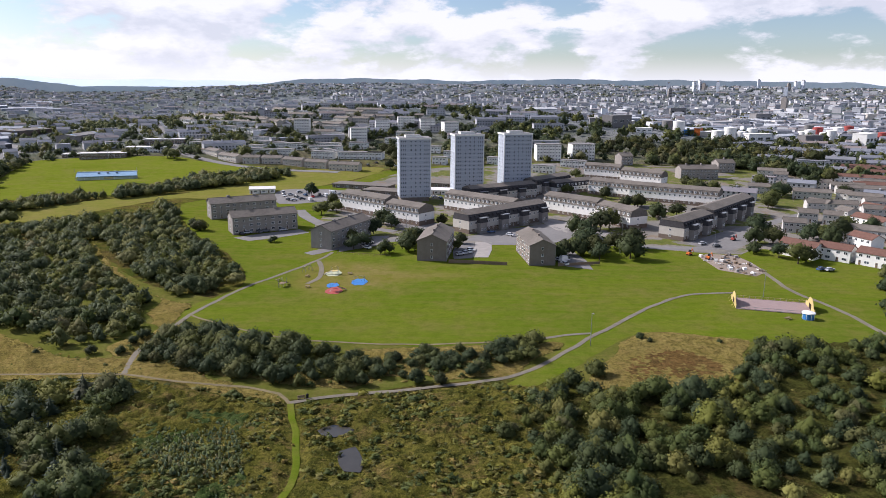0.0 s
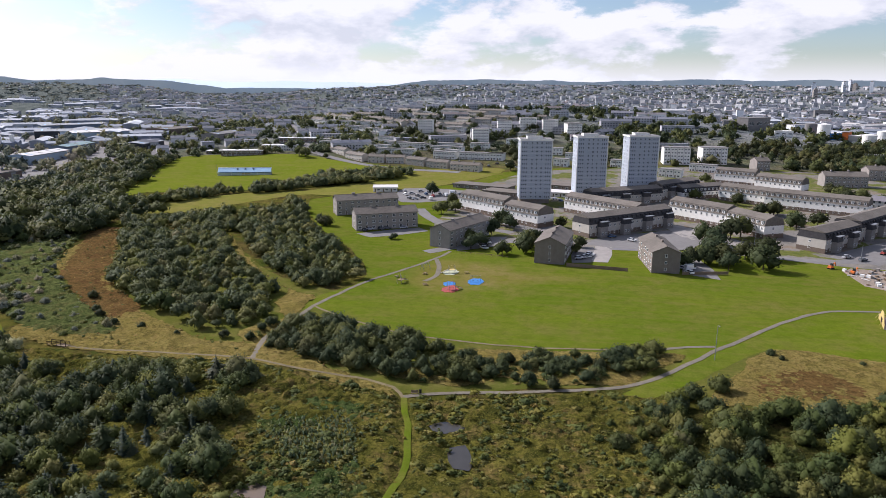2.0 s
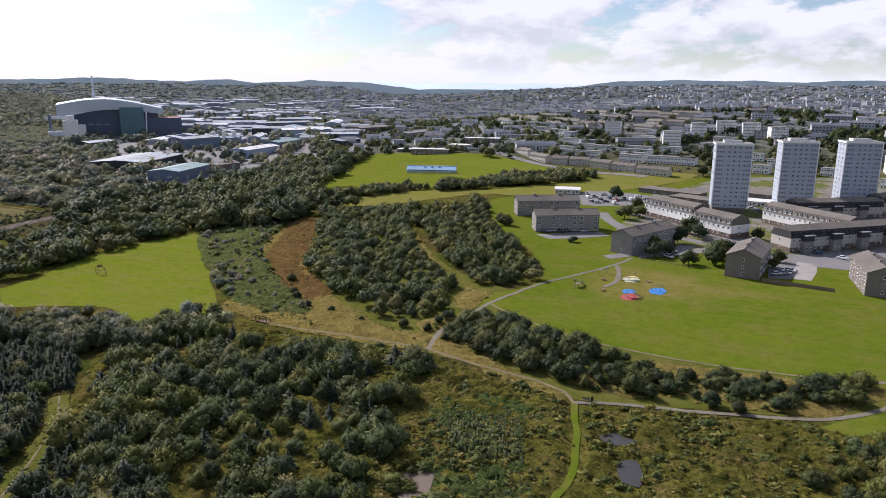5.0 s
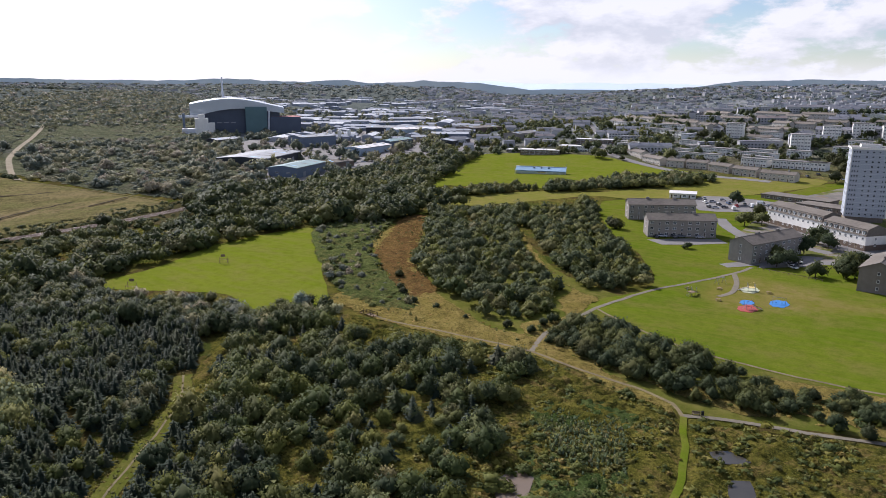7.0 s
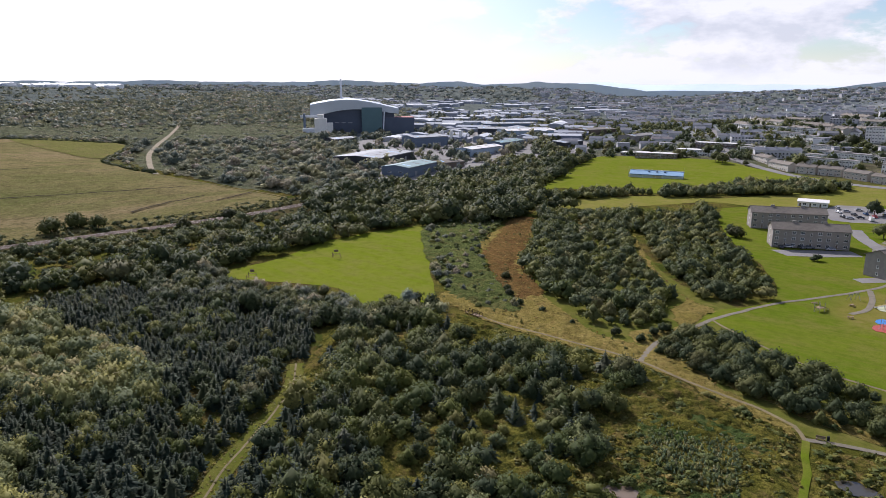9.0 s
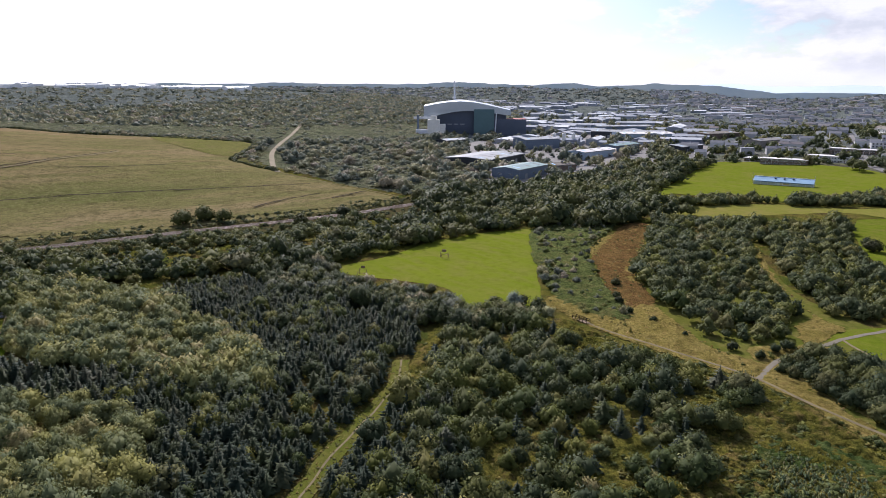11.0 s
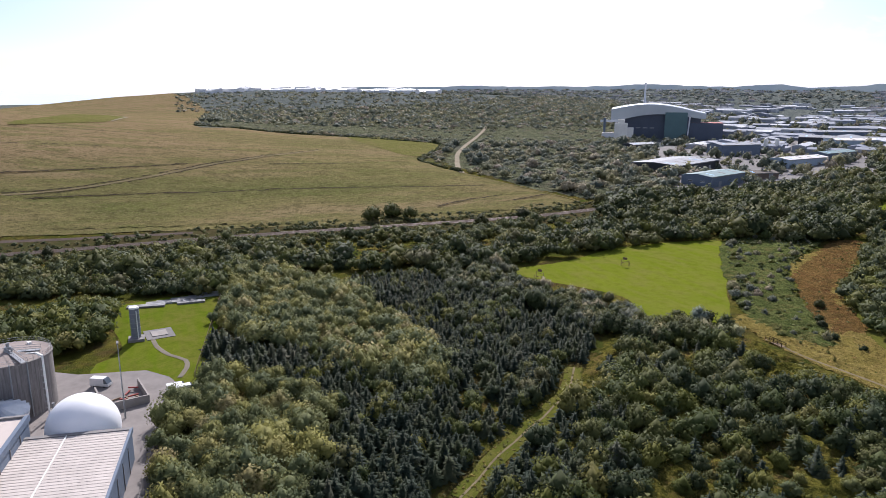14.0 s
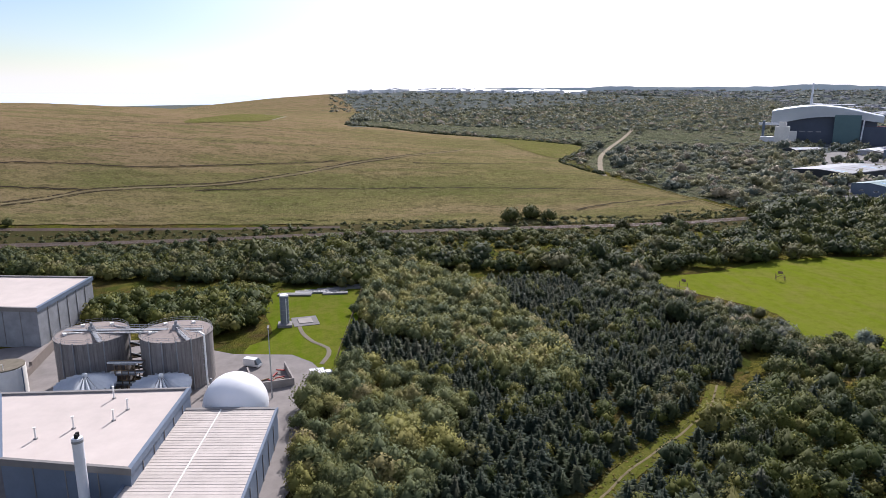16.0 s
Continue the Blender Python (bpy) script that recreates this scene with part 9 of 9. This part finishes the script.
tank = thing("white_tank", -171.8, -72.0, 0, "white round tank with mossy railed top", "storage tank")
part("shell", Geo().tube(0, 0, -0.5, 8.6, 4.4, n=32), WHITE, tank)
part("top", Geo().tube(0, 0, 8.6, 8.9, 4.3, n=32), GRAVEL, tank, "mossy tank top")
part("ladder_hoop", Geo().bar((3.2, -1, 8.6), (3.2, -1, 10.2), 0.1).bar((3.2, 1, 8.6), (3.2, 1, 10.2), 0.1).bar((3.2, -1, 10.2), (3.2, 1, 10.2), 0.1), FRAME, tank)
for k in range(5):
    a = 1.25 * k
    part("drain_pipe", Geo().tube(4.5 * math.cos(a), 4.5 * math.sin(a), 0, 8.6, 0.12, n=6), CLAD_BLUE, tank)

TOWER_STEEL = plain("blue_grey_steel", (0.2, 0.22, 0.26), 0.6, vary=0.25, scale=0.4)
col = thing("vent_tower", -213.2, -8.4, 0, "tall grey steel vent tower on a small base", "silo")
part("shaft", Geo().tube(0, 0, 0, 9.6, 1.35, n=24), TOWER_STEEL, col)
for k in range(6):
    part("band", Geo().tube(0, 0, 1.4 * k + 1.0, 1.4 * k + 1.12, 1.4, n=24), GALV, col)
part("cap", Geo().tube(0, 0, 9.6, 10.0, 1.45, 1.3, 24), FRAME, col)
part("base_unit", Geo().box(-1.6, -2.2, -0.2, 2.8, 2.2, 0.8), FELT, col)
part("pipe", Geo().bar((1.6, 0.6, 0), (1.6, 0.6, 9.0), 0.25), FRAME, col)

pad = thing("concrete_pad", -215.5, -2.2, 8, "square concrete pad with a manhole cover", "concrete pad")
part("slab", Geo().box(-4.5, -4, -0.2, 4.5, 4, 0.22), ASPHALT, pad)
part("cover", Geo().box(-2.6, -2.2, 0.22, 2.4, 2.2, 0.4), CONCRETE, pad)
ribbon("path", [(-211, -4), (-204, -3), (-196, 0), (-190, 4), (-184, 4), (-178, 2)], 1.3, GRAVEL, 0.18, "narrow concrete path across the works lawn", wobble=0.0)

mastpole = thing("light_mast", -158.8, -10.0, 0, "tall slim steel light mast in the yard", "light mast")
part("pole", Geo().tube(0, 0, -0.3, 18.0, 0.2, 0.1, 10), GALV, mastpole)
part("lamp_head", Geo().box(-0.9, -0.2, 17.8, 0.9, 0.2, 18.2), FELT, mastpole)

basin = thing("concrete_basin", -170.0, -11.0, 12, "concrete basin with pipes and timber stored in it", "basin")
part("floor_slab", Geo().box(-6, -5, -0.1, 6, 5, 0.25), CONCRETE, basin)
for a in ((-6, -5, 6, -4.6), (-6, 4.6, 6, 5), (5.6, -4.6, 6, 4.6)):
    part("side_wall", Geo().box(a[0], a[1], 0.25, a[2], a[3], 2.3), CONCRETE, basin)
r_b = random.Random(3)
for k in range(9):
    a = r_b.uniform(0, 3)
    x, y = r_b.uniform(-4, 3), r_b.uniform(-3, 3)
    part("beam", Geo().bar((x, y, 0.4 + 0.1 * k), (x + 2.4 * math.cos(a), y + 2.4 * math.sin(a), 0.5 + 0.1 * k), 0.3), TIMBER if k % 2 else RED, basin)

for k, (x, y, a) in enumerate(((-168.5, 1.2, 95), (-167.0, 3.0, 100), (-180, -16, 60))):
    m = pose(x, y, float(height(x, y)) + 0.3, 0, 0, a)
    copy_thing(FIRST_CARS[6], m)

# pipes and stored materials
pipes = thing("pipe_rack", -178.0, -44.0, 20, "steel pipe rack between the concrete tanks", "pipe rack")
for z in (1, 4, 7, 10, 13.6):
    part("pipe", Geo().bar((-6, -4, z), (6, 4, z), 0.3), GALV, pipes)
    part("deck", Geo().box(-1.5, -1.6, z - 0.4, 1.5, 1.6, z - 0.25), RUT, pipes)
for a, b in ((-1.4, -1.5), (1.4, -1.5), (1.4, 1.5), (-1.4, 1.5)):
    part("column", Geo().bar((a, b, -0.3), (a, b, 14.2), 0.22), GALV, pipes)
header = thing("header_pipe", -166, -25.5, 0, "tall white pipe loop over the concrete tank", "pipe")
part("riser", Geo().tube(0, 0, -0.3, 15.0, 0.22, n=10), FRAME, header)
part("elbow", Geo().bar((0, 0, 15.0), (-2.5, -1.5, 15.0), 0.4), FRAME, header)
part("drop_pipe", Geo().tube(0.8, 1.0, -0.3, 4.0, 0.3, n=10), GALV, header)
for k in range(8):
    part("bracket", Geo().bar((0, 0, 1.5 * k + 1), (-1.2, -0.8, 1.5 * k + 1), 0.08), GALV, header)
for k, (x, y, a, ln) in enumerate(((-246, -12, 80, 12), (-248, -6, 84, 14), (-250, 2, 88, 11), (-251, 8, 90, 12), (-245, 4, 86, 9), (-249, -3, 78, 13), (-253, 12, 92, 9))):
    t = thing("pipe_stack", x, y, a, "stack of pale pipes lying on grass", "pipes", "stored pipes")
    for j in range(4):
        part("pipe", Geo().bar((0, 0.7 * j, 0.3), (ln, 0.7 * j + 0.3, 0.3), 0.55), GALV if (k + j) % 2 else FELT, t)
fence((-176, 5.5), (-250, 19), 1.6, TIMBER, "wire boundary fence beside the works lawn", solid=False)
